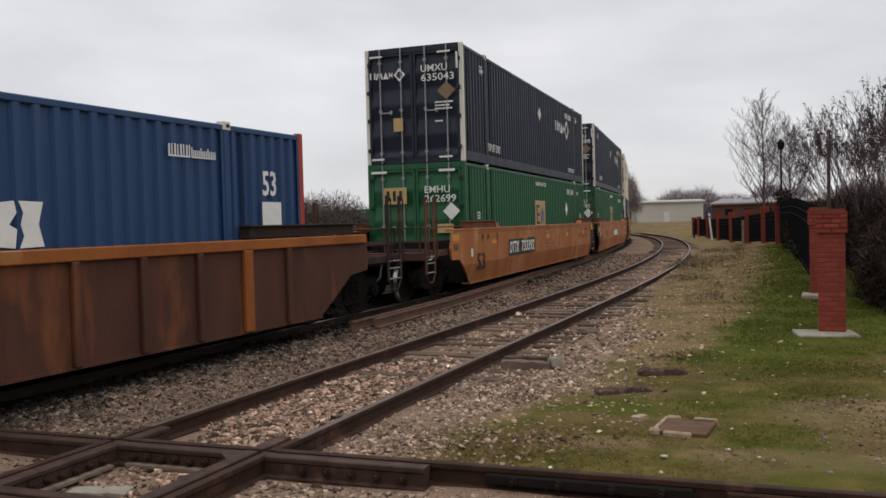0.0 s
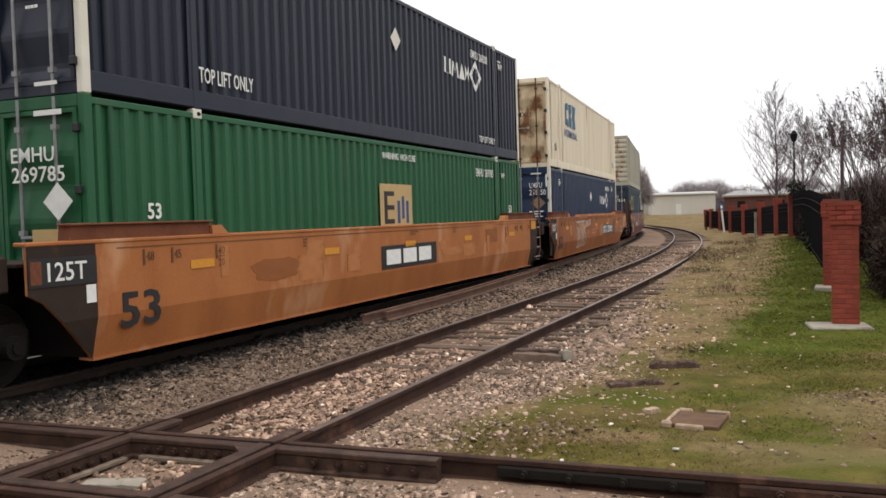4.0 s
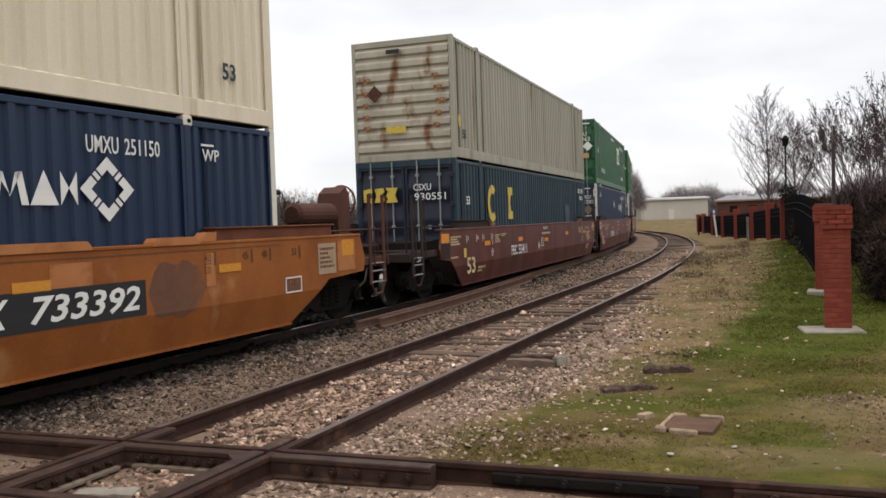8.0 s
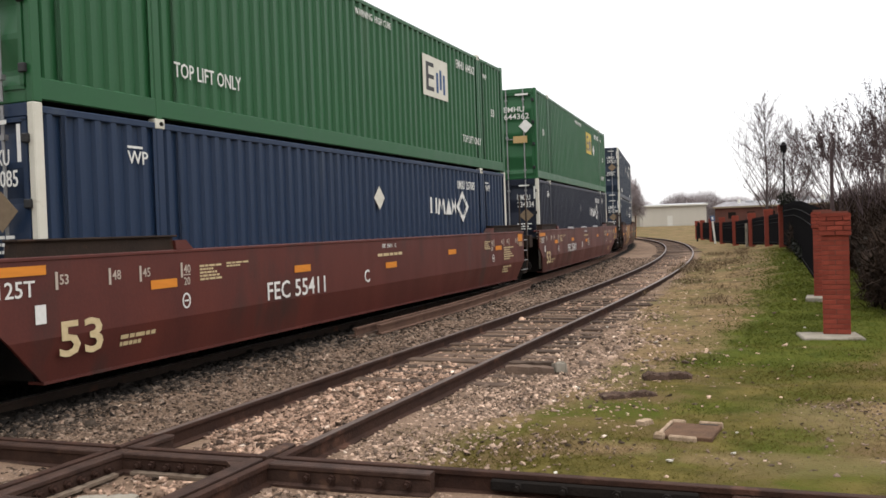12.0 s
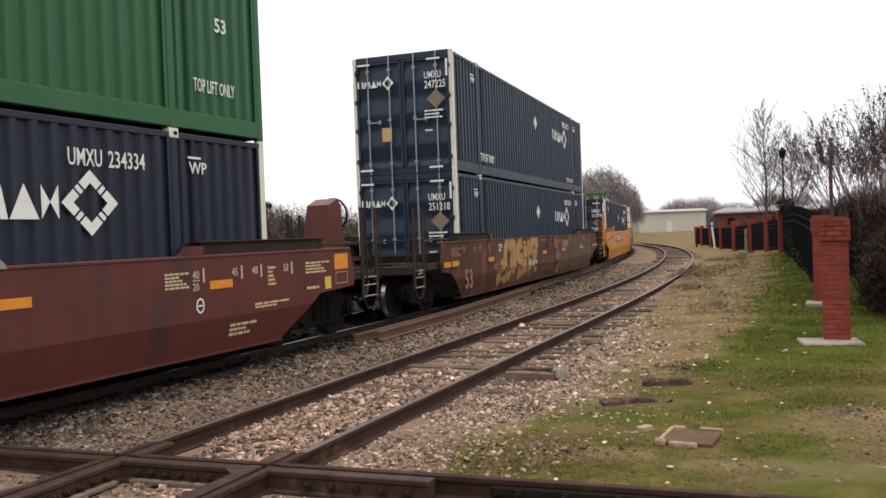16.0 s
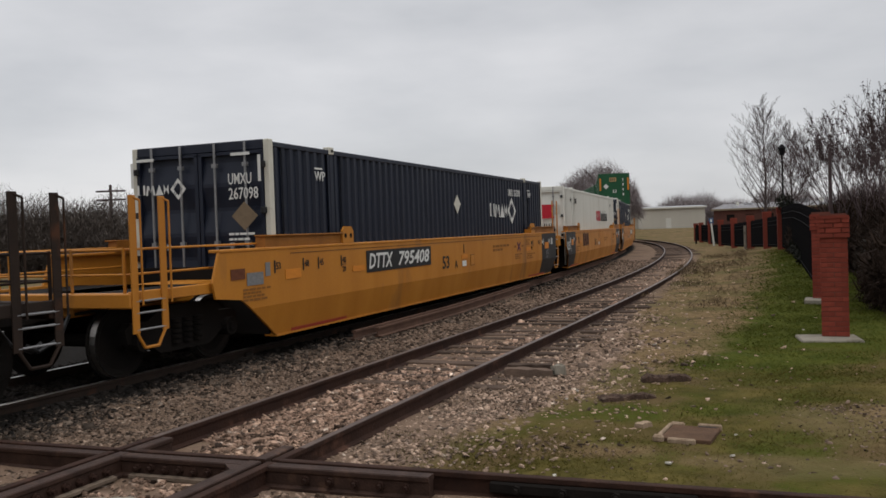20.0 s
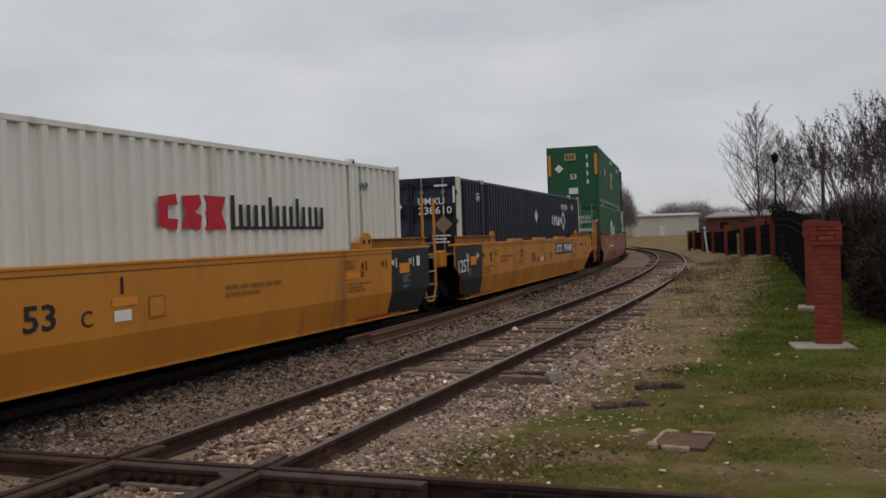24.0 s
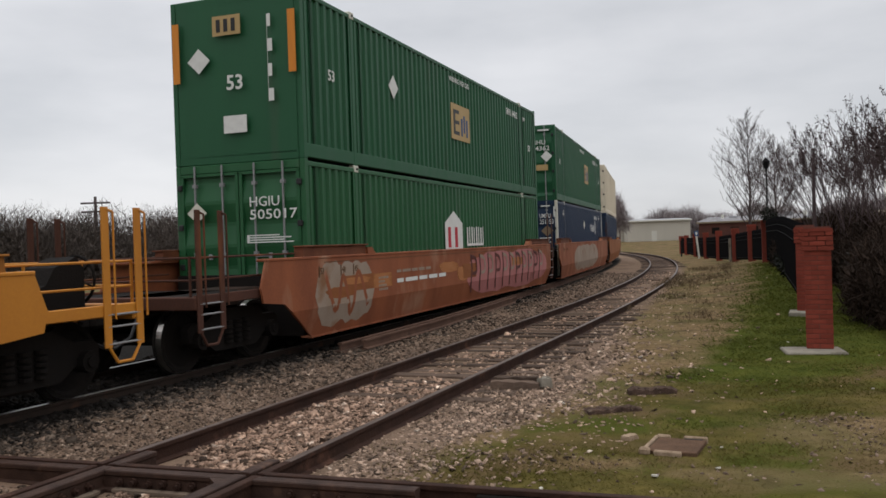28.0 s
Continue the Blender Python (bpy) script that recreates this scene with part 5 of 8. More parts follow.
def sprayed(c, pts, w, mat, lift, closed=False):
    """One painted stroke over the car side through the given points, rounded off between them."""
    p = [np.array(q, float) for q in pts]
    if closed:
        p = [p[-1]] + p + [p[0], p[1]]
    else:
        p = [2 * p[0] - p[1]] + p + [2 * p[-1] - p[-2]]
    line = []
    for a, b, d, e in zip(p, p[1:], p[2:], p[3:]):
        for t in np.linspace(0, 1, 7)[:-1]:
            line.append(0.5 * (2 * b + (d - a) * t + (2 * a - 5 * b + 4 * d - e) * t * t + (3 * b - a - 3 * d + e) * t ** 3))
    line.append(p[-2])
    z = zigzag([(float(q[0]), min(max(float(q[1]), LOW + 0.02), TOP - 0.02)) for q in line if True], w)
    return part("graffiti", Shape().add([on_side(x, min(max(v, LOW + 0.005), TOP - 0.005), lift) for x, v, _ in z.v], z.f), mat, c)


def blot(c, x0, x1, z0, z1, mat, lift, seed, rough=0.1, name="graffiti"):
    """A patch of paint with an uneven rim over both plates of the car side."""
    rd = random.Random(seed)
    n = max(10, int((x1 - x0) * 9))
    ph = [rd.uniform(0, 6) for _ in range(4)]
    vs, fs = [], []
    for i in range(n + 1):
        u = i / n
        x = x0 + (x1 - x0) * u
        k = (1 - abs(2 * u - 1) ** 5) ** 0.5
        wob = rough * (math.sin(9 * u + ph[0]) + 0.6 * math.sin(23 * u + ph[1])) * 0.5
        wub = rough * (math.sin(8 * u + ph[2]) + 0.6 * math.sin(27 * u + ph[3])) * 0.5
        mid = (z0 + z1) / 2
        lo, hi = mid - (mid - z0) * k * (1 - abs(wob)), mid + (z1 - mid) * k * (1 - abs(wub))
        f = min(max(FOLD, lo), hi)
        vs += [on_side(x, q, lift) for q in (lo, f, hi)]
        if i:
            b = 3 * i
            fs += [(b - 3, b, b + 1, b - 2), (b - 2, b + 1, b + 2, b - 1)]
    return part(name, Shape().add(vs, fs), mat, c)


# ---- brick posts and iron fence ----
BRICK_L, BRICK_H, JOINT = 0.19, 0.065, 0.011
brick_mesh = Shape().box(0, BRICK_L, 0, 0.1, 0, BRICK_H, 0.004).mesh("brick")
half_mesh = Shape().box(0, BRICK_L * 0.47, 0, 0.1, 0, BRICK_H, 0.004).mesh("brick")


def brick_post(x, y, z, height, turn, loose, label):
    """A square brick post of two bricks a side with a corbelled cap; loose: its bricks are objects of their own."""
    p = thing("brick_post", label, "brick post", "brick posts of the fence", m=pose(x, y, z, 0, 0, turn))
    w = 2 * BRICK_L + JOINT
    courses = int((height - 0.06) / (BRICK_H + JOINT))
    rnd = random.Random(int(x * 100))
    part("mortar_core", Shape().box(-w / 2 + 0.006, w / 2 - 0.006, -w / 2 + 0.006, w / 2 - 0.006, 0, height - 0.03), MORTAR, p)
    rest = Shape()
    for c in range(courses):
        out = 0.03 if c >= courses - 4 else 0.0
        for s in range(4):
            base = pose(0, 0, c * (BRICK_H + JOINT) + 0.01, 0, 0, 90 * s) @ pose(-w / 2 - out, -w / 2 - out, 0)
            k = (w + 2 * out) / w
            runs = [(0, brick_mesh, BRICK_L), (BRICK_L + JOINT, brick_mesh, BRICK_L)] if c % 2 == 0 else [(0, half_mesh, 0.47 * BRICK_L), (0.47 * BRICK_L + JOINT, brick_mesh, BRICK_L), (1.47 * BRICK_L + 2 * JOINT, half_mesh, 0.47 * BRICK_L)]
            for o, me, ln in runs:
                m = base @ pose(o * k, rnd.uniform(-0.003, 0.003), 0) @ Matrix.Diagonal((k, 1, 1, 1))
                if loose and s in (0, 3):
                    part("brick", me, BRICK, p, m=m)
                else:
                    rest.add([m @ Vector(v) for v in ((0, 0, 0), (ln, 0, 0), (ln, 0.1, 0), (0, 0.1, 0), (0, 0, BRICK_H), (ln, 0, BRICK_H), (ln, 0.1, BRICK_H), (0, 0.1, BRICK_H))],
                             [(0, 3, 2, 1), (4, 5, 6, 7), (0, 1, 5, 4), (1, 2, 6, 5), (2, 3, 7, 6), (3, 0, 4, 7)])
    tagged(part("brickwork", rest, BRICK, p), kind="stuff")
    top = courses * (BRICK_H + JOINT)
    part("cap", Shape().prism([(-w / 2 - 0.04, top), (w / 2 + 0.04, top), (w / 2 + 0.02, top + 0.05), (-w / 2 - 0.02, top + 0.05)], -w / 2 - 0.04, w / 2 + 0.04), BRICK, p)
    return p


def earth(x, y):
    return float(ground_z(x, y))


brick_post(6.06, 13.56, -0.13, 1.93, -24, True, "red brick post on a pale concrete slab in the grass")
part("concrete_slab", Shape().box(-0.44, 0.44, -0.36, 0.36, -0.1, 0.03, 0.02), CONCRETE, m=pose(5.86, 13.36, -0.16, 0, 0, -14))
tagged(bpy.data.objects["concrete_slab"], "pale concrete slab under the brick post", "slab")
brick_post(8.27, 19.1, -0.08, 1.95, -24, True, "second red brick post where the iron fence begins")
tagged(part("concrete_slab", Shape().box(-0.4, 0.4, -0.36, 0.36, -0.1, 0.03, 0.02), CONCRETE, m=pose(8.2, 18.85, -0.07, 0, 0, -24)), "pale concrete slab under the fence post", "slab")

FENCE_AT = [(8.27, 19.1), (10.9, 26.6), (13.4, 33.4), (15.9, 41.0), (16.8, 45.3), (17.8, 50.6), (19.4, 58.3), (20.9, 65.8), (22.4, 73.3), (23.9, 81.0), (25.0, 86.5)]
POST_TOP = [0, 0, 2.3, 2.18, 2.07, 1.97, 1.87, 1.78, 1.70, 1.65]
for i, (x, y) in enumerate(FENCE_AT[1:]):
    if i < 2:
        continue
    base = earth(x, y) - 0.1
    brick_post(x, y, base, POST_TOP[i] - base, -18, False, "red brick fence post on the grass bank")
picket = Shape().rod((0, 0, 0.08), (0, 0, 1.5), 0.012, 5).rod((0, 0, 1.5), (0, 0, 1.62), 0.017, 5, 0.001).mesh("picket")
for (x0, y0), (x1, y1) in zip(FENCE_AT, FENCE_AT[1:]):
    z0, z1 = earth(x0, y0) + 0.02, earth(x1, y1) + 0.02
    d = Vector((x1 - x0, y1 - y0, z1 - z0))
    f = thing("iron_fence", "black iron picket fence between brick posts", "fence", "fence panels", m=pose(x0, y0, z0))
    tall = 1.22 if y0 < 40 else 1.0
    for z in (0.2, 1.18 * tall, 1.38 * tall):
        part("fence_rail", Shape().rod((0, 0, z), (d.x, d.y, d.z + z), 0.02, 6), FENCE, f)
    n = int(d.length / (0.13 if y0 < 40 else 0.1))
    for k in range(1, n):
        part("picket", picket, FENCE, f, m=pose(d.x * k / n, d.y * k / n, d.z * k / n) @ Matrix.Diagonal((1.3, 1.3, tall, 1)))

# dark vine heaped on the tall post
rnd = random.Random(3)


def leaf_cloud(name, spots, mat, size, count, seed, squash=1.0):
    """Many small bent leaves scattered through a few blobs, as one mesh."""
    rs = np.random.RandomState(seed)
    vs, k = [], 0
    for (x, y, z), r in spots:
        n = int(count * r ** 2)
        p = rs.normal(size=(n, 3))
        p = p / np.linalg.norm(p, axis=1)[:, None] * (rs.uniform(0.25, 1.0, (n, 1)) ** 0.6) * r
        p[:, 2] *= squash
        c = p + (x, y, z)
        a, b = rs.normal(size=(n, 3)), rs.normal(size=(n, 3))
        a /= np.linalg.norm(a, axis=1)[:, None]
        b = np.cross(a, b)
        b /= np.linalg.norm(b, axis=1)[:, None]
        s = rs.uniform(0.6, 1.4, (n, 1)) * size
        vs.append(np.stack([c - a * s, c + b * s * 0.45, c + a * s, c - b * s * 0.45], 1).reshape(-1, 3))
    v = np.concatenate(vs)
    return part(name, big_mesh(name, v, np.arange(len(v)).reshape(-1, 4)), mat)


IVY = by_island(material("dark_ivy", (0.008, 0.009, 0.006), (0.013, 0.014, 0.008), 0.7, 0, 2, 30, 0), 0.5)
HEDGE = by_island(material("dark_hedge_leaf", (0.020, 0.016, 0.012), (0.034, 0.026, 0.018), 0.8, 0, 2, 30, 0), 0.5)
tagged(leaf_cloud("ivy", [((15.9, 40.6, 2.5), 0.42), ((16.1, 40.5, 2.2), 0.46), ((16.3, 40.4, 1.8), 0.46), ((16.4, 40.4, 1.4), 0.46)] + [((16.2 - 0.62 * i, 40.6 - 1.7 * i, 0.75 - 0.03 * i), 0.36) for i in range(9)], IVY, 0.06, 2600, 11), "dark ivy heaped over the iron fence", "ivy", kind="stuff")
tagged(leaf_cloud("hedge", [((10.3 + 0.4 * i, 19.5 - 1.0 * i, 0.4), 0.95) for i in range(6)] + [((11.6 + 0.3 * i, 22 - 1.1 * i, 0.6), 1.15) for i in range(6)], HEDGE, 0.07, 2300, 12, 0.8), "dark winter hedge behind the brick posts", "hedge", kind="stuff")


# ---- bare trees and shrubs ----
def limbs(base, height, spread, seed, stems=1, levels=4, r0=0.12, split=3, lean=0.15):
    """A branching skeleton: a list of (from, to, radius, end radius, level)."""
    rd = random.Random(seed)
    out = []

    def grow(p, d, ln, r, lv):
        q = p
        for k in range(3):
            d = (d + Vector((rd.uniform(-1, 1), rd.uniform(-1, 1), rd.uniform(-0.2, 0.5))) * 0.13).normalized()
            n = q + d * ln / 3
            out.append((q, n, r * (1 - 0.17 * k), r * (1 - 0.17 * (k + 1)), lv))
            if lv < levels and k > 0 or (lv == 0 and k == 0 and stems == 1 and False):
                for _ in range(split - 1):
                    a = rd.uniform(0, 2 * math.pi)
                    side = Vector((math.cos(a), math.sin(a), rd.uniform(0.1, 0.7)))
                    grow(n, (d * 0.75 + side * spread).normalized(), ln * rd.uniform(0.5, 0.68), r * 0.5, lv + 1)
            q = n
        if lv < levels:
            grow(q, d, ln * 0.55, r * 0.45, lv + 1)

    for k in range(stems):
        a = 2 * math.pi * k / stems + rd.uniform(0, 1)
        d = Vector((math.cos(a) * lean, math.sin(a) * lean, 1)).normalized()
        grow(Vector(base) + Vector((math.cos(a), math.sin(a), 0)) * 0.12 * (stems > 1), d, height * rd.uniform(0.42, 0.55), r0 * rd.uniform(0.8, 1.1), 0)
    return out


def tree(name, label, category, base, height, spread, seed, stems=1, levels=3, r0=0.12, split=3, seeds=0.0, lean=0.15, group=""):
    t = thing(name, label, category, group, m=pose(*base))
    br, stem, ends = Shape(), None, []
    last = None
    for p, q, a, b, lv in limbs((0, 0, 0), height, spread, seed, stems, levels, r0, split, lean):
        if lv == 0:
            if stem is None or (last is not None and (p - last).length > 0.01):
                if stem:
                    part("stem" if stems > 1 else "trunk", stem, TWIGGY, t)
                stem = Shape()
            stem.rod(p, q, max(a, 0.006), 6, max(b, 0.004))
            last = q
        else:
            br.rod(p, q, max(a, 0.006), 4 if lv < 2 else 3, max(b, 0.004))
        if lv >= levels - 1:
            ends.append(q)
    part("stem" if stems > 1 else "trunk", stem, TWIGGY, t)
    tagged(part("crown", br, TWIGGY, t), kind="stuff")
    if seeds:
        rs = np.random.RandomState(seed)
        top = max(e.z for e in ends)
        pts = np.array([e for e in ends if rs.rand() < seeds * (e.z / top) ** 2])
        n = len(pts) * 6
        c = np.repeat(pts, 6, 0) + rs.normal(0, 0.035, (n, 3))
        a, b = rs.normal(size=(n, 3)) * 0.016, rs.normal(size=(n, 3)) * 0.016
        v = np.stack([c - a, c + b, c + a, c - b], 1).reshape(-1, 3)
        tagged(part("seed_foliage", big_mesh("seed_foliage", v, np.arange(len(v)).reshape(-1, 4)), SEED, t), kind="stuff")
    return t


def leader_tree(label, base, height, seed, reach, r0):
    """A bare tree with one straight leader and fine branches that rise from it all the way up."""
    rd = random.Random(seed)
    t = thing("bare_tree", label, "tree", m=pose(*base))
    trunk, br = Shape(), Shape()
    pts = [Vector((0.04 * math.sin(k * 1.3 + seed), 0.04 * math.cos(k * 1.7), height * k / 9)) for k in range(10)]
    for k in range(9):
        trunk.rod(pts[k], pts[k + 1], r0 * (1 - k / 9.6), 7, r0 * (1 - (k + 1) / 9.6))
    part("trunk", trunk, BARK, t)

    def twig(p, d, ln, r, lv):
        q = p
        for k in range(4):
            d = (d + Vector((rd.uniform(-1, 1), rd.uniform(-1, 1), rd.uniform(0.0, 0.5))) * 0.14).normalized()
            n = q + d * ln / 4
            br.rod(q, n, max(r * (1 - 0.2 * k), 0.007), 4 if lv == 0 else 3, max(r * (0.8 - 0.2 * k), 0.006))
            q = n
            if lv < 2:
                for _ in range(2 if lv else rd.choice((1, 2))):
                    a = rd.uniform(0, 2 * math.pi)
                    twig(q, (d * 0.8 + Vector((math.cos(a), math.sin(a), rd.uniform(0.0, 0.6))) * 0.6).normalized(), ln * rd.uniform(0.28, 0.5), r * 0.5, lv + 1)

    for k in range(42):
        u = 0.2 + 0.78 * k / 41
        i = min(int(u * 9), 8)
        p = pts[i].lerp(pts[i + 1], u * 9 - i)
        a = k * 2.4 + rd.uniform(-0.5, 0.5)
        twig(p, Vector((math.cos(a), math.sin(a), rd.uniform(0.9, 2.0))).normalized(), reach * (1.3 - u) * min(1, 0.25 + 2.2 * u) * rd.uniform(0.7, 1.2), 0.032 * (1.25 - u), 0)
    tagged(part("crown", br, BARK, t), kind="stuff")


leader_tree("tall straight bare tree with fine branches behind the fence", (18.5, 50.0, 0.2), 7.6, 21, 2.9, 0.10)
leader_tree("slender bare tree with fine branches behind the fence", (21.2, 53.0, 0.2), 6.4, 22, 3.0, 0.08)
sb = thing("cut_trunk", "thick brown cut-off trunk standing among the shrubs", "tree trunk", m=pose(11.55, 26.0, -0.1))
part("trunk", Shape().rod((0, 0, 0), (0.02, 0, 3.4), 0.065, 10, 0.05).rod((0.02, 0, 3.4), (0.04, 0, 3.8), 0.05, 10, 0.065), TWIGGY, sb)
for i, (x, y, h) in enumerate(((15.8, 34.0, 5.3), (14.6, 30.5, 5.4), (15.0, 28.0, 5.6), (14.2, 25.6, 5.7), (14.4, 23.0, 5.9), (13.6, 21.6, 5.8), (13.4, 28.6, 4.6), (12.9, 27.4, 5.2), (12.9, 25.0, 5.3), (13.2, 23.6, 5.6), (12.0, 21.4, 5.2), (12.6, 20.4, 5.6))):
    tree("crape_myrtle", "bare multi-stemmed shrub with dark seed heads", "shrub", (x, y, earth(x, y) - 0.05), h * 0.86, 0.34, 40 + i, 6, 4, 0.028, 2, 0.16, 0.34, "shrubs behind the fence")


def brush(name, label, spots, seed, mat, count, length=0.9, category="bushes"):
    """Tangled bare brush: thin upright slivers filling rounded clumps, one mesh."""
    rs = np.random.RandomState(seed)
    vs = []
    for x, y, z, w, h in spots:
        n = int(count * w * h)
        a = rs.uniform(0, 2 * math.pi, n)
        r = np.sqrt(rs.uniform(0, 1, n)) * w / 2
        top = h * np.sqrt(np.clip(1 - (r / (w / 2)) ** 2 * 0.8, 0, 1)) * rs.uniform(0.82, 1.06, n)
        zz = rs.uniform(0, 1, n) ** 0.8 * top
        c = np.stack([x + r * np.cos(a), y + r * np.sin(a), z + zz], 1)
        d = np.stack([rs.normal(0, 0.8, n), rs.normal(0, 0.8, n), rs.normal(0.45, 0.7, n)], 1)
        d *= (length * rs.uniform(0.4, 1.2, n) / np.linalg.norm(d, axis=1))[:, None]
        wd = np.stack([rs.normal(0, 1, n), rs.normal(0, 1, n), np.zeros(n)], 1)
        wd *= (0.03 * rs.uniform(0.4, 1.4, n) * math.sqrt(length) / np.linalg.norm(wd, axis=1))[:, None]
        vs.append(np.stack([c - wd, c + wd, c + d], 1).reshape(-1, 3))
    v = np.concatenate(vs)
    return tagged(part(name, big_mesh(name, v, np.arange(len(v)).reshape(-1, 3)), mat), label, category, kind="stuff")


rnd = random.Random(9)
THICKET = by_island(material("brown_thicket", (0.10, 0.082, 0.07), (0.07, 0.058, 0.05), 0.95, 0, 0.3, 30, 0), 0.35)
spots = []
for i in range(60):
    k = i / 59
    x, y = -52 + 44 * k + rnd.uniform(-2, 2), 46 + 24 * k + rnd.uniform(-3, 3)
    spots.append((x, y, -0.3, rnd.uniform(4.5, 7), rnd.uniform(5.2, 7.0) * (1 - 0.28 * k)))
brush("thicket", "brown leafless thicket beyond the main track", spots, 31, THICKET, 330, 0.6)
spots = [(13.5 + rnd.uniform(-1, 1.5) + 0.35 * (i - 4), 17 + 1.9 * i, 0.0, rnd.uniform(3.2, 4.2), rnd.uniform(2.1, 2.7)) for i in range(10)]
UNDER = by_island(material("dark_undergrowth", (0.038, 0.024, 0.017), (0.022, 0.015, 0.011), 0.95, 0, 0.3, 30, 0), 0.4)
spots += [(6.9 + (y - 13.5) * 0.38 + rnd.uniform(0.9, 1.9), y, earth(9, y) - 0.1, rnd.uniform(1.6, 2.2), rnd.uniform(1.4, 2.3)) for y in np.arange(14.5, 33, 1.3)]
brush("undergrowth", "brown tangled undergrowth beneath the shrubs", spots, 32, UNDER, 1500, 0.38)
WEEDS = by_island(material("brown_weeds", (0.13, 0.09, 0.05), (0.07, 0.05, 0.03), 0.95, 0, 0.3, 30, 0), 0.4)
spots = []
for i in range(46):
    y = 17 + 30 * rnd.random() ** 0.8
    x = 5.9 + (y - 13.5) * 0.372 - rnd.uniform(1.6, 4.2)
    spots.append((x, y, earth(x, y) - 0.02, rnd.uniform(0.4, 1.3), rnd.uniform(0.12, 0.3)))
brush("weeds", "low brown weeds on the grassy bank", spots, 36, WEEDS, 900, 0.13, "weeds")
spots = [(x, y, 0.3, w, h) for x, y, w, h in ((58, 215, 12, 8), (66, 222, 13, 8.5), (76, 228, 12, 7), (84, 224, 10, 9.5), (93, 230, 14, 9), (103, 226, 12, 7.5), (50, 224, 11, 6.5), (115, 235, 18, 11), (130, 240, 18, 12), (148, 240, 20, 11), (165, 240, 22, 12))]
# twig colour paled so that it carries the haze of distance
FARWOOD = by_island(material("hazy_far_wood", (0.25, 0.21, 0.205), (0.17, 0.145, 0.145), 0.95, 0, 0.2, 30, 0), 0.35)
brush("far_wood", "hazy leafless wood on the skyline", spots, 33, FARWOOD, 120, 2.2, "woods")
spots = [(x, 265 + 6 * math.sin(i), 0, 30, 7.5 + 2 * math.sin(i * 1.7)) for i, x in enumerate(range(-260, 40, 16))]
brush("far_wood", "hazy low woods far beyond the train", spots, 34, FARWOOD, 36, 2.6, "woods")
t = thing("bare_tree", "broad bare tree at the end of the curve", "tree", m=pose(27, 150, 0.5))
tr = Shape()
for p, q, a, b, lv in limbs((0, 0, 0), 11.5, 0.85, 5, 1, 3, 0.3, 4):
    tr.rod(p, q, max(a, 0.03), 5 if lv == 0 else 3, max(b, 0.02))
part("trunk", tr, BARK, t)
crown = brush("crown", "", [(0, 0, 2.8, 13, 9.3), (-4.2, 0, 2.2, 8, 7.6), (3.6, 1, 2.0, 8, 6.6)], 35, FARWOOD, 150, 1.5, "")
crown.parent = t
del crown["kind"]

# ---- sheds, lamp post and markers ----
SHED = material("cream_metal_siding", (0.50, 0.47, 0.40), (0.44, 0.41, 0.35), 0.6, 0, 0.4, 20, 0.03, (0.33, 0.28, 0.2), 0.66, 5)
ROOF = material("grey_metal_roof", (0.33, 0.33, 0.34), (0.26, 0.26, 0.27), 0.5, 0.2, 0.4, 20, 0.03)
ROOF_DIM = material("weathered_roof", (0.26, 0.255, 0.26), (0.12, 0.115, 0.115), 0.8, 0, 1.2, 20, 0.1, (0.45, 0.44, 0.43), 0.58)
DULL_BRICK = material("dull_brick_wall", (0.115, 0.048, 0.036), (0.07, 0.036, 0.03), 0.9, 0, 0.6, 20, 0.1)
ROOF_TAN = material("tan_fascia", (0.24, 0.19, 0.13), (0.2, 0.16, 0.11), 0.8, 0, 0.6, 20, 0.05)


def shed(name, label, x0, y0, x1, y1, depth, height, wall, roof, rise=0.5, ribs=0, door=None):
    """A long low building whose front runs from (x0, y0) to (x1, y1)."""
    d = Vector((x1 - x0, y1 - y0, 0))
    ln = d.length
    s = thing(name, label, "building", m=pose(x0, y0, earth(x0, y0) - 0.1, 0, 0, math.degrees(math.atan2(d.y, d.x))))
    part("wall", Shape().box(0, ln, 0, depth, 0, height), wall, s)
    part("roof", Shape().prism([(-0.4, height), (depth / 2, height + rise), (depth + 0.4, height), (depth + 0.4, height + 0.15), (depth / 2, height + rise + 0.15), (-0.4, height + 0.18)], -0.4, ln + 0.4, "x"), roof, s)
    part("trim", Shape().box(-0.3, ln + 0.3, -0.52, -0.4, height - 0.05, height + 0.22), CREAM if wall is SHED else ROOF_TAN, s)
    for k in range(1, ribs):
        part("siding_rib", Shape().box(ln * k / ribs - 0.04, ln * k / ribs + 0.04, -0.03, 0, 0, height), wall, s)
    if door:
        part("door", Shape().box(door, door + 1.0, -0.04, 0, 0, 2.1), CREAM, s)
    return s


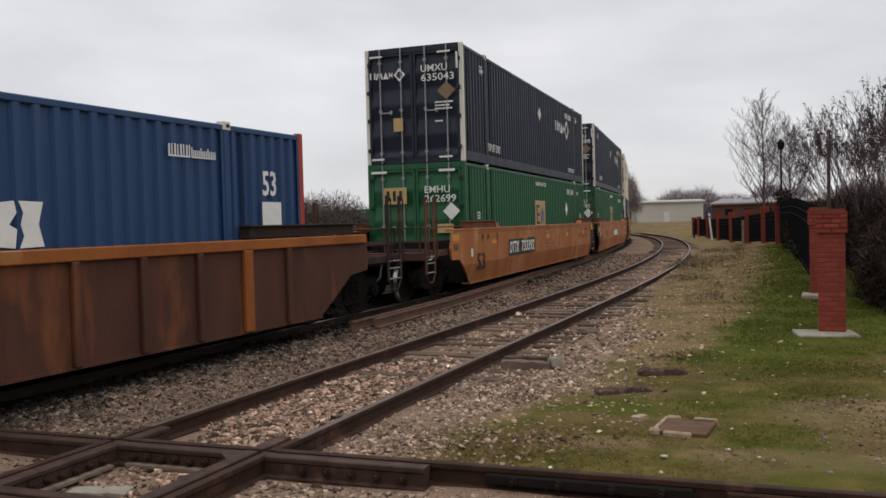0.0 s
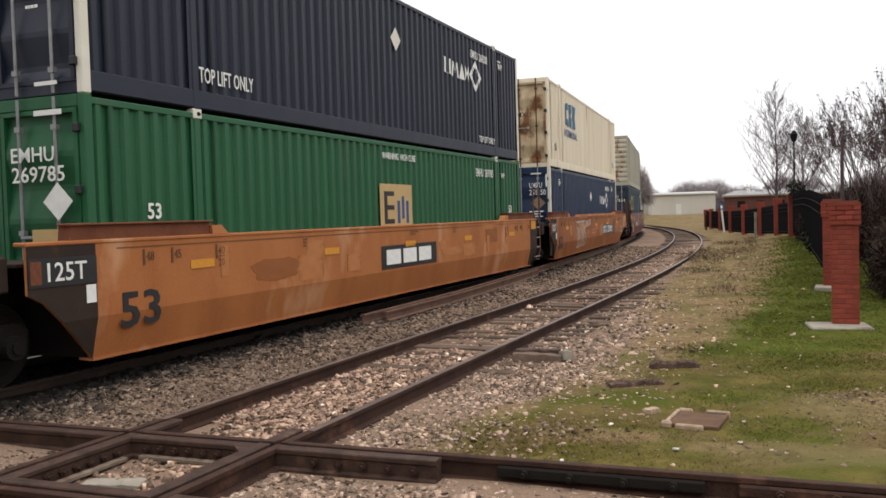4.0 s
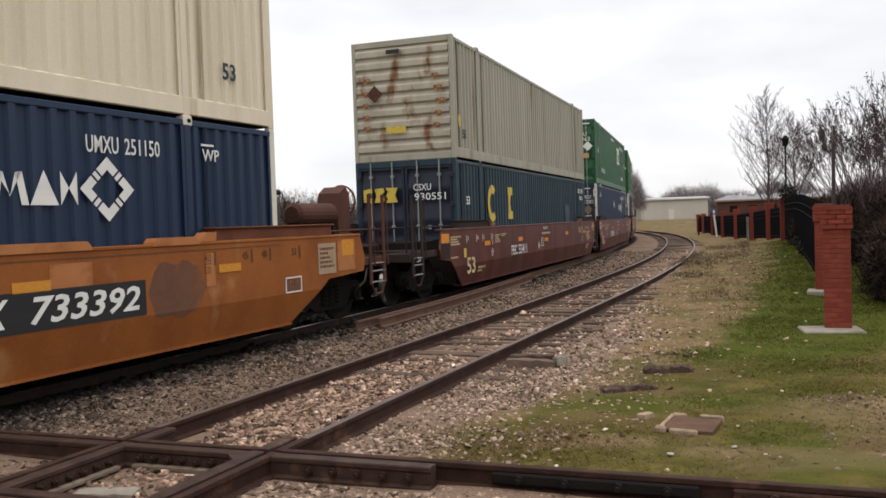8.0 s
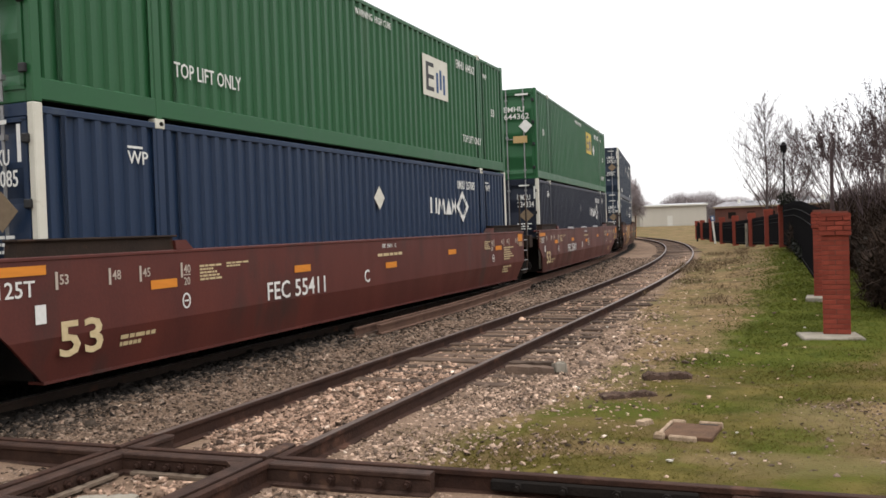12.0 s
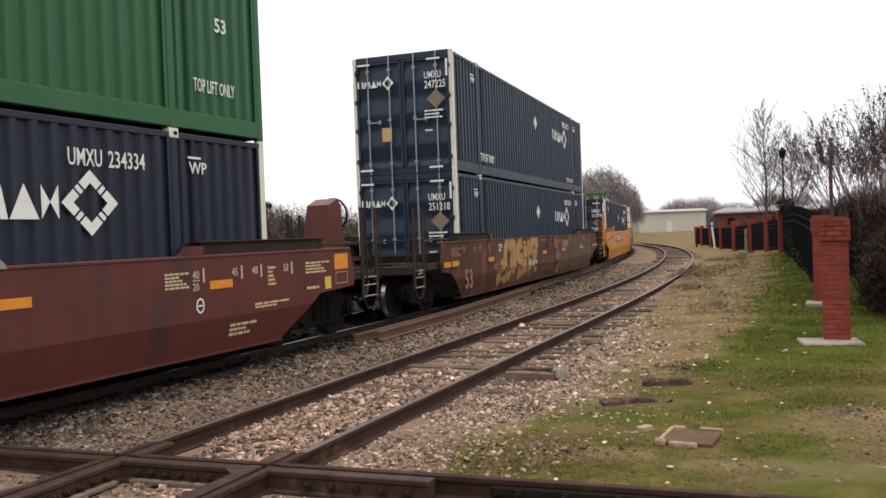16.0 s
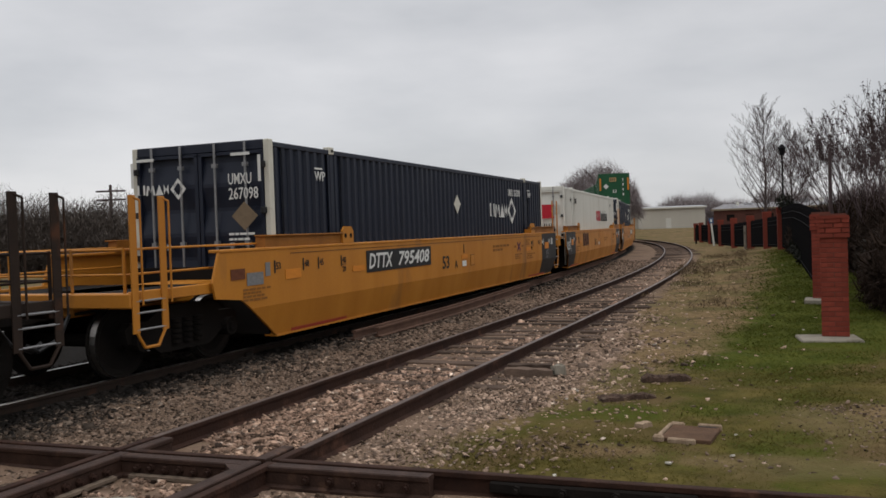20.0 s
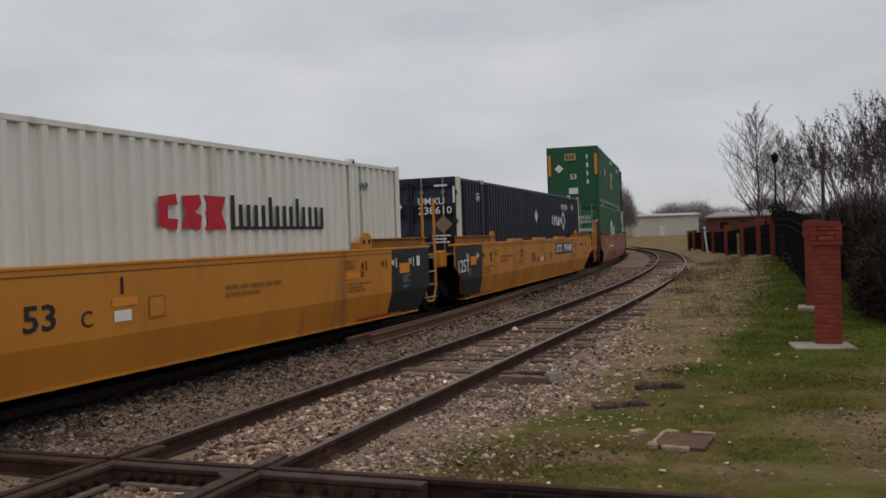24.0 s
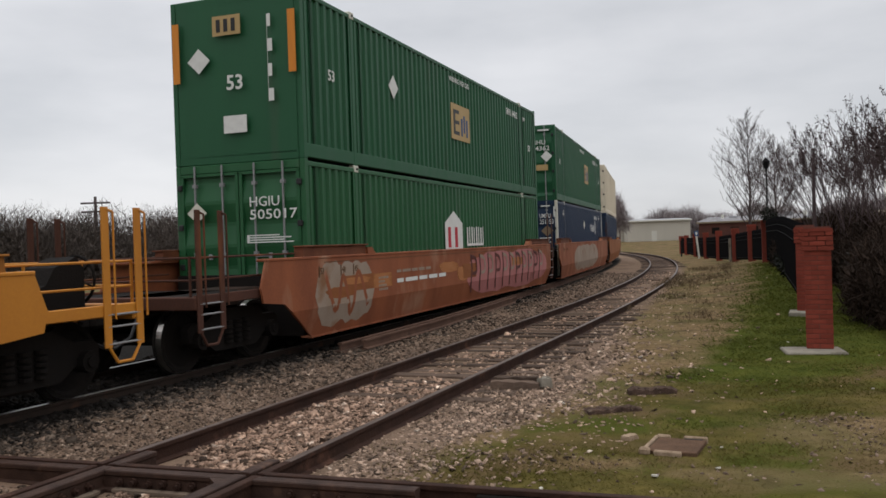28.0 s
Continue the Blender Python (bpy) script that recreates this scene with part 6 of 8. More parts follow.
shed("metal_shed", "long cream metal shed beyond the end of the siding", 38.6, 170, 50.4, 168, 14, 4.0, SHED, ROOF, 0.4, 12, 4.6)
shed("low_building", "long cream shed wall in shade", 32, 186, 41, 184, 10, 4.4, SHED, ROOF, 0.4, 8)
shed("low_building", "low dull brick building with a grey roof", 46.5, 150, 62, 140, 16, 3.0, DULL_BRICK, ROOF_DIM, 1.0)
shed("low_building", "long low building with a tan fascia behind the shrubs", 40, 80, 74, 66, 10, 3.0, DULL_BRICK, ROOF_TAN, 0.4)
rt = bpy.data.objects["low_building.001"]
rnd = random.Random(15)
for k in range(7):
    x, w, h = 2.0 + 2.3 * k + rnd.uniform(-0.6, 0.6), rnd.uniform(0.4, 1.3), rnd.uniform(0.35, 0.8)
    part("roof_vent", Shape().box(x, x + w, 5.0, 5.0 + w, 3.55, 3.8 + h, 0.03), (CREAM, ROOF, ROOF_DIM)[k % 3], rt)
for k in range(5):
    x = 2.2 + 3.2 * k
    part("window", Shape().box(x, x + 1.3, -0.02, 0.02, 1.1, 2.2, 0.01), IRON, rt)
lp = thing("lamp_post", "slim black lamp post with a lantern head", "lamp post", m=pose(16.9, 43.3, 0.2))
part("post", Shape().rod((0, 0, 0), (0, 0, 4.7), 0.06, 8, 0.04), FENCE, lp)
part("lantern", Shape().rod((0, 0, 4.7), (0, 0, 5.05), 0.11, 8, 0.2).rod((0, 0, 5.05), (0, 0, 5.25), 0.24, 8, 0.03), FENCE, lp)
for x, y, h, lean, mat, label in ((20.9, 67.5, 1.95, -6, CREAM, "leaning white marker post with a small sign"), (17.75, 51.4, 1.5, 0, CONCRETE, "short grey post by the fence"), (21.9, 75.8, 1.5, 0, IRON, "dark stub post at the end of the fence")):
    mp = thing("marker_post", label, "post", m=pose(x, y, earth(x, y) - 0.1, 0, lean))
    part("post", Shape().box(-0.06, 0.06, -0.06, 0.06, 0, h, 0.01), mat, mp)
    if mat is CREAM:
        sign = part("sign", Shape().box(-0.16, 0.16, -0.09, -0.06, h - 0.08, h + 0.32, 0.01), LETTER_BLUE, mp)
        part("sign_face", Shape().box(-0.07, 0.07, -0.096, -0.086, h + 0.02, h + 0.24, 0.004), CREAM, sign)

# a utility pole far behind the thicket
up = thing("utility_pole", "wooden utility pole with two crossarms above the thicket", "utility pole", m=pose(-23.0, 60, -0.3))
part("pole", Shape().rod((0, 0, 0), (0, 0, 6.0), 0.14, 8, 0.1), BARK, up)
for z in (4.9, 5.5):
    part("crossarm", Shape().box(-1.0, 1.0, -0.06, 0.06, z, z + 0.12), BARK, up)

# ---- things lying about ----
TIMBER = material("rotten_timber", (0.105, 0.066, 0.048), (0.03, 0.02, 0.016), 0.95, 0, 14, 60, 0.9, (0.20, 0.15, 0.11), 0.6)


def worn_block(name, label, l, w, h, mat, m, seed, category):
    rd = random.Random(seed)
    sh = Shape()
    n = 9
    prof = []
    for i in range(n):
        x = -l / 2 + l * i / (n - 1)
        k = 1 - 0.25 * (i in (0, n - 1)) * rd.random()
        prof.append([(x + rd.uniform(-0.012, 0.012), s * w / 2 * k * rd.uniform(0.9, 1.04), t * k * rd.uniform(0.84, 1.04)) for s, t in ((-1, 0), (1, 0), (0.9, h), (0.1, h * 1.05), (-0.9, h))])
    vs = [p for ring in prof for p in ring]
    fs = [(i * 5 + j, i * 5 + (j + 1) % 5, (i + 1) * 5 + (j + 1) % 5, (i + 1) * 5 + j) for i in range(n - 1) for j in range(5)] + [(4, 3, 2, 1, 0), tuple(range(n * 5 - 5, n * 5))]
    return tagged(part(name, sh.add(vs, fs), mat, m=m), label, category)


def split_log(label, l, w, h, m, seed):
    """Two rotten halves that have come apart, with splinters along the gap."""
    rd = random.Random(seed)
    t = thing("timber_log", label, "timber", m=m)
    for k, (x0, x1, y0, y1) in enumerate(((-0.5, 0.42, -0.5, -0.12), (-0.44, 0.5, -0.02, 0.42), (-0.5, -0.05, -0.16, 0.02))):
        sh, n = Shape(), 12
        rings = []
        for i in range(n):
            x = l * (x0 + (x1 - x0) * i / (n - 1)) + rd.uniform(-0.02, 0.02)
            top = h * (1 - 0.3 * k) * (0.55 if i in (0, n - 1) else 1) * rd.uniform(0.7, 1.08)
            a, b = w * (y0 + rd.uniform(-0.05, 0.05)), w * (y1 + rd.uniform(-0.05, 0.05))
            rings += [(x, a, -0.03), (x, b, -0.03), (x, b * 0.9 + a * 0.1, top * rd.uniform(0.75, 1.0)), (x, (a + b) / 2, top), (x, a * 0.9 + b * 0.1, top * rd.uniform(0.7, 1.0))]
        fs = [(i * 5 + j, i * 5 + (j + 1) % 5, (i + 1) * 5 + (j + 1) % 5, (i + 1) * 5 + j) for i in range(n - 1) for j in range(5)] + [(4, 3, 2, 1, 0), tuple(range(n * 5 - 5, n * 5))]
        part("log_half" if k < 2 else "splinter", sh.add(rings, fs), TIMBER, t)


split_log("short rotten timber split along its length in the grass", 0.6, 0.36, 0.10, pose(2.6, 10.38, -0.175, 0, 0, -3), 1)
split_log("split rotten timber half sunk in the turf", 0.66, 0.3, 0.075, pose(1.9, 9.36, -0.18, 0, 0, 8), 2)
worn_block("sleeper_stub", "broken end of a grey sleeper by the rail", 0.62, 0.2, 0.1, TIE, pose(1.0, 11.0, -0.17, 0, 3, -6), 3, "timber")
worn_block("sleeper_stub", "broken end of a grey sleeper by the rail", 0.58, 0.2, 0.09, TIE, pose(1.06, 11.45, -0.17, 0, 2, -2), 4, "timber")
worn_block("stone_block", "pale angular stone beside the sleeper ends", 0.16, 0.14, 0.13, CONCRETE, pose(1.38, 11.0, -0.17, 0, 0, 20), 5, "stone")
worn_block("timber_plank", "old plank lying beside the main track", 3.6, 0.24, 0.12, TIMBER, pose(-0.93, 16.4, -0.17, 0, 0, 66), 6, "timber")
pit = thing("valve_cover", "rusty sunken cover with a broken pale concrete rim", "cover", m=pose(2.1, 7.62, -0.165, 0, 0, -27) @ Matrix.Diagonal((0.85, 0.84, 1, 1)))
RUST_PLATE = material("rusty_plate", (0.13, 0.075, 0.045), (0.075, 0.045, 0.03), 0.9, 0, 6, 60, 0.6)
RIM = material("dirty_concrete_rim", (0.40, 0.30, 0.21), (0.2, 0.14, 0.09), 0.95, 0, 9, 60, 0.5)
part("cover_plate", Shape().box(-0.24, 0.26, -0.30, 0.3, -0.02, 0.025, 0.006), RUST_PLATE, pit)
part("rim", Shape().box(-0.29, -0.25, -0.32, 0.32, -0.02, 0.04, 0.012), RIM, pit)
part("rim", Shape().box(0.02, 0.27, 0.3, 0.335, -0.02, 0.05, 0.012), RIM, pit)
part("gap", Shape().box(0.03, 0.22, 0.272, 0.298, -0.02, 0.03, 0.004), BLACK, pit)
part("rim", Shape().box(-0.27, -0.12, 0.3, 0.36, -0.02, 0.045, 0.014), RIM, pit)
part("rim", Shape().box(-0.31, -0.2, -0.36, -0.28, -0.02, 0.05, 0.018), RIM, pit)
part("rim", Shape().box(-0.16, 0.12, -0.36, -0.31, -0.02, 0.035, 0.012), RIM, pit)
worn_block("stone_block", "tan stone by the rusty cover", 0.15, 0.1, 0.05, RIM, pose(1.78, 8.0, -0.17, 0, 0, 40), 8, "stone")


class Offset:
    """A line that runs beside MAIN at a side that changes along it."""

    def at(self, s, side=0.0):
        return MAIN.at(s, np.interp(s, [12.4, 17, 22, 27, 60], [-1.63, -1.58, -1.36, -1.12, -1.05]) + side)


spare = thing("spare_rail", "rusty spare rail lying beside the main track", "rail")
sp = part("rail", rail_shape(Offset(), 0, 12.4, 60, 0.5), SPARE, spare)
part("rail_head", rail_shape(Offset(), 0, 12.4, 60, 0.5, HEAD_TOP), SPARE, sp)
part("rail", rail_shape(Offset(), -0.2, 12.9, 24.0, 0.5), SPARE, spare)
spare.matrix_basis = pose(0, 0, 0.065)

# ---- joint bars of the crossing track ----
for s0, s1, mat in ((4.5, 5.9, IRON), (6.1, 7.6, RAIL_RUST)):
    x, y, h = CROSS.at((s0 + s1) / 2, FAR - 0.05)
    jb = part("joint_bar", Shape().box(-(s1 - s0) / 2, (s1 - s0) / 2, -0.02, 0.02, -0.125, -0.045, 0.012), mat, cross_track, m=pose(x, y, RAIL, 0, 0, math.degrees(h)))
    for k in (-0.5, -0.18, 0.18, 0.5):
        part("bolt", bolt, mat, jb, m=pose(k, -0.02, -0.085))
worn_block("concrete_chunk", "pale broken concrete lying inside the rail crossing", 0.42, 0.2, 0.05, CONCRETE, pose(-2.5, 6.15, -0.18, 0, 0, -5), 21, "concrete")
worn_block("timber_plank", "grey board lying inside the rail crossing", 0.7, 0.12, 0.05, TIE, pose(-1.75, 6.75, -0.16, 0, 0, -14), 22, "timber")

# ---- loose stone and grass ----
rs = np.random.RandomState(77)


def scatter(n, reach, thin=1.5):
    """Points over the wedge of ground before the eye, thinner with distance."""
    r = np.linspace(4.0, reach, 2000)
    c = np.cumsum(r * np.minimum(1, (9 / r) ** thin))
    dist = np.interp(rs.rand(n), c / c[-1], r)
    a = np.radians(rs.uniform(-31, 31, n))
    x, y = dist * np.sin(a), dist * np.cos(a)
    ds, _ = SIDING.near(x, y)
    dm, _ = MAIN.near(x, y)
    dx = (x - CROSS_A[0]) * -math.sin(CROSS_H) + (y - CROSS_A[1]) * math.cos(CROSS_H)
    return x, y, dist, ds, dm, dx


CUBE = np.array([(x, y, z) for x in (-1, 1) for y in (-1, 1) for z in (-1, 1)], float)
CUBE_F = np.array([(0, 1, 3, 2), (4, 6, 7, 5), (0, 4, 5, 1), (2, 3, 7, 6), (1, 5, 7, 3)])


def stones(name, label, x, y, dist, size, mat, lift=0.0):
    n = len(x)
    v = np.repeat(CUBE[None], n, 0) * rs.uniform(0.3, 1.0, (n, 8, 3))
    s = size * np.exp(rs.normal(0, 0.33, (n, 1, 1))) * np.clip(dist / 10, 1, 1.5)[:, None, None]
    v *= s * np.stack([rs.uniform(0.7, 1.3, n), rs.uniform(0.6, 1.1, n), rs.uniform(0.28, 0.6, n)], 1)[:, None, :]
    a = rs.uniform(0, 2 * math.pi, n)
    ca, sa = np.cos(a)[:, None], np.sin(a)[:, None]
    tilt = rs.uniform(-0.7, 0.7, n)[:, None]
    z = v[..., 2] + v[..., 0] * tilt
    px = v[..., 0] * ca - v[..., 1] * sa + x[:, None]
    py = v[..., 0] * sa + v[..., 1] * ca + y[:, None]
    dm, _ = MAIN.near(x, y)
    z = z + (ground_z(x, y) + 0.05 * smooth01((2.6 - np.abs(dm)) / 1.2) + lift)[:, None] + s[:, 0] * 0.12
    verts = np.stack([px, py, z], -1).reshape(-1, 3)
    faces = (CUBE_F[None] + (np.arange(n) * 8)[:, None, None]).reshape(-1, 4)
    return tagged(part(name, big_mesh(name, verts, faces), mat), label, "ballast", kind="stuff")


x, y, d, ds, dm, dx = scatter(250000, 46)
clear = (np.abs(np.abs(ds) - 0.755) > 0.06) & (np.abs(np.abs(dm) - 0.755) > 0.08) & (np.abs(dx - FAR) > 0.08) & (np.abs(dx - NEAR_R) > 0.08)
in_x = (dx < FAR) & (dx > NEAR_R)
along = (x - CROSS_A[0]) * math.cos(CROSS_H) + (y - CROSS_A[1]) * math.sin(CROSS_H)
clear &= ~((np.abs(dx - FAR + 0.14) < 0.13) & (np.abs(along) < 4.1)) & ~((np.abs(dx - NEAR_R - 0.14) < 0.13) & (np.abs(ds) < 3.5))
clear &= ~((np.abs(np.abs(ds) - 0.615) < 0.13) & (dx < 1.0))
r = rs.rand(len(x))
clumps = np.array([noise.noise((a * 1.1, b * 1.1, 8.0)) for a, b in zip(x, y)])
soft = dm + 0.3 * clumps + rs.normal(0, 0.2, len(x))
between = clear & (np.abs(ds) < 0.7) & (r < np.where(in_x, 0.3, np.where(y > 11.5, 0.13 + 0.3 * clumps, 1.0)))
dusty = clear & (ds > 0.82) & (soft < -1.8) & (r < 0.85 + 0.5 * clumps)
# two bands darkening towards the train, for grime, oil and its painted shade
grime_shaded = clear & (ds > 0.82) & (soft >= -2.0) & (soft < -1.35) & (r < 0.8 + 0.4 * clumps)
oil_shaded = clear & (soft >= -1.5) & (dm < 1.6) & (ds > 0.9) & (y < 30) & (r < 0.6)
shoulder = np.interp(y, [6, 9, 10.5, 13, 20, 46], [0.9, 1.0, 1.1, 0.6, 0.12, 0.04])
loose = clear & (ds < -0.82) & (r < shoulder * (0.85 + 0.9 * clumps) * np.exp(-np.maximum(-ds - 0.8 - np.interp(y, [7.5, 8.5, 10, 13], [0.5, 0.9, 1.1, 0.9]), 0) / 0.55) * np.where(dx < 0.1, 0.35, 0.8) + 0.0005)
grit = clear & (ds < -1.2) & (dx > 0.12) & ~loose & (r < 0.3 * worn_spots(x, y) * np.clip(12 / d, 0, 1) ** 2 * (1 + 1.5 * clumps))
loose |= clear & (ds < -0.75) & (dx < FAR - 0.1) & (r < 0.75 + 0.5 * clumps)
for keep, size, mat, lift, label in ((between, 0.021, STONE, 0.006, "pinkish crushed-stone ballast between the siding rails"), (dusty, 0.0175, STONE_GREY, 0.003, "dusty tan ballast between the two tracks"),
                                     (grime_shaded, 0.021, STONE_GRIME_SHADE, 0.002, "ballast along the main track, dulled by grime and painted-in shade"),
                                     (oil_shaded, 0.026, STONE_OIL_SHADE, 0.0, "ballast under the train, dark with oil and painted-in shade"), (loose, 0.018, STONE_PALE, 0.0, "loose pinkish stones along the edge of the siding"), (grit, 0.0125, STONE_GREY, -0.002, "fine dull grit on bare spots of the lawn")):
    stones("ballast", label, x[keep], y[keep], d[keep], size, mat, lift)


def blades(name, label, x, y, dist, tall, mat):
    n = len(x)
    a = rs.uniform(0, 2 * math.pi, n)
    w = 0.005 * np.clip(dist / 8, 1, 4)
    h = tall * rs.uniform(0.4, 1.3, n) * np.clip(dist / 14, 1, 1.5)
    bx, by = rs.normal(0, 1.7, n) * h, rs.normal(0, 1.7, n) * h
    z = ground_z(x, y) - 0.01
    v = np.stack([np.stack([x - w * np.cos(a), y - w * np.sin(a), z], 1), np.stack([x + w * np.cos(a), y + w * np.sin(a), z], 1), np.stack([x + bx, y + by, z + h], 1)], 1).reshape(-1, 3)
    return tagged(part(name, big_mesh(name, v, np.arange(3 * n).reshape(-1, 3)), mat), label, "grass", kind="stuff")


def patch(x, y, k):
    return np.array([noise.noise((a * k, b * k, 3.7)) for a, b in zip(x, y)])


x, y, d, ds, dm, dx = scatter(420000, 46, 1.3)
edge = np.interp(y, [7, 9.5, 12, 16, 25, 40], [0.9, 1.6, 2.4, 2.8, 3.0, 3.4])
ok = (dx > 0.12) & (ds < -0.85) & (rs.rand(len(x)) < np.clip((-ds - edge) / 1.2, 0.03, 1))
x, y, d = x[ok], y[ok], d[ok]
p = patch(x, y, 0.6) + 0.5 * patch(x, y, 1.9)
fine = rs.normal(0, 0.16, len(x))
lush = lush_spots(x, y) + 0.35 * patch(x, y, 1.2) + fine > 0.55
green = ~lush & (p + 0.2 - 0.95 * worn_spots(x, y) > fine)
blades("grass", "short patchy green winter grass", x[green], y[green], d[green], 0.032, GRASS)
blades("grass", "deep green grass along the fence and round the brick post", x[lush], y[lush], d[lush], 0.036, LUSH)
dry = ~green & ~lush & (rs.rand(len(x)) < 0.55)
blades("dry_grass", "dry straw-coloured grass among the stones", x[dry], y[dry], d[dry], 0.026, STRAW)
tufts = (rs.rand(len(x)) < 0.05) & (patch(x, y, 2.5) > 0.15)
blades("grass_tuft", "longer green tufts in the short grass", x[tufts], y[tufts], d[tufts], 0.06, GRASS)

x, y, d, ds, dm, dx = scatter(60000, 14)
verge = (dx > 0.15) & (ds < -0.86) & (rs.rand(len(x)) < 0.8 * dab(x, y, -0.2, 7.8, 1.1, 0.8, -16) * np.clip(0.35 + 2.0 * patch(x, y, 2.2), 0, 1))
blades("grass_tuft", "thin grass growing through the stones by the crossing", x[verge], y[verge], d[verge], 0.05, GRASS)


# ---- pale litter in the grass ----
rnd = random.Random(44)
scrap = [Shape().prism([(math.cos(a) * (0.7 + 0.3 * math.sin(3 * a + k)) * 0.05, math.sin(a) * 0.035) for a in np.linspace(0, 2 * math.pi, 8)[:-1]], 0.0, 0.012, "z").mesh("litter") for k in range(3)]
PAPER = material("pale_litter", (0.55, 0.52, 0.46), (0.4, 0.37, 0.3), 0.8, 0, 20, 60, 0.1)
for i in range(16):
    a, r = math.radians(rnd.uniform(4, 27)), rnd.uniform(6.4, 20)
    x, y = r * math.sin(a), r * math.cos(a)
    if float(SIDING.near(np.array([x]), np.array([y]))[0][0]) < -1.2:
        k = rnd.uniform(0.35, 1.0)
        tagged(part("litter", scrap[i % 3], PAPER, m=pose(x, y, earth(x, y) + 0.012, rnd.uniform(-15, 15), rnd.uniform(-15, 15), rnd.uniform(0, 360)) @ Matrix.Diagonal((k, k, 1, 1))), "small pale scrap lying in the grass", "litter", "scraps in the grass")


# ---- make up the train, from the unit that has nearly passed to the last ----
def dark(label, number, paint=None, lift=False, wide=False, placard=None):
    c = container(label, paint or DARK, "doors", POST, POST)
    brand_dark(c, number, wide, lift, placard)
    return c


CSTEAL = material("teal_lettering", (0.008, 0.075, 0.135), (0.012, 0.10, 0.17), 0.6, 0, 2, 60, 0)
RUSTSTAIN = material("rust_stain", (0.20, 0.085, 0.03), (0.11, 0.045, 0.02), 0.8, 0, 4, 40, 0.1, (0.36, 0.24, 0.13), 0.5)
GALV_PAINT = material("grey_primer_patch", (0.34, 0.25, 0.17), (0.28, 0.19, 0.11), 0.7, 0, 3, 40, 0)
BEIGE_RUST = material("rust_eaten_beige_paint", (0.47, 0.385, 0.25), (0.27, 0.18, 0.10), 0.7, 0, 3.2, 40, 0.1, (0.15, 0.068, 0.027), 0.49, 1.6)
SMUDGE = material("faint_grey_print", (0.30, 0.25, 0.19), (0.36, 0.3, 0.22), 0.7, 0, 4, 40, 0)
# the blue box that leaves first
car = well_car("old rusted brown well car with ribbed sides", RUSTY, "near", "coupler", ribs=True, chord=ORANGE)
box = container("blue corrugated container with white lettering and a red end post", BLUE, "doors", None, RED)
write(box, "53", "side", 15.0, 1.87, 0.38, WHITE, 0.75)
mark(box, "bars", "side", 12.95, 2.35, 0.42, 0.17, WHITE)
mark(box, "letters", "side", 13.4, 2.35, 0.5, 0.14, WHITE)
mark(box, "square", "side", 14.97, 1.42, 0.5, 0.36, WHITE, 0, "pale_panel")
for x in (7.2, 8.55, 9.9):
    mark(box, "bold", "side", x + 0.1, 1.24, 0.95, 0.5, WHITE)
put_unit(-4.545, car, [box])
put_bogie(-4.545 + CL / 2 + HE)

def tag_lines(c):
    """Thin white bubble-letter outlines on the side plate."""
    for pts in ([(3.62, 1.36), (3.9, 1.33), (4.12, 1.36), (4.05, 1.1), (4.0, 0.75), (4.12, 0.5), (3.9, 0.42), (3.72, 0.55), (3.74, 0.9), (3.8, 1.1), (3.62, 1.15)],
                [(4.1, 1.33), (4.35, 1.36), (4.55, 1.25), (4.4, 1.1), (4.58, 0.95), (4.55, 0.6), (4.35, 0.44), (4.15, 0.55), (4.14, 0.9)],
                [(4.55, 1.3), (4.8, 1.36), (4.98, 1.2), (4.86, 1.0), (5.0, 0.8), (4.95, 0.52), (4.75, 0.45), (4.6, 0.6), (4.66, 0.9)],
                [(5.0, 1.34), (5.3, 1.38), (5.48, 1.2), (5.36, 0.98), (5.56, 0.86), (5.58, 0.6), (5.36, 0.45), (5.12, 0.5), (5.04, 0.8), (5.1, 1.1)]):
        sprayed(c, pts, 0.016, WHITE, 0.006, True)
    for x in (3.86, 4.32, 4.78, 5.26):
        sprayed(c, [(x - 0.04, 0.72), (x + 0.03, 0.84), (x - 0.03, 0.98), (x + 0.05, 1.12)], 0.013, WHITE, 0.008)
    for k, pts in enumerate((((0.02, 0), (-0.03, 0.12), (0.04, 0.22), (0.1, 0.12), (0.05, -0.01)), ((0.16, 0.02), (0.17, 0.24), (0.25, 0.2), (0.19, 0.13), (0.27, 0.07), (0.17, 0.01)),
                             ((0.31, 0.0), (0.37, 0.25), (0.44, 0.03), (0.4, 0.1), (0.34, 0.1)), ((0.5, 0.24), (0.49, 0.03), (0.5, 0.13), (0.59, 0.15), (0.6, 0.26), (0.59, 0.04)),
                             ((0.7, 0.06), (0.67, 0.16), (0.73, 0.27), (0.79, 0.16), (0.73, 0.05)), ((0.83, 0.28), (0.93, 0.27), (0.88, 0.28), (0.88, 0.06)), ((0.97, 0.06), (0.98, 0.27), (1.06, 0.09), (1.08, 0.3), (1.16, 0.1)))):
        sprayed(c, [(5.62 + x, 1.13 + z) for x, z in pts], 0.011, WHITE, 0.006 + 0.0004 * k)


AMBER = material("worn_yellow_reflector", (0.55, 0.24, 0.022), (0.42, 0.17, 0.02), 0.55, 0, 6, 60, 0)


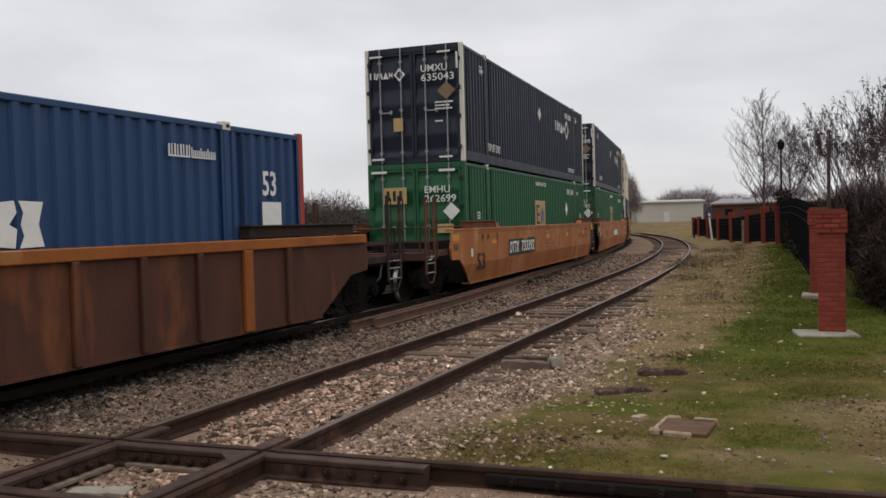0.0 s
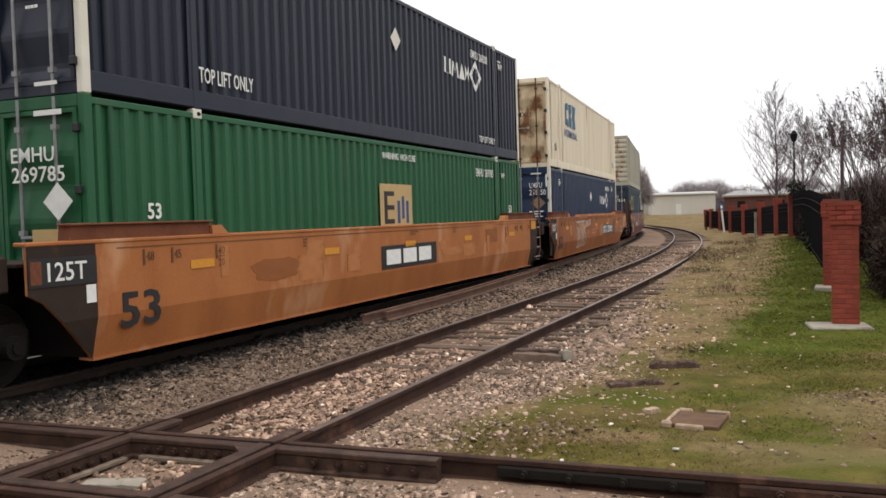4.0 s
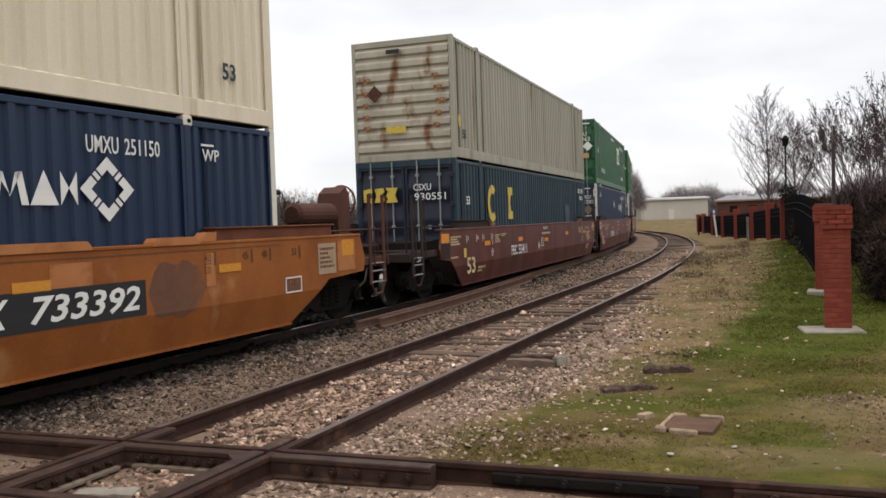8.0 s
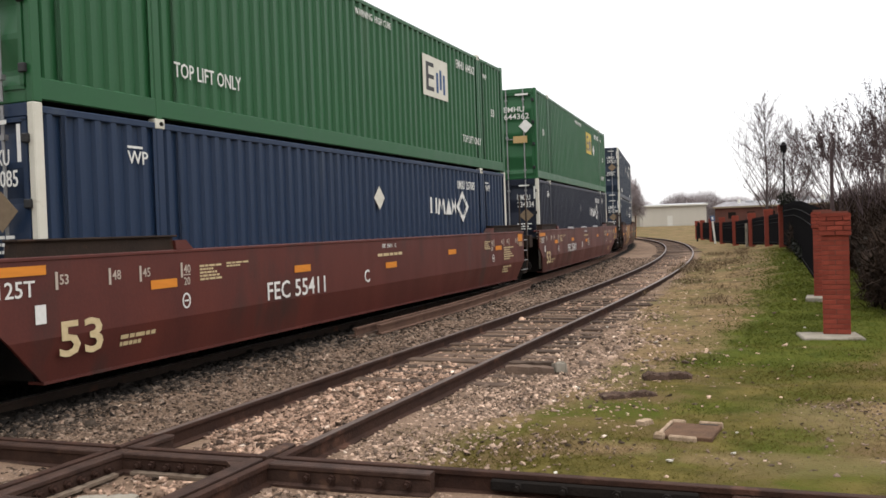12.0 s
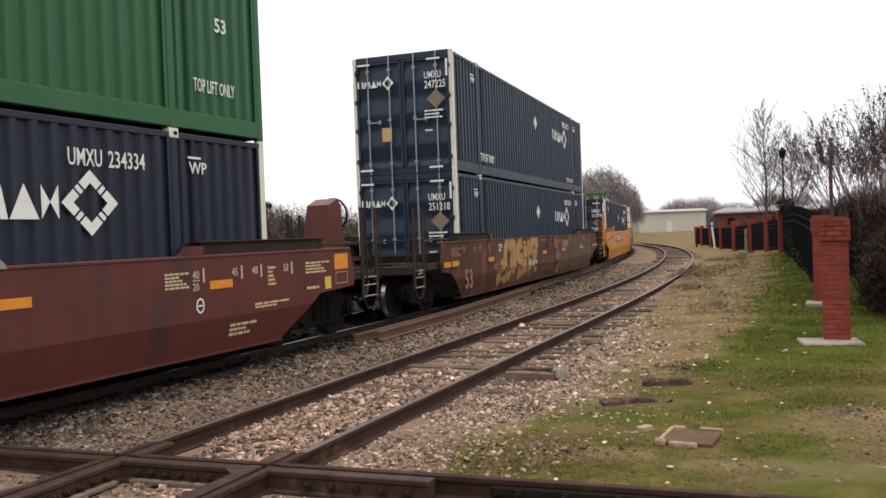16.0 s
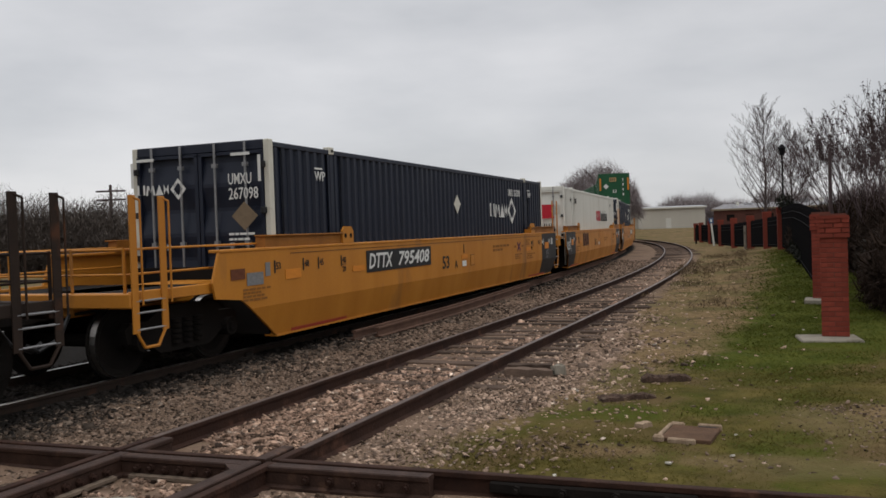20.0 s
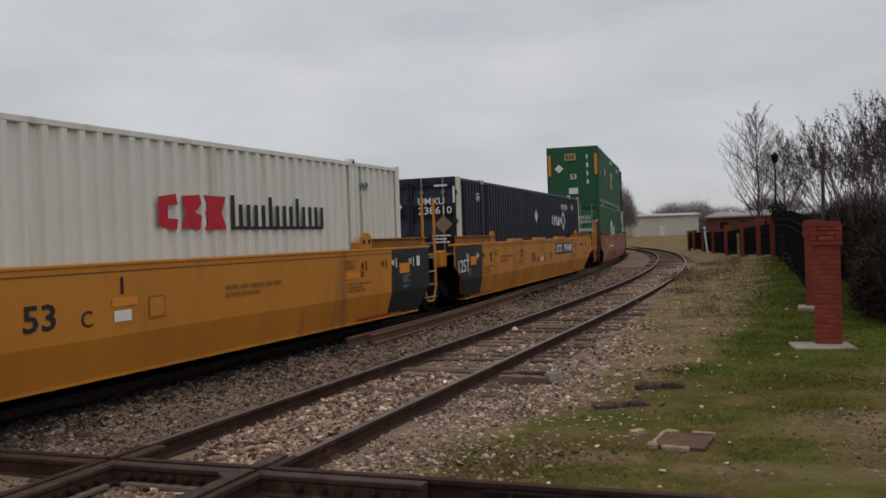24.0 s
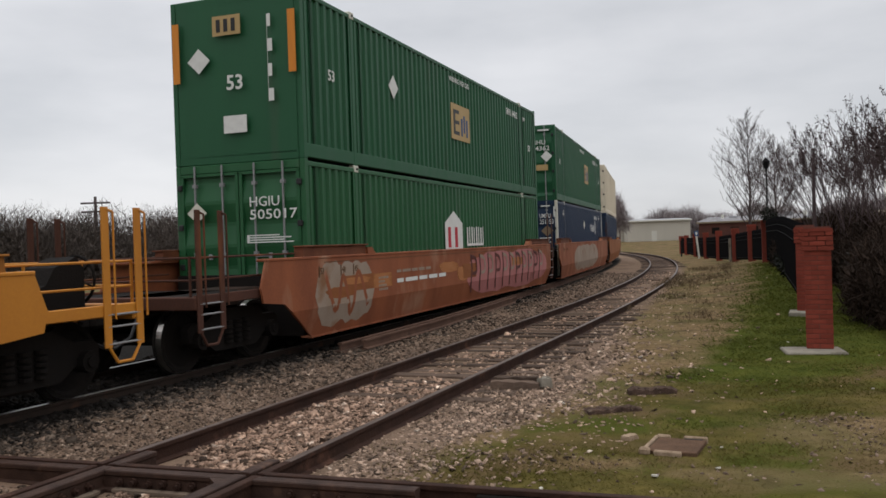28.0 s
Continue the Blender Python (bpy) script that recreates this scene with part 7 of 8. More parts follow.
def orange_marks(c, near, far):
    """Stencils of the faded orange units: near and far say how each end is made."""
    length_marks(c, SEAM, ((0.62, "48"), (1.12, "45"), (2.0, "40")), ((14.15, "40"), (14.97, "45"), (15.42, "48"), (16.2, "53")), 1.25)
    write(c, "53", "side", 0.22, 0.52, 0.42, BLACK, 1.3, OUT + 0.001)
    flats(c, AMBER, [(x, 1.13, 0.48, 0.11) for x in (1.48, 4.84, 7.96, 11.18, 14.44)], "reflector")
    flats(c, OLDPATCH, ((2.1, 0.98, 0.2, 0.42), (14.17, 0.96, 0.2, 0.44)), "worn_patch", -0.003)
    flats(c, WHITE, ((-0.28, 0.87, 0.14, 0.2),), "pale_plate")
    prints(c, SEAM, ((8.2, 1.33, 0.4, 0.1, 2), (10.48, 1.32, 0.24, 0.13, 3), (4.2, 1.27, 0.12, 0.15, 3)))
    if near == "coupler":
        flats(c, OLDPATCH, ((-1.74, 0.86, 0.62, 0.6),), "end_plate", -0.002)
        flats(c, AMBER, ((-1.66, 1.29, 0.5, 0.15),), "reflector")
        flats(c, SMOKE, ((-1.6, 1.06, 0.34, 0.16),), "notice_board")
    else:
        flats(c, BLACK, ((-1.04, 1.09, 0.92, 0.3),), "load_board", 0.002)
        write(c, "125T", "side", -0.8, 1.14, 0.2, WHITE, 1.0, OUT + 0.008)
        flats(c, SHELF_OLD, ((-1.02, 1.12, 0.14, 0.24),), "label_plate", 0.006)
    if far == "far":
        flats(c, AMBER, ((16.46, 1.26, 0.46, 0.24),), "reflector", 0.004)


# three orange units
car = well_car("faded orange well car unit with stencilled numbers", PEACH, "coupler", "far", grime=True)
orange_marks(car, "coupler", "far")
number_at(car, "DTTX", "733392", 3.2, 0.74, 3.1, 0.46, True)
flats(car, OLDPATCH, ((6.4, 0.76, 0.7, 0.34), (7.95, 0.88, 1.3, 0.13), (7.77, 1.08, 0.92, 0.34), (10.1, 0.74, 0.24, 0.42)), "worn_patch", -0.002)
write(car, "A", "side", 6.82, 0.82, 0.22, BLACK, 1.0, OUT)
prints(car, OLDPATCH, ((15.6, 0.78, 0.72, 0.42, 5),))
prints(car, SEAM, ((8.0, 0.9, 1.2, 0.07, 1),))
low = container("green corrugated container with a tan brand patch", GREEN)
brand_green(low, "262699", 7.3, True, 12.4)
top = dark("dark navy container stacked on a green one", "635043", lift=True, wide=True)
wear(car, 3)
put_unit(19.139, car, [low, top])
put_bogie(19.139 + CL / 2 - HE)
put_bogie((19.139 + 38.868) / 2 + CL / 2)
car = well_car("faded orange well car unit with a black and white brand board", PEACH, "near", "far", grime=True)
orange_marks(car, "near", "far")
flats(car, BLACK, ((6.9, 0.74, 2.6, 0.44),), "brand_board")
flats(car, WHITE, ((7.1, 0.82, 0.62, 0.28), (7.84, 0.82, 0.62, 0.28), (8.58, 0.82, 0.62, 0.28)), "brand_bar", 0.005)
flats(car, OLDPATCH, ((12.37, 1.36, 0.94, 0.1), (12.7, 0.8, 0.2, 0.4), (5.6, 0.8, 0.5, 0.3)), "worn_patch", -0.002)
prints(car, OLDPATCH, ((15.6, 0.8, 0.6, 0.4, 5),))
low = container("green corrugated container with a tan brand patch", GREEN)
brand_green(low, "269785", 7.3, True, None)
top = dark("dark navy container stacked on a green one", "268288", lift=True, wide=True)
wear(car, 4)
put_unit(38.868, car, [low, top])
put_bogie((38.868 + 58.6) / 2 + CL / 2)
car = well_car("faded orange well car unit with white chalk graffiti", ORANGE, "near", "coupler", grime=True, guides=((4.1, 1.95), (7.13, 2.0), (10.24, 2.0), (13.2, 0.85)))
orange_marks(car, "near", "coupler")
flats(car, OLDPATCH, ((9.12, 0.73, 0.74, 0.36), (6.98, 0.83, 1.22, 0.18), (17.55, 0.95, 0.6, 0.5)), "worn_patch", -0.002)
write(car, "B", "side", 9.27, 0.8, 0.24, BLACK, 1.0, OUT)
number_at(car, "DTTX", "733392", 10.0, 0.72, 3.05, 0.42, True)
prints(car, SEAM, ((7.05, 0.88, 1.1, 0.08, 1),))
tag_lines(car)
brake_wheel(car, RUSTY, True)
frame_of(car, WHITE, 16.0, 0.71, 0.44, 0.24, 0.02, "notice_frame")
flats(car, SMOKE, ((16.02, 0.73, 0.18, 0.2), (16.23, 0.73, 0.18, 0.2)), "notice_board", -0.001)
flats(car, AMBER, ((17.7, 1.2, 0.4, 0.27),), "reflector")
blot(car, 13.1, 14.15, 0.6, 1.34, SMOKE, 0.001, 51, 0.25, "patched_paint")
flats(car, GALV_PAINT, ((16.95, 0.93, 0.55, 0.5),), "patched_paint", -0.002)
prints(car, SMOKE, ((17.0, 1.0, 0.45, 0.36, 5),))
low = dark("navy blue container with white brand blocks", "251150", NAVY)
top = container("rust-streaked beige container with blue brand blocks", BEIGE, leaf=BEIGE_RUST)
mark(top, "bold", "side", 2.75, 1.58, 2.2, 0.85, CSTEAL)
write(top, "UMXU", "end", 1.42, 1.62, 0.17, BLACK, 0.9, 0.056)
mark(top, "small_print", "end", 0.4, 1.35, 0.75, 0.26, SMUDGE, 0.055)
write(top, "INTERMODAL", "side", 2.66, 1.2, 0.26, LETTER_BLUE, 1.15)
write(top, "53", "side", 0.88, 0.58, 0.24, TEAL)
write(top, "53", "side", 14.95, 0.6, 0.24, TEAL)
wear(car, 5)
put_unit(58.6, car, [low, top])
put_bogie(58.6 + CL / 2 + HE)

# three red-brown units
def maroon_marks(c, unit, near, far, box_x=None):
    """White stencils, reflectors and small print of the red-brown units."""
    length_marks(c, WHITE_DULL, ((0.0, "53"), (0.77, "48"), (1.27, "45"), (2.02, "40")), ((14.18, "40"), (15.0, "45"), (15.46, "48"), (16.25, "53")), 1.22)
    flats(c, MARK, [(x, z, 0.48, 0.11) for x, z in ((1.46, 1.09), (4.72, 1.1), (7.97, 0.99), (11.2, 1.12), (14.52, 1.1))], "reflector")
    prints(c, STENCIL, ((2.4, 1.12, 0.5, 0.22, 5), (2.98, 1.27, 0.55, 0.08, 2), (7.64, 1.19, 1.15, 0.09, 1), (13.66, 1.13, 0.46, 0.22, 5), (0.95, 0.44, 0.6, 0.17, 2)))
    write(c, "FEC", "side", 7.85, 1.38, 0.075, WHITE, 0.9, OUT)
    write(c, "55411", "side", 8.07, 1.38, 0.075, WHITE, 0.9, OUT)
    write(c, unit, "side", 8.4, 1.38, 0.075, WHITE, 0.9, OUT)
    write(c, "53", "side", 0.02, 0.47, 0.39, STENCIL, 1.3, OUT)
    number_at(c, "FEC", "55411", 3.95, 0.73, 1.7, 0.27)
    write(c, unit, "side", 7.08, 0.78, 0.23, WHITE, 1.0, OUT)
    for x in (2.04, 14.24):
        part("ring_mark", zigzag([(0.07 * math.cos(a), 0.09 * math.sin(a)) for a in np.linspace(0, 2 * math.pi, 15)], 0.012), WHITE, c, m=face("side", x + 0.07, 0.9, OUT))
        flats(c, WHITE, ((x + 0.03, 0.89, 0.08, 0.02),), "bar_mark")
    if box_x:
        frame_of(c, WHITE, box_x, 0.85, 0.28, 0.26)
        prints(c, STENCIL, ((box_x + 0.07, 0.91, 0.14, 0.14, 2),))
    if near == "coupler":
        flats(c, MARK, ((-1.7, 1.25, 0.5, 0.2),), "reflector")
        flats(c, GRIME_SHADE, ((-1.68, 0.9, 0.52, 0.33),), "label_plate", -0.001)
        prints(c, STENCIL, ((-1.1, 1.16, 0.76, 0.22, 4), (-1.1, 0.86, 0.5, 0.06, 1)))
        flats(c, GOLD, ((-0.2, 0.87, 0.18, 0.21),), "yellow_plate")
    else:
        flats(c, MARK, ((-0.98, 1.37, 0.86, 0.1),), "reflector")
        write(c, "125T", "side", -0.72, 1.15, 0.17, WHITE, 1.0, OUT)
        prints(c, STENCIL, ((-1.0, 1.15, 0.2, 0.16, 2),))
        flats(c, WHITE, ((-0.28, 0.86, 0.14, 0.2),), "pale_plate")
    if far == "far":
        flats(c, MARK, ((16.5, 1.28, 0.4, 0.2),), "reflector")
        flats(c, GALV_PAINT, ((16.58, 1.14, 0.3, 0.12),), "label_plate")
        prints(c, STENCIL, ((15.2, 0.8, 0.85, 0.36, 6), (15.15, 0.46, 0.7, 0.2, 3)))
    else:
        prints(c, STENCIL, ((15.84, 1.04, 0.2, 0.3, 5), (15.5, 0.74, 0.92, 0.09, 2), (14.95, 0.4, 0.65, 0.2, 3), (16.85, 1.16, 0.76, 0.2, 4), (16.88, 0.9, 0.36, 0.07, 1)))
        flats(c, GOLD, ((17.42, 0.9, 0.19, 0.2),), "yellow_plate")
        flats(c, MARK, ((17.74, 1.2, 0.44, 0.26),), "reflector")
        frame_of(c, GALV_PAINT, 17.76, 0.96, 0.4, 0.2, 0.015)


MAROON_GUIDES = ((4.85, 0.3), (7.97, 0.3), (11.07, 0.32))
car = well_car("dull red-brown well car unit with white stencils", MAROON, "coupler", "far")
maroon_marks(car, "A", "coupler", "far", 7.52)
low = container("weathered teal container with remains of yellow brand shapes", TEAL, leaf=DARK)
mark(low, "bite", "side", 4.46, 1.42, 0.46, 0.9, GOLD)
mark(low, "open_ring", "side", 2.5, 1.36, 0.82, 0.98, GOLD)
mark(low, "small_print", "side", 2.62, 1.22, 0.5, 0.13, GOLD)
write(low, "53", "side", 0.73, 1.8, 0.21)
mark(low, "blob", "side", 12.15, 1.05, 0.8, 0.9, PAINTED_OVER, 0.001, "painted_patch")
mark(low, "bold", "end", 0.2, 1.9, 0.95, 0.36, GOLD, 0.05)
write(low, "CSXU", "end", 1.55, 2.16, 0.16, WHITE, 0.8, 0.05)
write(low, "930551", "end", 1.57, 1.93, 0.17, WHITE, 1.2, 0.05)
write(low, "CSXU", "side", 14.7, 2.35, 0.18, WHITE, 0.62)
write(low, "930551", "side", 15.25, 2.35, 0.18, WHITE, 0.62)
mark(low, "small_print", "side", 15.0, 2.1, 0.6, 0.14, WHITE)
GREY_END = material("rust_streaked_grey_cream_paint", (0.40, 0.365, 0.285), (0.30, 0.27, 0.205), 0.65, 0, 3.0, 40, 0.08, (0.15, 0.07, 0.032), 0.57, 2.4)
top = container("rust-stained grey cream container with a slatted end", GREY, "end_slats", leaf=GREY_END)
mark(top, "diamond", "end", 0.62, 1.62, 0.42, 0.42, RUSTY, 0.03)
mark(top, "square", "end", 0.9, 0.66, 0.5, 0.16, GOLD, 0.03, "yellow_patch")
rnd = random.Random(61)
for x, w in ((0.3, 0.2), (2.12, 0.24)):
    for k in range(5):
        mark(top, "blob", "end", x + rnd.uniform(-0.05, 0.05), 0.72 + 0.285 * k + rnd.uniform(-0.03, 0.03), w * rnd.uniform(0.6, 1.1), 0.15, RUSTSTAIN, 0.026 + 0.0005 * k, "rust_stain")
mark(top, "square", "end", 0.95, 2.55, 0.34, 0.1, BLACK, 0.03, "label_plate")
write(top, "53", "side", 0.6, 0.5, 0.22, TEAL)
mark(top, "blob", "side", 0.3, 0.75, 0.16, 0.3, GOLD, 0.0, "yellow_patch")
put_unit(82.3, car, [low, top])
put_bogie(82.3 + CL / 2 - HE)
put_bogie((82.3 + 101.916) / 2 + CL / 2)
car = well_car("dull red-brown well car unit with white stencils", MAROON, "near", "far")
maroon_marks(car, "C", "near", "far")
low = dark("navy blue container under a green one", "257085", NAVY)
top = container("green corrugated container with a white brand patch", GREEN2)
brand_green(top, "644362", 10.55, True, None, 1.45, POST)
write(top, "TOP LIFT ONLY", "side", 2.3, 0.6, 0.2, WHITE, 0.75)
write(top, "TOP LIFT ONLY", "side", 12.9, 0.6, 0.18, WHITE, 0.75)
put_unit(101.916, car, [low, top])
put_bogie((101.916 + 121.75) / 2 + CL / 2)
car = well_car("dull red-brown well car unit with white stencils", MAROON, "near", "coupler", guides=MAROON_GUIDES)
maroon_marks(car, "B", "near", "coupler", 8.64)
brake_wheel(car, MAROON)
low = dark("dark navy container with white brand blocks", "234334", placard=DARK)
top = container("green corrugated container with a tan brand patch", GREEN2)
brand_green(top, "644362", 10.2, True, 12.3, 1.55, GOLD)
write(top, "TOP LIFT ONLY", "side", 14.6, 0.56, 0.18, WHITE, 0.5)
put_unit(121.75, car, [low, top])
put_bogie(121.75 + CL / 2 + HE)

# a single brown car under two dark blue boxes
WHITE_OLD = material("faded_stencil", (0.28, 0.16, 0.11), (0.18, 0.09, 0.06), 0.7, 0, 4, 40, 0)
TAGTAN = material("tan_graffiti", (0.37, 0.21, 0.085), (0.28, 0.145, 0.05), 0.7, 0, 1.5, 40, 0)
TAGDARK = material("dark_graffiti", (0.115, 0.072, 0.036), (0.085, 0.045, 0.026), 0.7, 0, 1.5, 40, 0, (0.05, 0.03, 0.02), 0.58)
TAGLINE = material("brown_outline", (0.095, 0.05, 0.028), (0.065, 0.036, 0.022), 0.7, 0, 3, 40, 0)
TAGPINK = material("dull_pink_graffiti", (0.26, 0.12, 0.09), (0.15, 0.06, 0.045), 0.7, 0, 3, 40, 0)
PINK = material("pink_graffiti", (0.40, 0.16, 0.15), (0.33, 0.12, 0.11), 0.7, 0, 1.5, 40, 0, (0.2, 0.08, 0.06), 0.6)
PALE = material("pale_graffiti", (0.30, 0.24, 0.19), (0.24, 0.17, 0.12), 0.7, 0, 1.5, 40, 0, (0.2, 0.1, 0.05), 0.58)
TAGOLIVE = material("olive_graffiti", (0.085, 0.068, 0.04), (0.06, 0.046, 0.03), 0.7, 0, 1.5, 40, 0, (0.11, 0.075, 0.045), 0.58)
car = well_car("brown single well car with tan graffiti on its side", RUSTY, "coupler", "coupler")
length_marks(car, WHITE_OLD, ((-0.25, "53"), (0.54, "48"), (1.0, "45"), (1.8, "40")), ((14.2, "40"), (15.1, "45"), (15.6, "48")), 1.28)
write(car, "53", "side", -0.18, 0.42, 0.46, WHITE_OLD, 1.0, OUT)
write(car, "CP", "side", 2.71, 1.22, 0.2, WHITE, 0.9, OUT)
flats(car, AMBER, ((-1.7, 0.99, 0.46, 0.12), (-1.15, 0.99, 0.46, 0.12), (1.65, 0.99, 0.5, 0.11), (7.66, 0.99, 0.56, 0.1), (10.63, 1.0, 0.48, 0.1), (13.96, 1.0, 0.56, 0.11), (16.7, 1.02, 0.4, 0.09), (17.2, 1.02, 0.36, 0.09)), "reflector", 0.03)
prints(car, WHITE_OLD, ((-1.1, 1.2, 0.8, 0.2, 4), (7.64, 1.36, 0.64, 0.1, 1), (2.2, 0.76, 0.5, 0.14, 3)))
# tan letters with brown edges
blot(car, 2.35, 7.2, 0.28, 1.5, TAGDARK, 0.004, 71, 0.22)
TAN_STROKES = ([(2.6, 0.42), (3.0, 0.62), (3.5, 0.5), (3.3, 0.85), (2.9, 0.8)], [(3.3, 1.0), (3.5, 1.38), (3.95, 1.42), (4.1, 1.1), (3.85, 0.72), (3.7, 0.42)], [(3.75, 1.3), (4.2, 1.42), (4.35, 1.0), (4.1, 0.6)],
               [(5.2, 1.42), (4.75, 1.3), (4.7, 1.0), (5.15, 0.9), (5.2, 0.62), (4.7, 0.52)], [(5.5, 1.45), (5.45, 1.0), (5.6, 0.5)], [(5.3, 1.15), (5.75, 1.12)], [(6.0, 1.46), (5.95, 1.05), (6.1, 0.55)],
               [(6.1, 1.1), (6.45, 1.42), (6.85, 1.35), (6.75, 1.05), (6.4, 0.98)], [(6.5, 0.95), (6.8, 0.68), (7.0, 0.6)], [(6.6, 1.46), (6.95, 1.44), (7.0, 1.2)])
for k, pts in enumerate(TAN_STROKES):
    sprayed(car, pts, 0.205, TAGLINE, 0.008 + 0.0006 * k)
    sprayed(car, pts, 0.17, TAGTAN, 0.0085 + 0.0006 * k)
for k, pts in enumerate(([(2.9, 0.5), (3.2, 0.7), (3.3, 0.6)], [(3.6, 0.6), (3.75, 0.9), (3.6, 1.2)], [(4.85, 0.6), (5.05, 0.75)], [(5.9, 0.98), (6.4, 0.93)])):
    sprayed(car, pts, 0.03, TAGLINE, 0.018)
sprayed(car, [(5.9, 0.72), (6.1, 0.85), (6.2, 0.7), (6.4, 0.84), (6.5, 0.7), (6.75, 0.83), (6.9, 0.7)], 0.02, WHITE, 0.02)
# dull reddish haze, then dark olive letters with pink dots
for k in range(6):
    x = 7.7 + 0.28 * k
    sprayed(car, [(x, 0.95 - 0.05 * (k % 2)), (x + 0.16, 0.8), (x + 0.02, 0.62), (x + 0.2, 0.45)], 0.02, WHITE_OLD, 0.004 + 0.0005 * k)
blot(car, 10.0, 16.4, 0.28, 1.46, TAGDARK, 0.004, 73, 0.3)
for k, pts in enumerate(([(10.9, 0.34), (11.5, 0.9), (11.95, 1.45)], [(11.95, 1.45), (12.45, 0.9), (12.9, 0.4)], [(11.3, 0.72), (12.6, 0.7)], [(13.5, 0.4), (13.6, 1.4)], [(13.6, 1.35), (14.2, 1.3), (14.3, 1.0), (13.8, 0.9)], [(14.6, 0.5), (14.8, 1.35), (15.3, 1.3)], [(14.7, 0.9), (15.2, 0.9)], [(15.6, 0.5), (15.7, 1.3), (16.2, 1.1)])):
    sprayed(car, pts, 0.235, TAGLINE, 0.008 + 0.0006 * k)
    sprayed(car, pts, 0.195, TAGOLIVE, 0.0085 + 0.0006 * k)
for k, (x, z, w, h) in enumerate(((9.39, 1.13, 0.5, 0.36), (9.57, 0.72, 0.44, 0.27), (9.84, 0.28, 0.38, 0.28), (10.13, 1.3, 0.44, 0.13), (12.97, 1.17, 0.27, 0.3), (14.55, 1.3, 0.32, 0.2), (11.9, 1.38, 0.4, 0.12), (15.95, 1.15, 0.22, 0.24), (16.2, 0.85, 0.18, 0.22))):
    blot(car, x, x + w, z, z + h, TAGPINK if k != 3 else FADED, 0.022, 80 + k, 0.05)
sprayed(car, [(9.95, 1.4), (9.98, 1.1), (10.12, 0.9), (10.1, 0.75)], 0.03, PALE, 0.021)
sprayed(car, [(10.8, 1.2), (11.0, 1.36), (11.1, 1.14), (11.3, 1.36), (11.4, 1.15), (11.6, 1.34), (11.75, 1.2)], 0.05, PALE, 0.024)
low = dark("dark blue container under another of its kind", "251218", SLATE)
top = dark("dark blue container stacked on another of its kind", "247225", SLATE, lift=True)
put_unit(145.834, car, [low, top])
put_bogie(145.834 + CL / 2 - HE)
put_bogie(145.834 + CL / 2 + HE)

# three yellow units, loaded one high
PURPLE = material("purple_emblem", (0.10, 0.03, 0.07), (0.13, 0.05, 0.07), 0.6, 0, 3, 40, 0)
FAINT = material("faint_brown_print", (0.24, 0.10, 0.022), (0.19, 0.08, 0.02), 0.6, 0, 4, 40, 0)


def yellow_marks(c, near, far):
    """Stencils common to the yellow units; near and far say how each end is made."""
    flats(c, MARK, ((2.25, 1.05, 0.48, 0.1), (13.42, 1.04, 0.5, 0.11)), "reflector")
    prints(c, FAINT, ((13.38, 1.2, 0.5, 0.17, 4), (13.5, 0.78, 0.9, 0.18, 3)))
    for x in (0.3, 13.95):
        mark(c, "square", "low", x, 0.004, 1.85, 0.05, RED, 0.0, "primer_strip")
    if near == "coupler":
        length_marks(c, BLACK, ((-0.28, "53"), (0.55, "48"), (1.03, "45"), (1.82, "40")), (), 1.19)
        flats(c, MARK, ((0.02, 1.06, 0.47, 0.15),), "reflector")
        flats(c, SHELF_OLD, ((-1.38, 1.13, 0.34, 0.15),), "label_plate")
        flats(c, GALV, ((-1.0, 1.03, 0.42, 0.18), (-0.52, 1.14, 0.13, 0.2)), "label_plate")
        prints(c, FAINT, ((-1.1, 0.79, 0.75, 0.2, 4),))
    else:
        length_marks(c, WHITE, ((-0.2, "53"), (0.62, "48")), (), 1.16)
        length_marks(c, BLACK, ((1.15, "45"), (1.83, "40")), (), 1.16)
        flats(c, MARK, ((0.08, 1.03, 0.48, 0.21),), "reflector", 0.004)
        prints(c, GALV, ((-0.12, 0.78, 0.34, 0.15, 4),))
        write(c, "125T", "side", -0.87, 0.88, 0.3, WHITE, 0.85 / 0.3 / WIDE["125T"], OUT + 0.007)
        prints(c, FAINT, ((1.2, 0.74, 1.0, 0.22, 3),))
    if far == "far":
        length_marks(c, BLACK, (), ((13.98, "40"), (14.8, "45")), 1.18)
        length_marks(c, WHITE, (), ((15.24, "48"), (16.05, "53")), 1.18)
        flats(c, MARK, ((15.58, 1.04, 0.48, 0.2),), "reflector", 0.004)
        flats(c, WHITE, ((16.42, 1.16, 0.15, 0.2),), "label_plate", 0.004)
        prints(c, GALV, ((15.75, 0.84, 0.36, 0.16, 4), (15.75, 0.73, 0.3, 0.07, 2)))
    else:
        length_marks(c, BLACK, (), ((13.98, "40"), (14.99, "45"), (15.42, "48"), (16.2, "53")), 1.19)
        flats(c, MARK, ((15.7, 1.05, 0.42, 0.13),), "reflector")
        prints(c, FAINT, ((15.9, 0.8, 0.8, 0.16, 3), (16.9, 1.0, 0.4, 0.2, 4)))


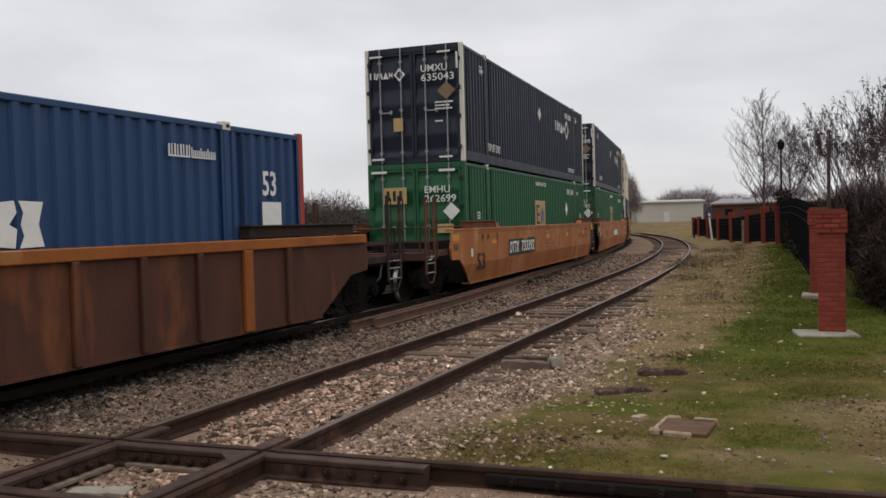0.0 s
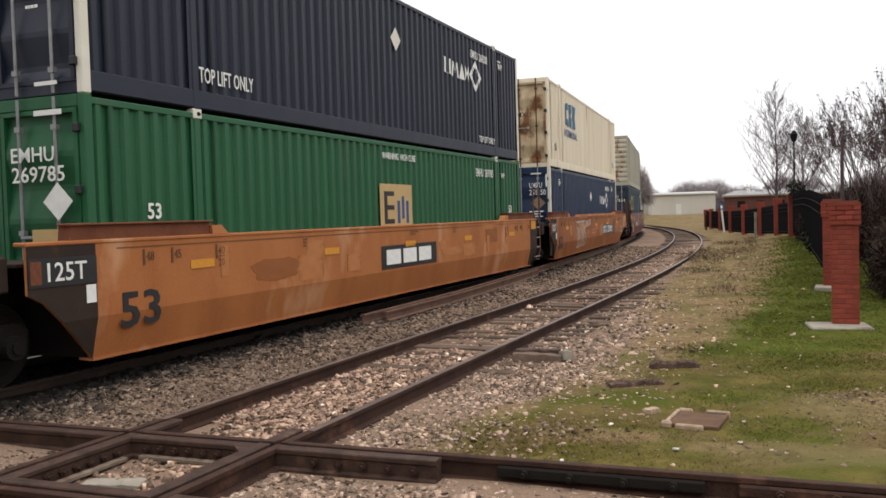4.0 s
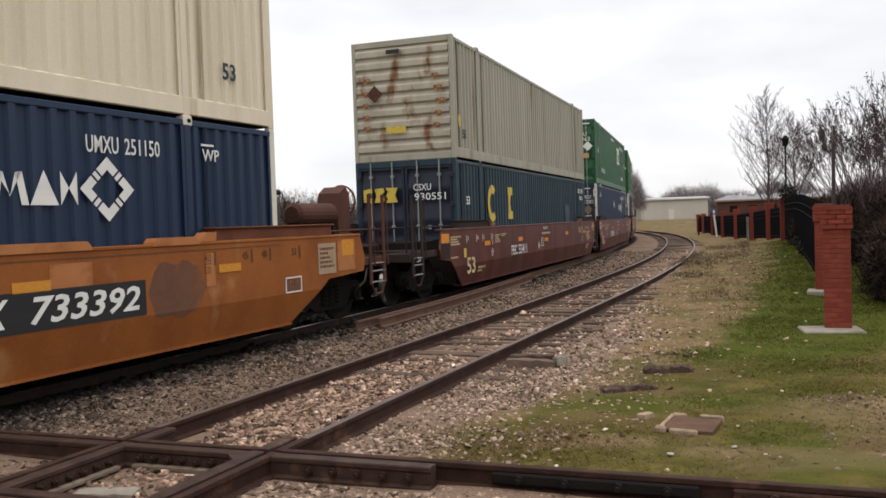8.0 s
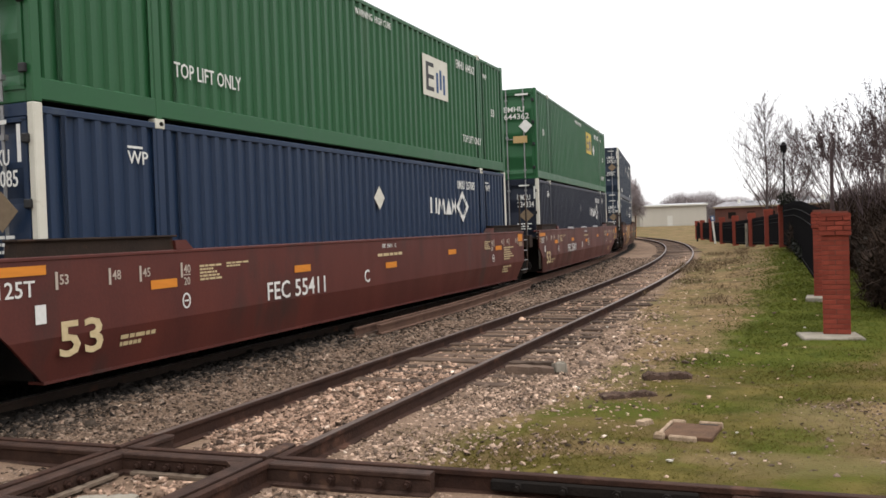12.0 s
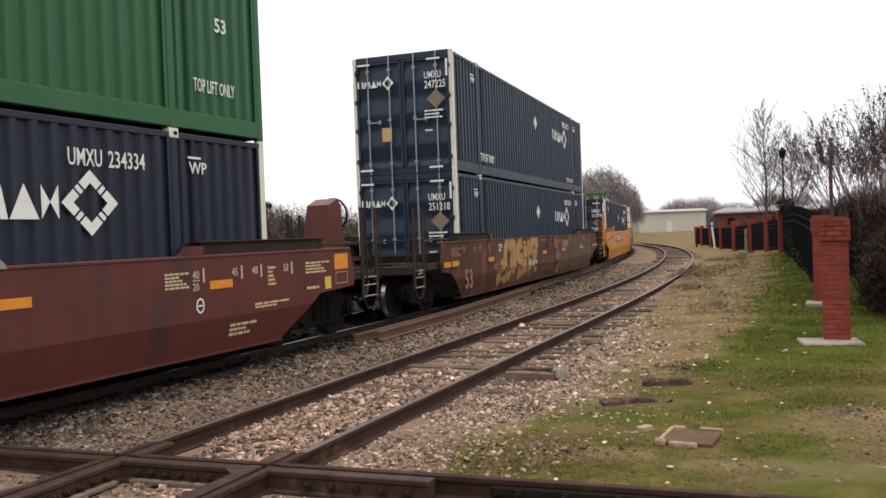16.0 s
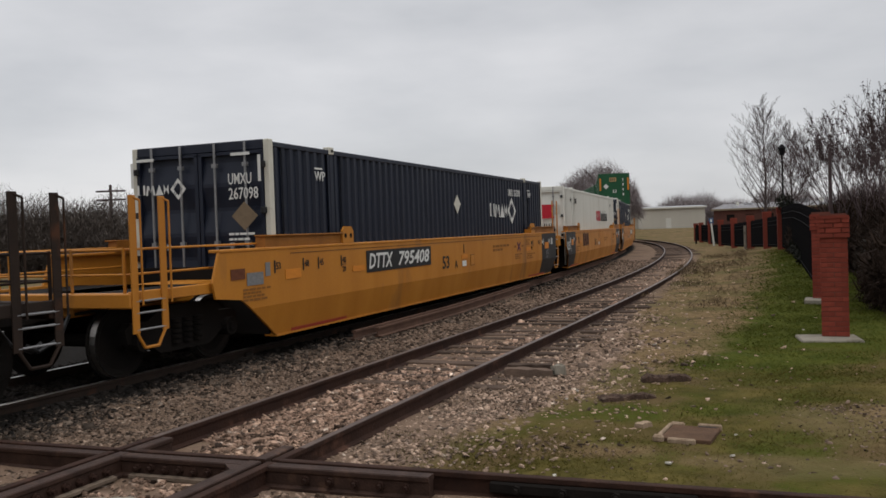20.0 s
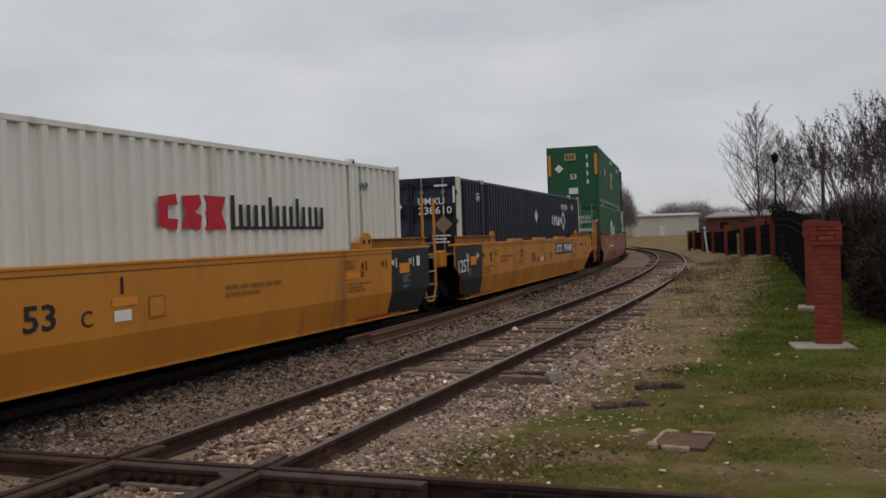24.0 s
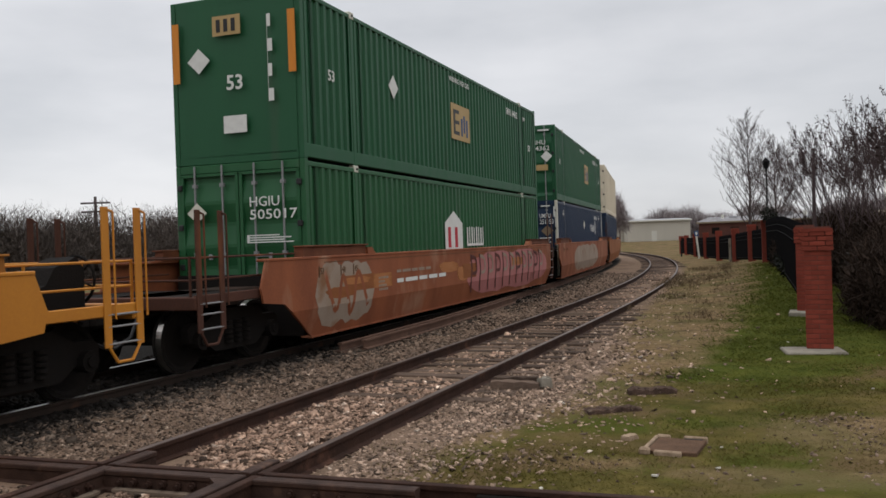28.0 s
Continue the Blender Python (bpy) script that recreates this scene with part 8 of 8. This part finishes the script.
def crossed_emblem(c, x):
    """A purple crossed emblem between two short words, over faint print."""
    part("emblem", flat([(0, 0.05), (0.05, 0), (0.17, 0.1), (0.29, 0), (0.34, 0.05), (0.23, 0.14), (0.34, 0.23), (0.29, 0.28), (0.17, 0.18), (0.05, 0.28), (0, 0.23), (0.11, 0.14)]), PURPLE, c, m=face("side", x, 1.05, OUT))
    prints(c, FAINT, ((x - 0.32, 1.13, 0.24, 0.1, 1), (x + 0.42, 1.13, 0.24, 0.1, 1), (x - 0.25, 0.82, 0.75, 0.17, 3)))


def unit_plates(c, letter, notice):
    """The length, unit letter and small plates in the middle of a yellow side."""
    write(c, "53", "side", 6.6, 0.86, 0.29, BLACK, 1.2, OUT)
    write(c, letter, "side", 7.38, 0.84, 0.19, BLACK, 1.0, OUT)
    flats(c, BLACK, ((8.0, 1.18, 0.045, 0.2),), "length_mark")
    flats(c, MARK, ((7.85, 1.04, 0.42, 0.1),), "reflector")
    flats(c, WHITE, ((7.88, 0.86, 0.28, 0.13),), "label_plate")
    prints(c, SEAM, ((7.92, 0.89, 0.2, 0.07, 1),))
    flats(c, FAINT, ((8.46, 0.85, 0.29, 0.27),), "label_plate")
    flats(c, YELLOW, ((8.48, 0.87, 0.25, 0.23),), "label_plate", 0.002)
    if notice:
        flats(c, BLACK, ((9.18, 0.84, 0.38, 0.28),), "notice_board")
        frame_of(c, WHITE, 9.17, 0.83, 0.4, 0.3, 0.014, "notice_frame")
        flats(c, WHITE, ((9.36, 0.85, 0.012, 0.26), (9.19, 0.92, 0.36, 0.01)), "notice_frame", 0.004)


car = well_car("clean yellow well car unit with a black number board", YELLOW, "coupler", "far", black=3)
yellow_marks(car, "coupler", "far")
number_at(car, "DTTX", "795408", 2.8, 1.0, 3.12, 0.4, True)
unit_plates(car, "A", False)
prints(car, FAINT, ((10.25, 1.09, 1.5, 0.2, 2),))
crossed_emblem(car, 12.5)
wear(car, 6, False)
put_unit(169.404, car, [dark("dark navy container riding alone in a yellow car", "267098")])
put_bogie(169.404 + CL / 2 - HE)
put_bogie((169.404 + 189.2) / 2 + CL / 2)
car = well_car("yellow well car unit with black end panels", YELLOW, "near", "far", black=2)
yellow_marks(car, "near", "far")
flats(car, RUSTY, ((3.05, 0.92, 0.46, 0.5), (3.62, 0.92, 0.46, 0.5), (4.19, 0.92, 0.5, 0.5)), "brand_bar")
unit_plates(car, "C", False)
prints(car, FAINT, ((10.0, 0.95, 1.4, 0.2, 2),))
box = container("white corrugated container with red and black brand blocks", CREAM)
mark(box, "bold", "end", 0.5, 1.72, 1.75, 0.52, LETTER_RED, 0.07)
mark(box, "bold", "side", 8.85, 1.62, 1.5, 0.48, LETTER_RED)
mark(box, "letters", "side", 10.45, 1.62, 2.6, 0.5, BLACK)
mark(box, "bars", "side", 2.4, 2.3, 0.5, 0.2, BLACK)
write(box, "WP", "side", 1.3, 2.33, 0.16, BLACK)
write(box, "WP", "side", 14.4, 2.33, 0.16, BLACK)
mark(box, "bars", "end", 1.5, 1.42, 0.62, 0.12, BLACK, 0.06)
mark(box, "bars", "end", 1.4, 1.24, 0.85, 0.14, BLACK, 0.06)
mark(box, "letters", "end", 0.35, 1.42, 0.75, 0.1, BLACK, 0.06)
mark(box, "letters", "end", 0.35, 1.28, 0.7, 0.07, BLACK, 0.06)
wear(car, 7, False)
put_unit(189.2, car, [box])
put_bogie((189.2 + 208.863) / 2 + CL / 2)
car = well_car("yellow well car unit with a black end panel and number board", YELLOW, "near", "coupler", black=1, guides=((4.05, 1.34), (7.23, 1.36), (10.55, 1.34)))
yellow_marks(car, "near", "coupler")
number_at(car, "DTTX", "795408", 10.25, 1.0, 3.1, 0.39, True)
unit_plates(car, "B", True)
prints(car, FAINT, ((2.2, 1.18, 0.52, 0.17, 4), (2.85, 0.96, 1.4, 0.22, 2)))
crossed_emblem(car, 5.1)
brake_wheel(car, IRON, low=0.75)
wear(car, 8, False)
put_unit(208.863, car, [dark("dark navy container riding alone in a yellow car", "238610", wide=True)])
put_bogie(208.863 + CL / 2 + HE)

# faded orange units at the tail
car = well_car("faded red-brown well car unit with pale and pink graffiti", FADED, "coupler", "far")
length_marks(car, SEAM, ((0.0, "53"), (0.8, "48"), (1.3, "45")), ((14.2, "40"), (15.0, "45"), (15.5, "48")), 1.22)
prints(car, WHITE, ((3.3, 0.88, 3.0, 0.14, 1),))
prints(car, PALE, ((3.3, 1.1, 2.0, 0.1, 1), (2.4, 0.8, 0.5, 0.3, 4)))
blot(car, -0.15, 2.2, 0.3, 1.5, PALE, 0.004, 90, 0.3)
sprayed(car, [(0.2, 1.3), (0.6, 0.6), (0.9, 1.2), (1.2, 0.5), (1.5, 1.25), (1.9, 0.6)], 0.05, FADED, 0.008)
blot(car, 7.7, 16.4, 0.3, 1.46, PINK, 0.004, 91, 0.2)
for k in range(11):
    x = 8.1 + 0.72 * k
    sprayed(car, [(x, 1.4), (x + 0.06, 1.0), (x - 0.03, 0.7), (x + 0.1, 0.42)], 0.05, MAROON, 0.008 + 0.0005 * k)
    sprayed(car, [(x + 0.05, 1.35), (x + 0.4, 1.25), (x + 0.42, 0.95), (x + 0.1, 0.9)], 0.045, PALE if k % 3 else MAROON, 0.014 + 0.0005 * k)
low = container("green container with a white and red brand patch", GREEN2)
write(low, "505017", "end", 1.57, 1.9, 0.17, WHITE, 1.3, 0.05)
write(low, "HGIU", "end", 1.57, 2.12, 0.17, WHITE, 1.05, 0.05)
mark(low, "diamond", "end", 0.5, 2.05, 0.4, 0.36, POST, 0.05)
mark(low, "small_print", "end", 1.5, 1.5, 0.9, 0.14, WHITE, 0.05)
part("brand_patch", flat([(0, 0), (1.3, 0), (1.3, 0.7), (0.65, 1.0), (0, 0.7)]), WHITE, low, m=face("side", 6.8, 1.18))
for k in range(2):
    mark(low, "square", "side", 7.0 + 0.5 * k, 1.28, 0.2, 0.5, LETTER_RED, 0.005, "brand_bar")
mark(low, "bars", "side", 8.45, 1.3, 1.4, 0.5, WHITE)
write(low, "53", "side", 1.0, 0.75, 0.24)
top = container("green container with a flat end and yellow edge strips", GREEN, "end_flat")
brand_green(top, "644362", 7.5, False, 3.9, 1.1, end=False)
mark(top, "square", "end", 0.92, 2.2, 0.56, 0.34, TAN, 0.02, "brand_patch")
mark(top, "small_print", "end", 2.0, 1.0, 0.1, 1.5, WHITE, 0.02)
for k in range(3):
    mark(top, "square", "end", 1.0 + 0.15 * k, 2.26, 0.08, 0.22, BLACK, 0.026, "brand_bar")
mark(top, "diamond", "end", 0.62, 1.8, 0.46, 0.44, WHITE, 0.02)
write(top, "53", "end", 1.17, 1.25, 0.26, WHITE, 1.0, 0.02)
mark(top, "square", "end", 1.09, 0.51, 0.46, 0.3, WHITE, 0.02, "label_plate")
for x in (0.08, 2.4):
    mark(top, "square", "end", x, 1.45, 0.14, 1.05, MARK, 0.02, "edge_strip")
wear(car, 9)
put_unit(232.428, car, [low, top])
put_bogie(232.428 + CL / 2 - HE)
put_bogie((232.428 + 252.15) / 2 + CL / 2)
car = well_car("faded red-brown well car unit with dull graffiti", FADED, "near", "far")
length_marks(car, SEAM, ((0.0, "53"), (0.8, "48")), (), 1.22)
blot(car, 3.0, 12.0, 0.3, 1.46, PALE, 0.004, 92, 0.2)
top = container("green corrugated container with a tan brand patch", GREEN)
brand_green(top, "644362", 8.9, True)
put_unit(252.15, car, [dark("navy blue container under a green one", "251150", NAVY), top])
put_bogie((252.15 + 271.9) / 2 + CL / 2)
car = well_car("faded orange well car unit at the visible tail", ORANGE, "near", "coupler")
put_unit(271.9, car, [container("navy blue corrugated container under a beige one", NAVY), container("plain beige corrugated container riding on top", BEIGE)])
put_bogie(271.9 + CL / 2 + HE)


def motions():
    """The train rolls by along MAIN; its wheels turn."""
    ts = [i * 0.5 for i in range(57)]
    for ob, s, half, z in RIDE:
        walk(ob, [(t, MAIN.chord(s - gone(t), half) @ pose(0, 0, z)) for t in ts])
    ticks = [i / 15 for i in range(421)]
    turns = [-math.degrees(gone(t) / WR) % 360 for t in ticks]
    for x, w in WHEELS:
        walk(w, [(t, pose(x, 0, WR, 0, a, 0)) for t, a in zip(ticks, turns)])


motions()
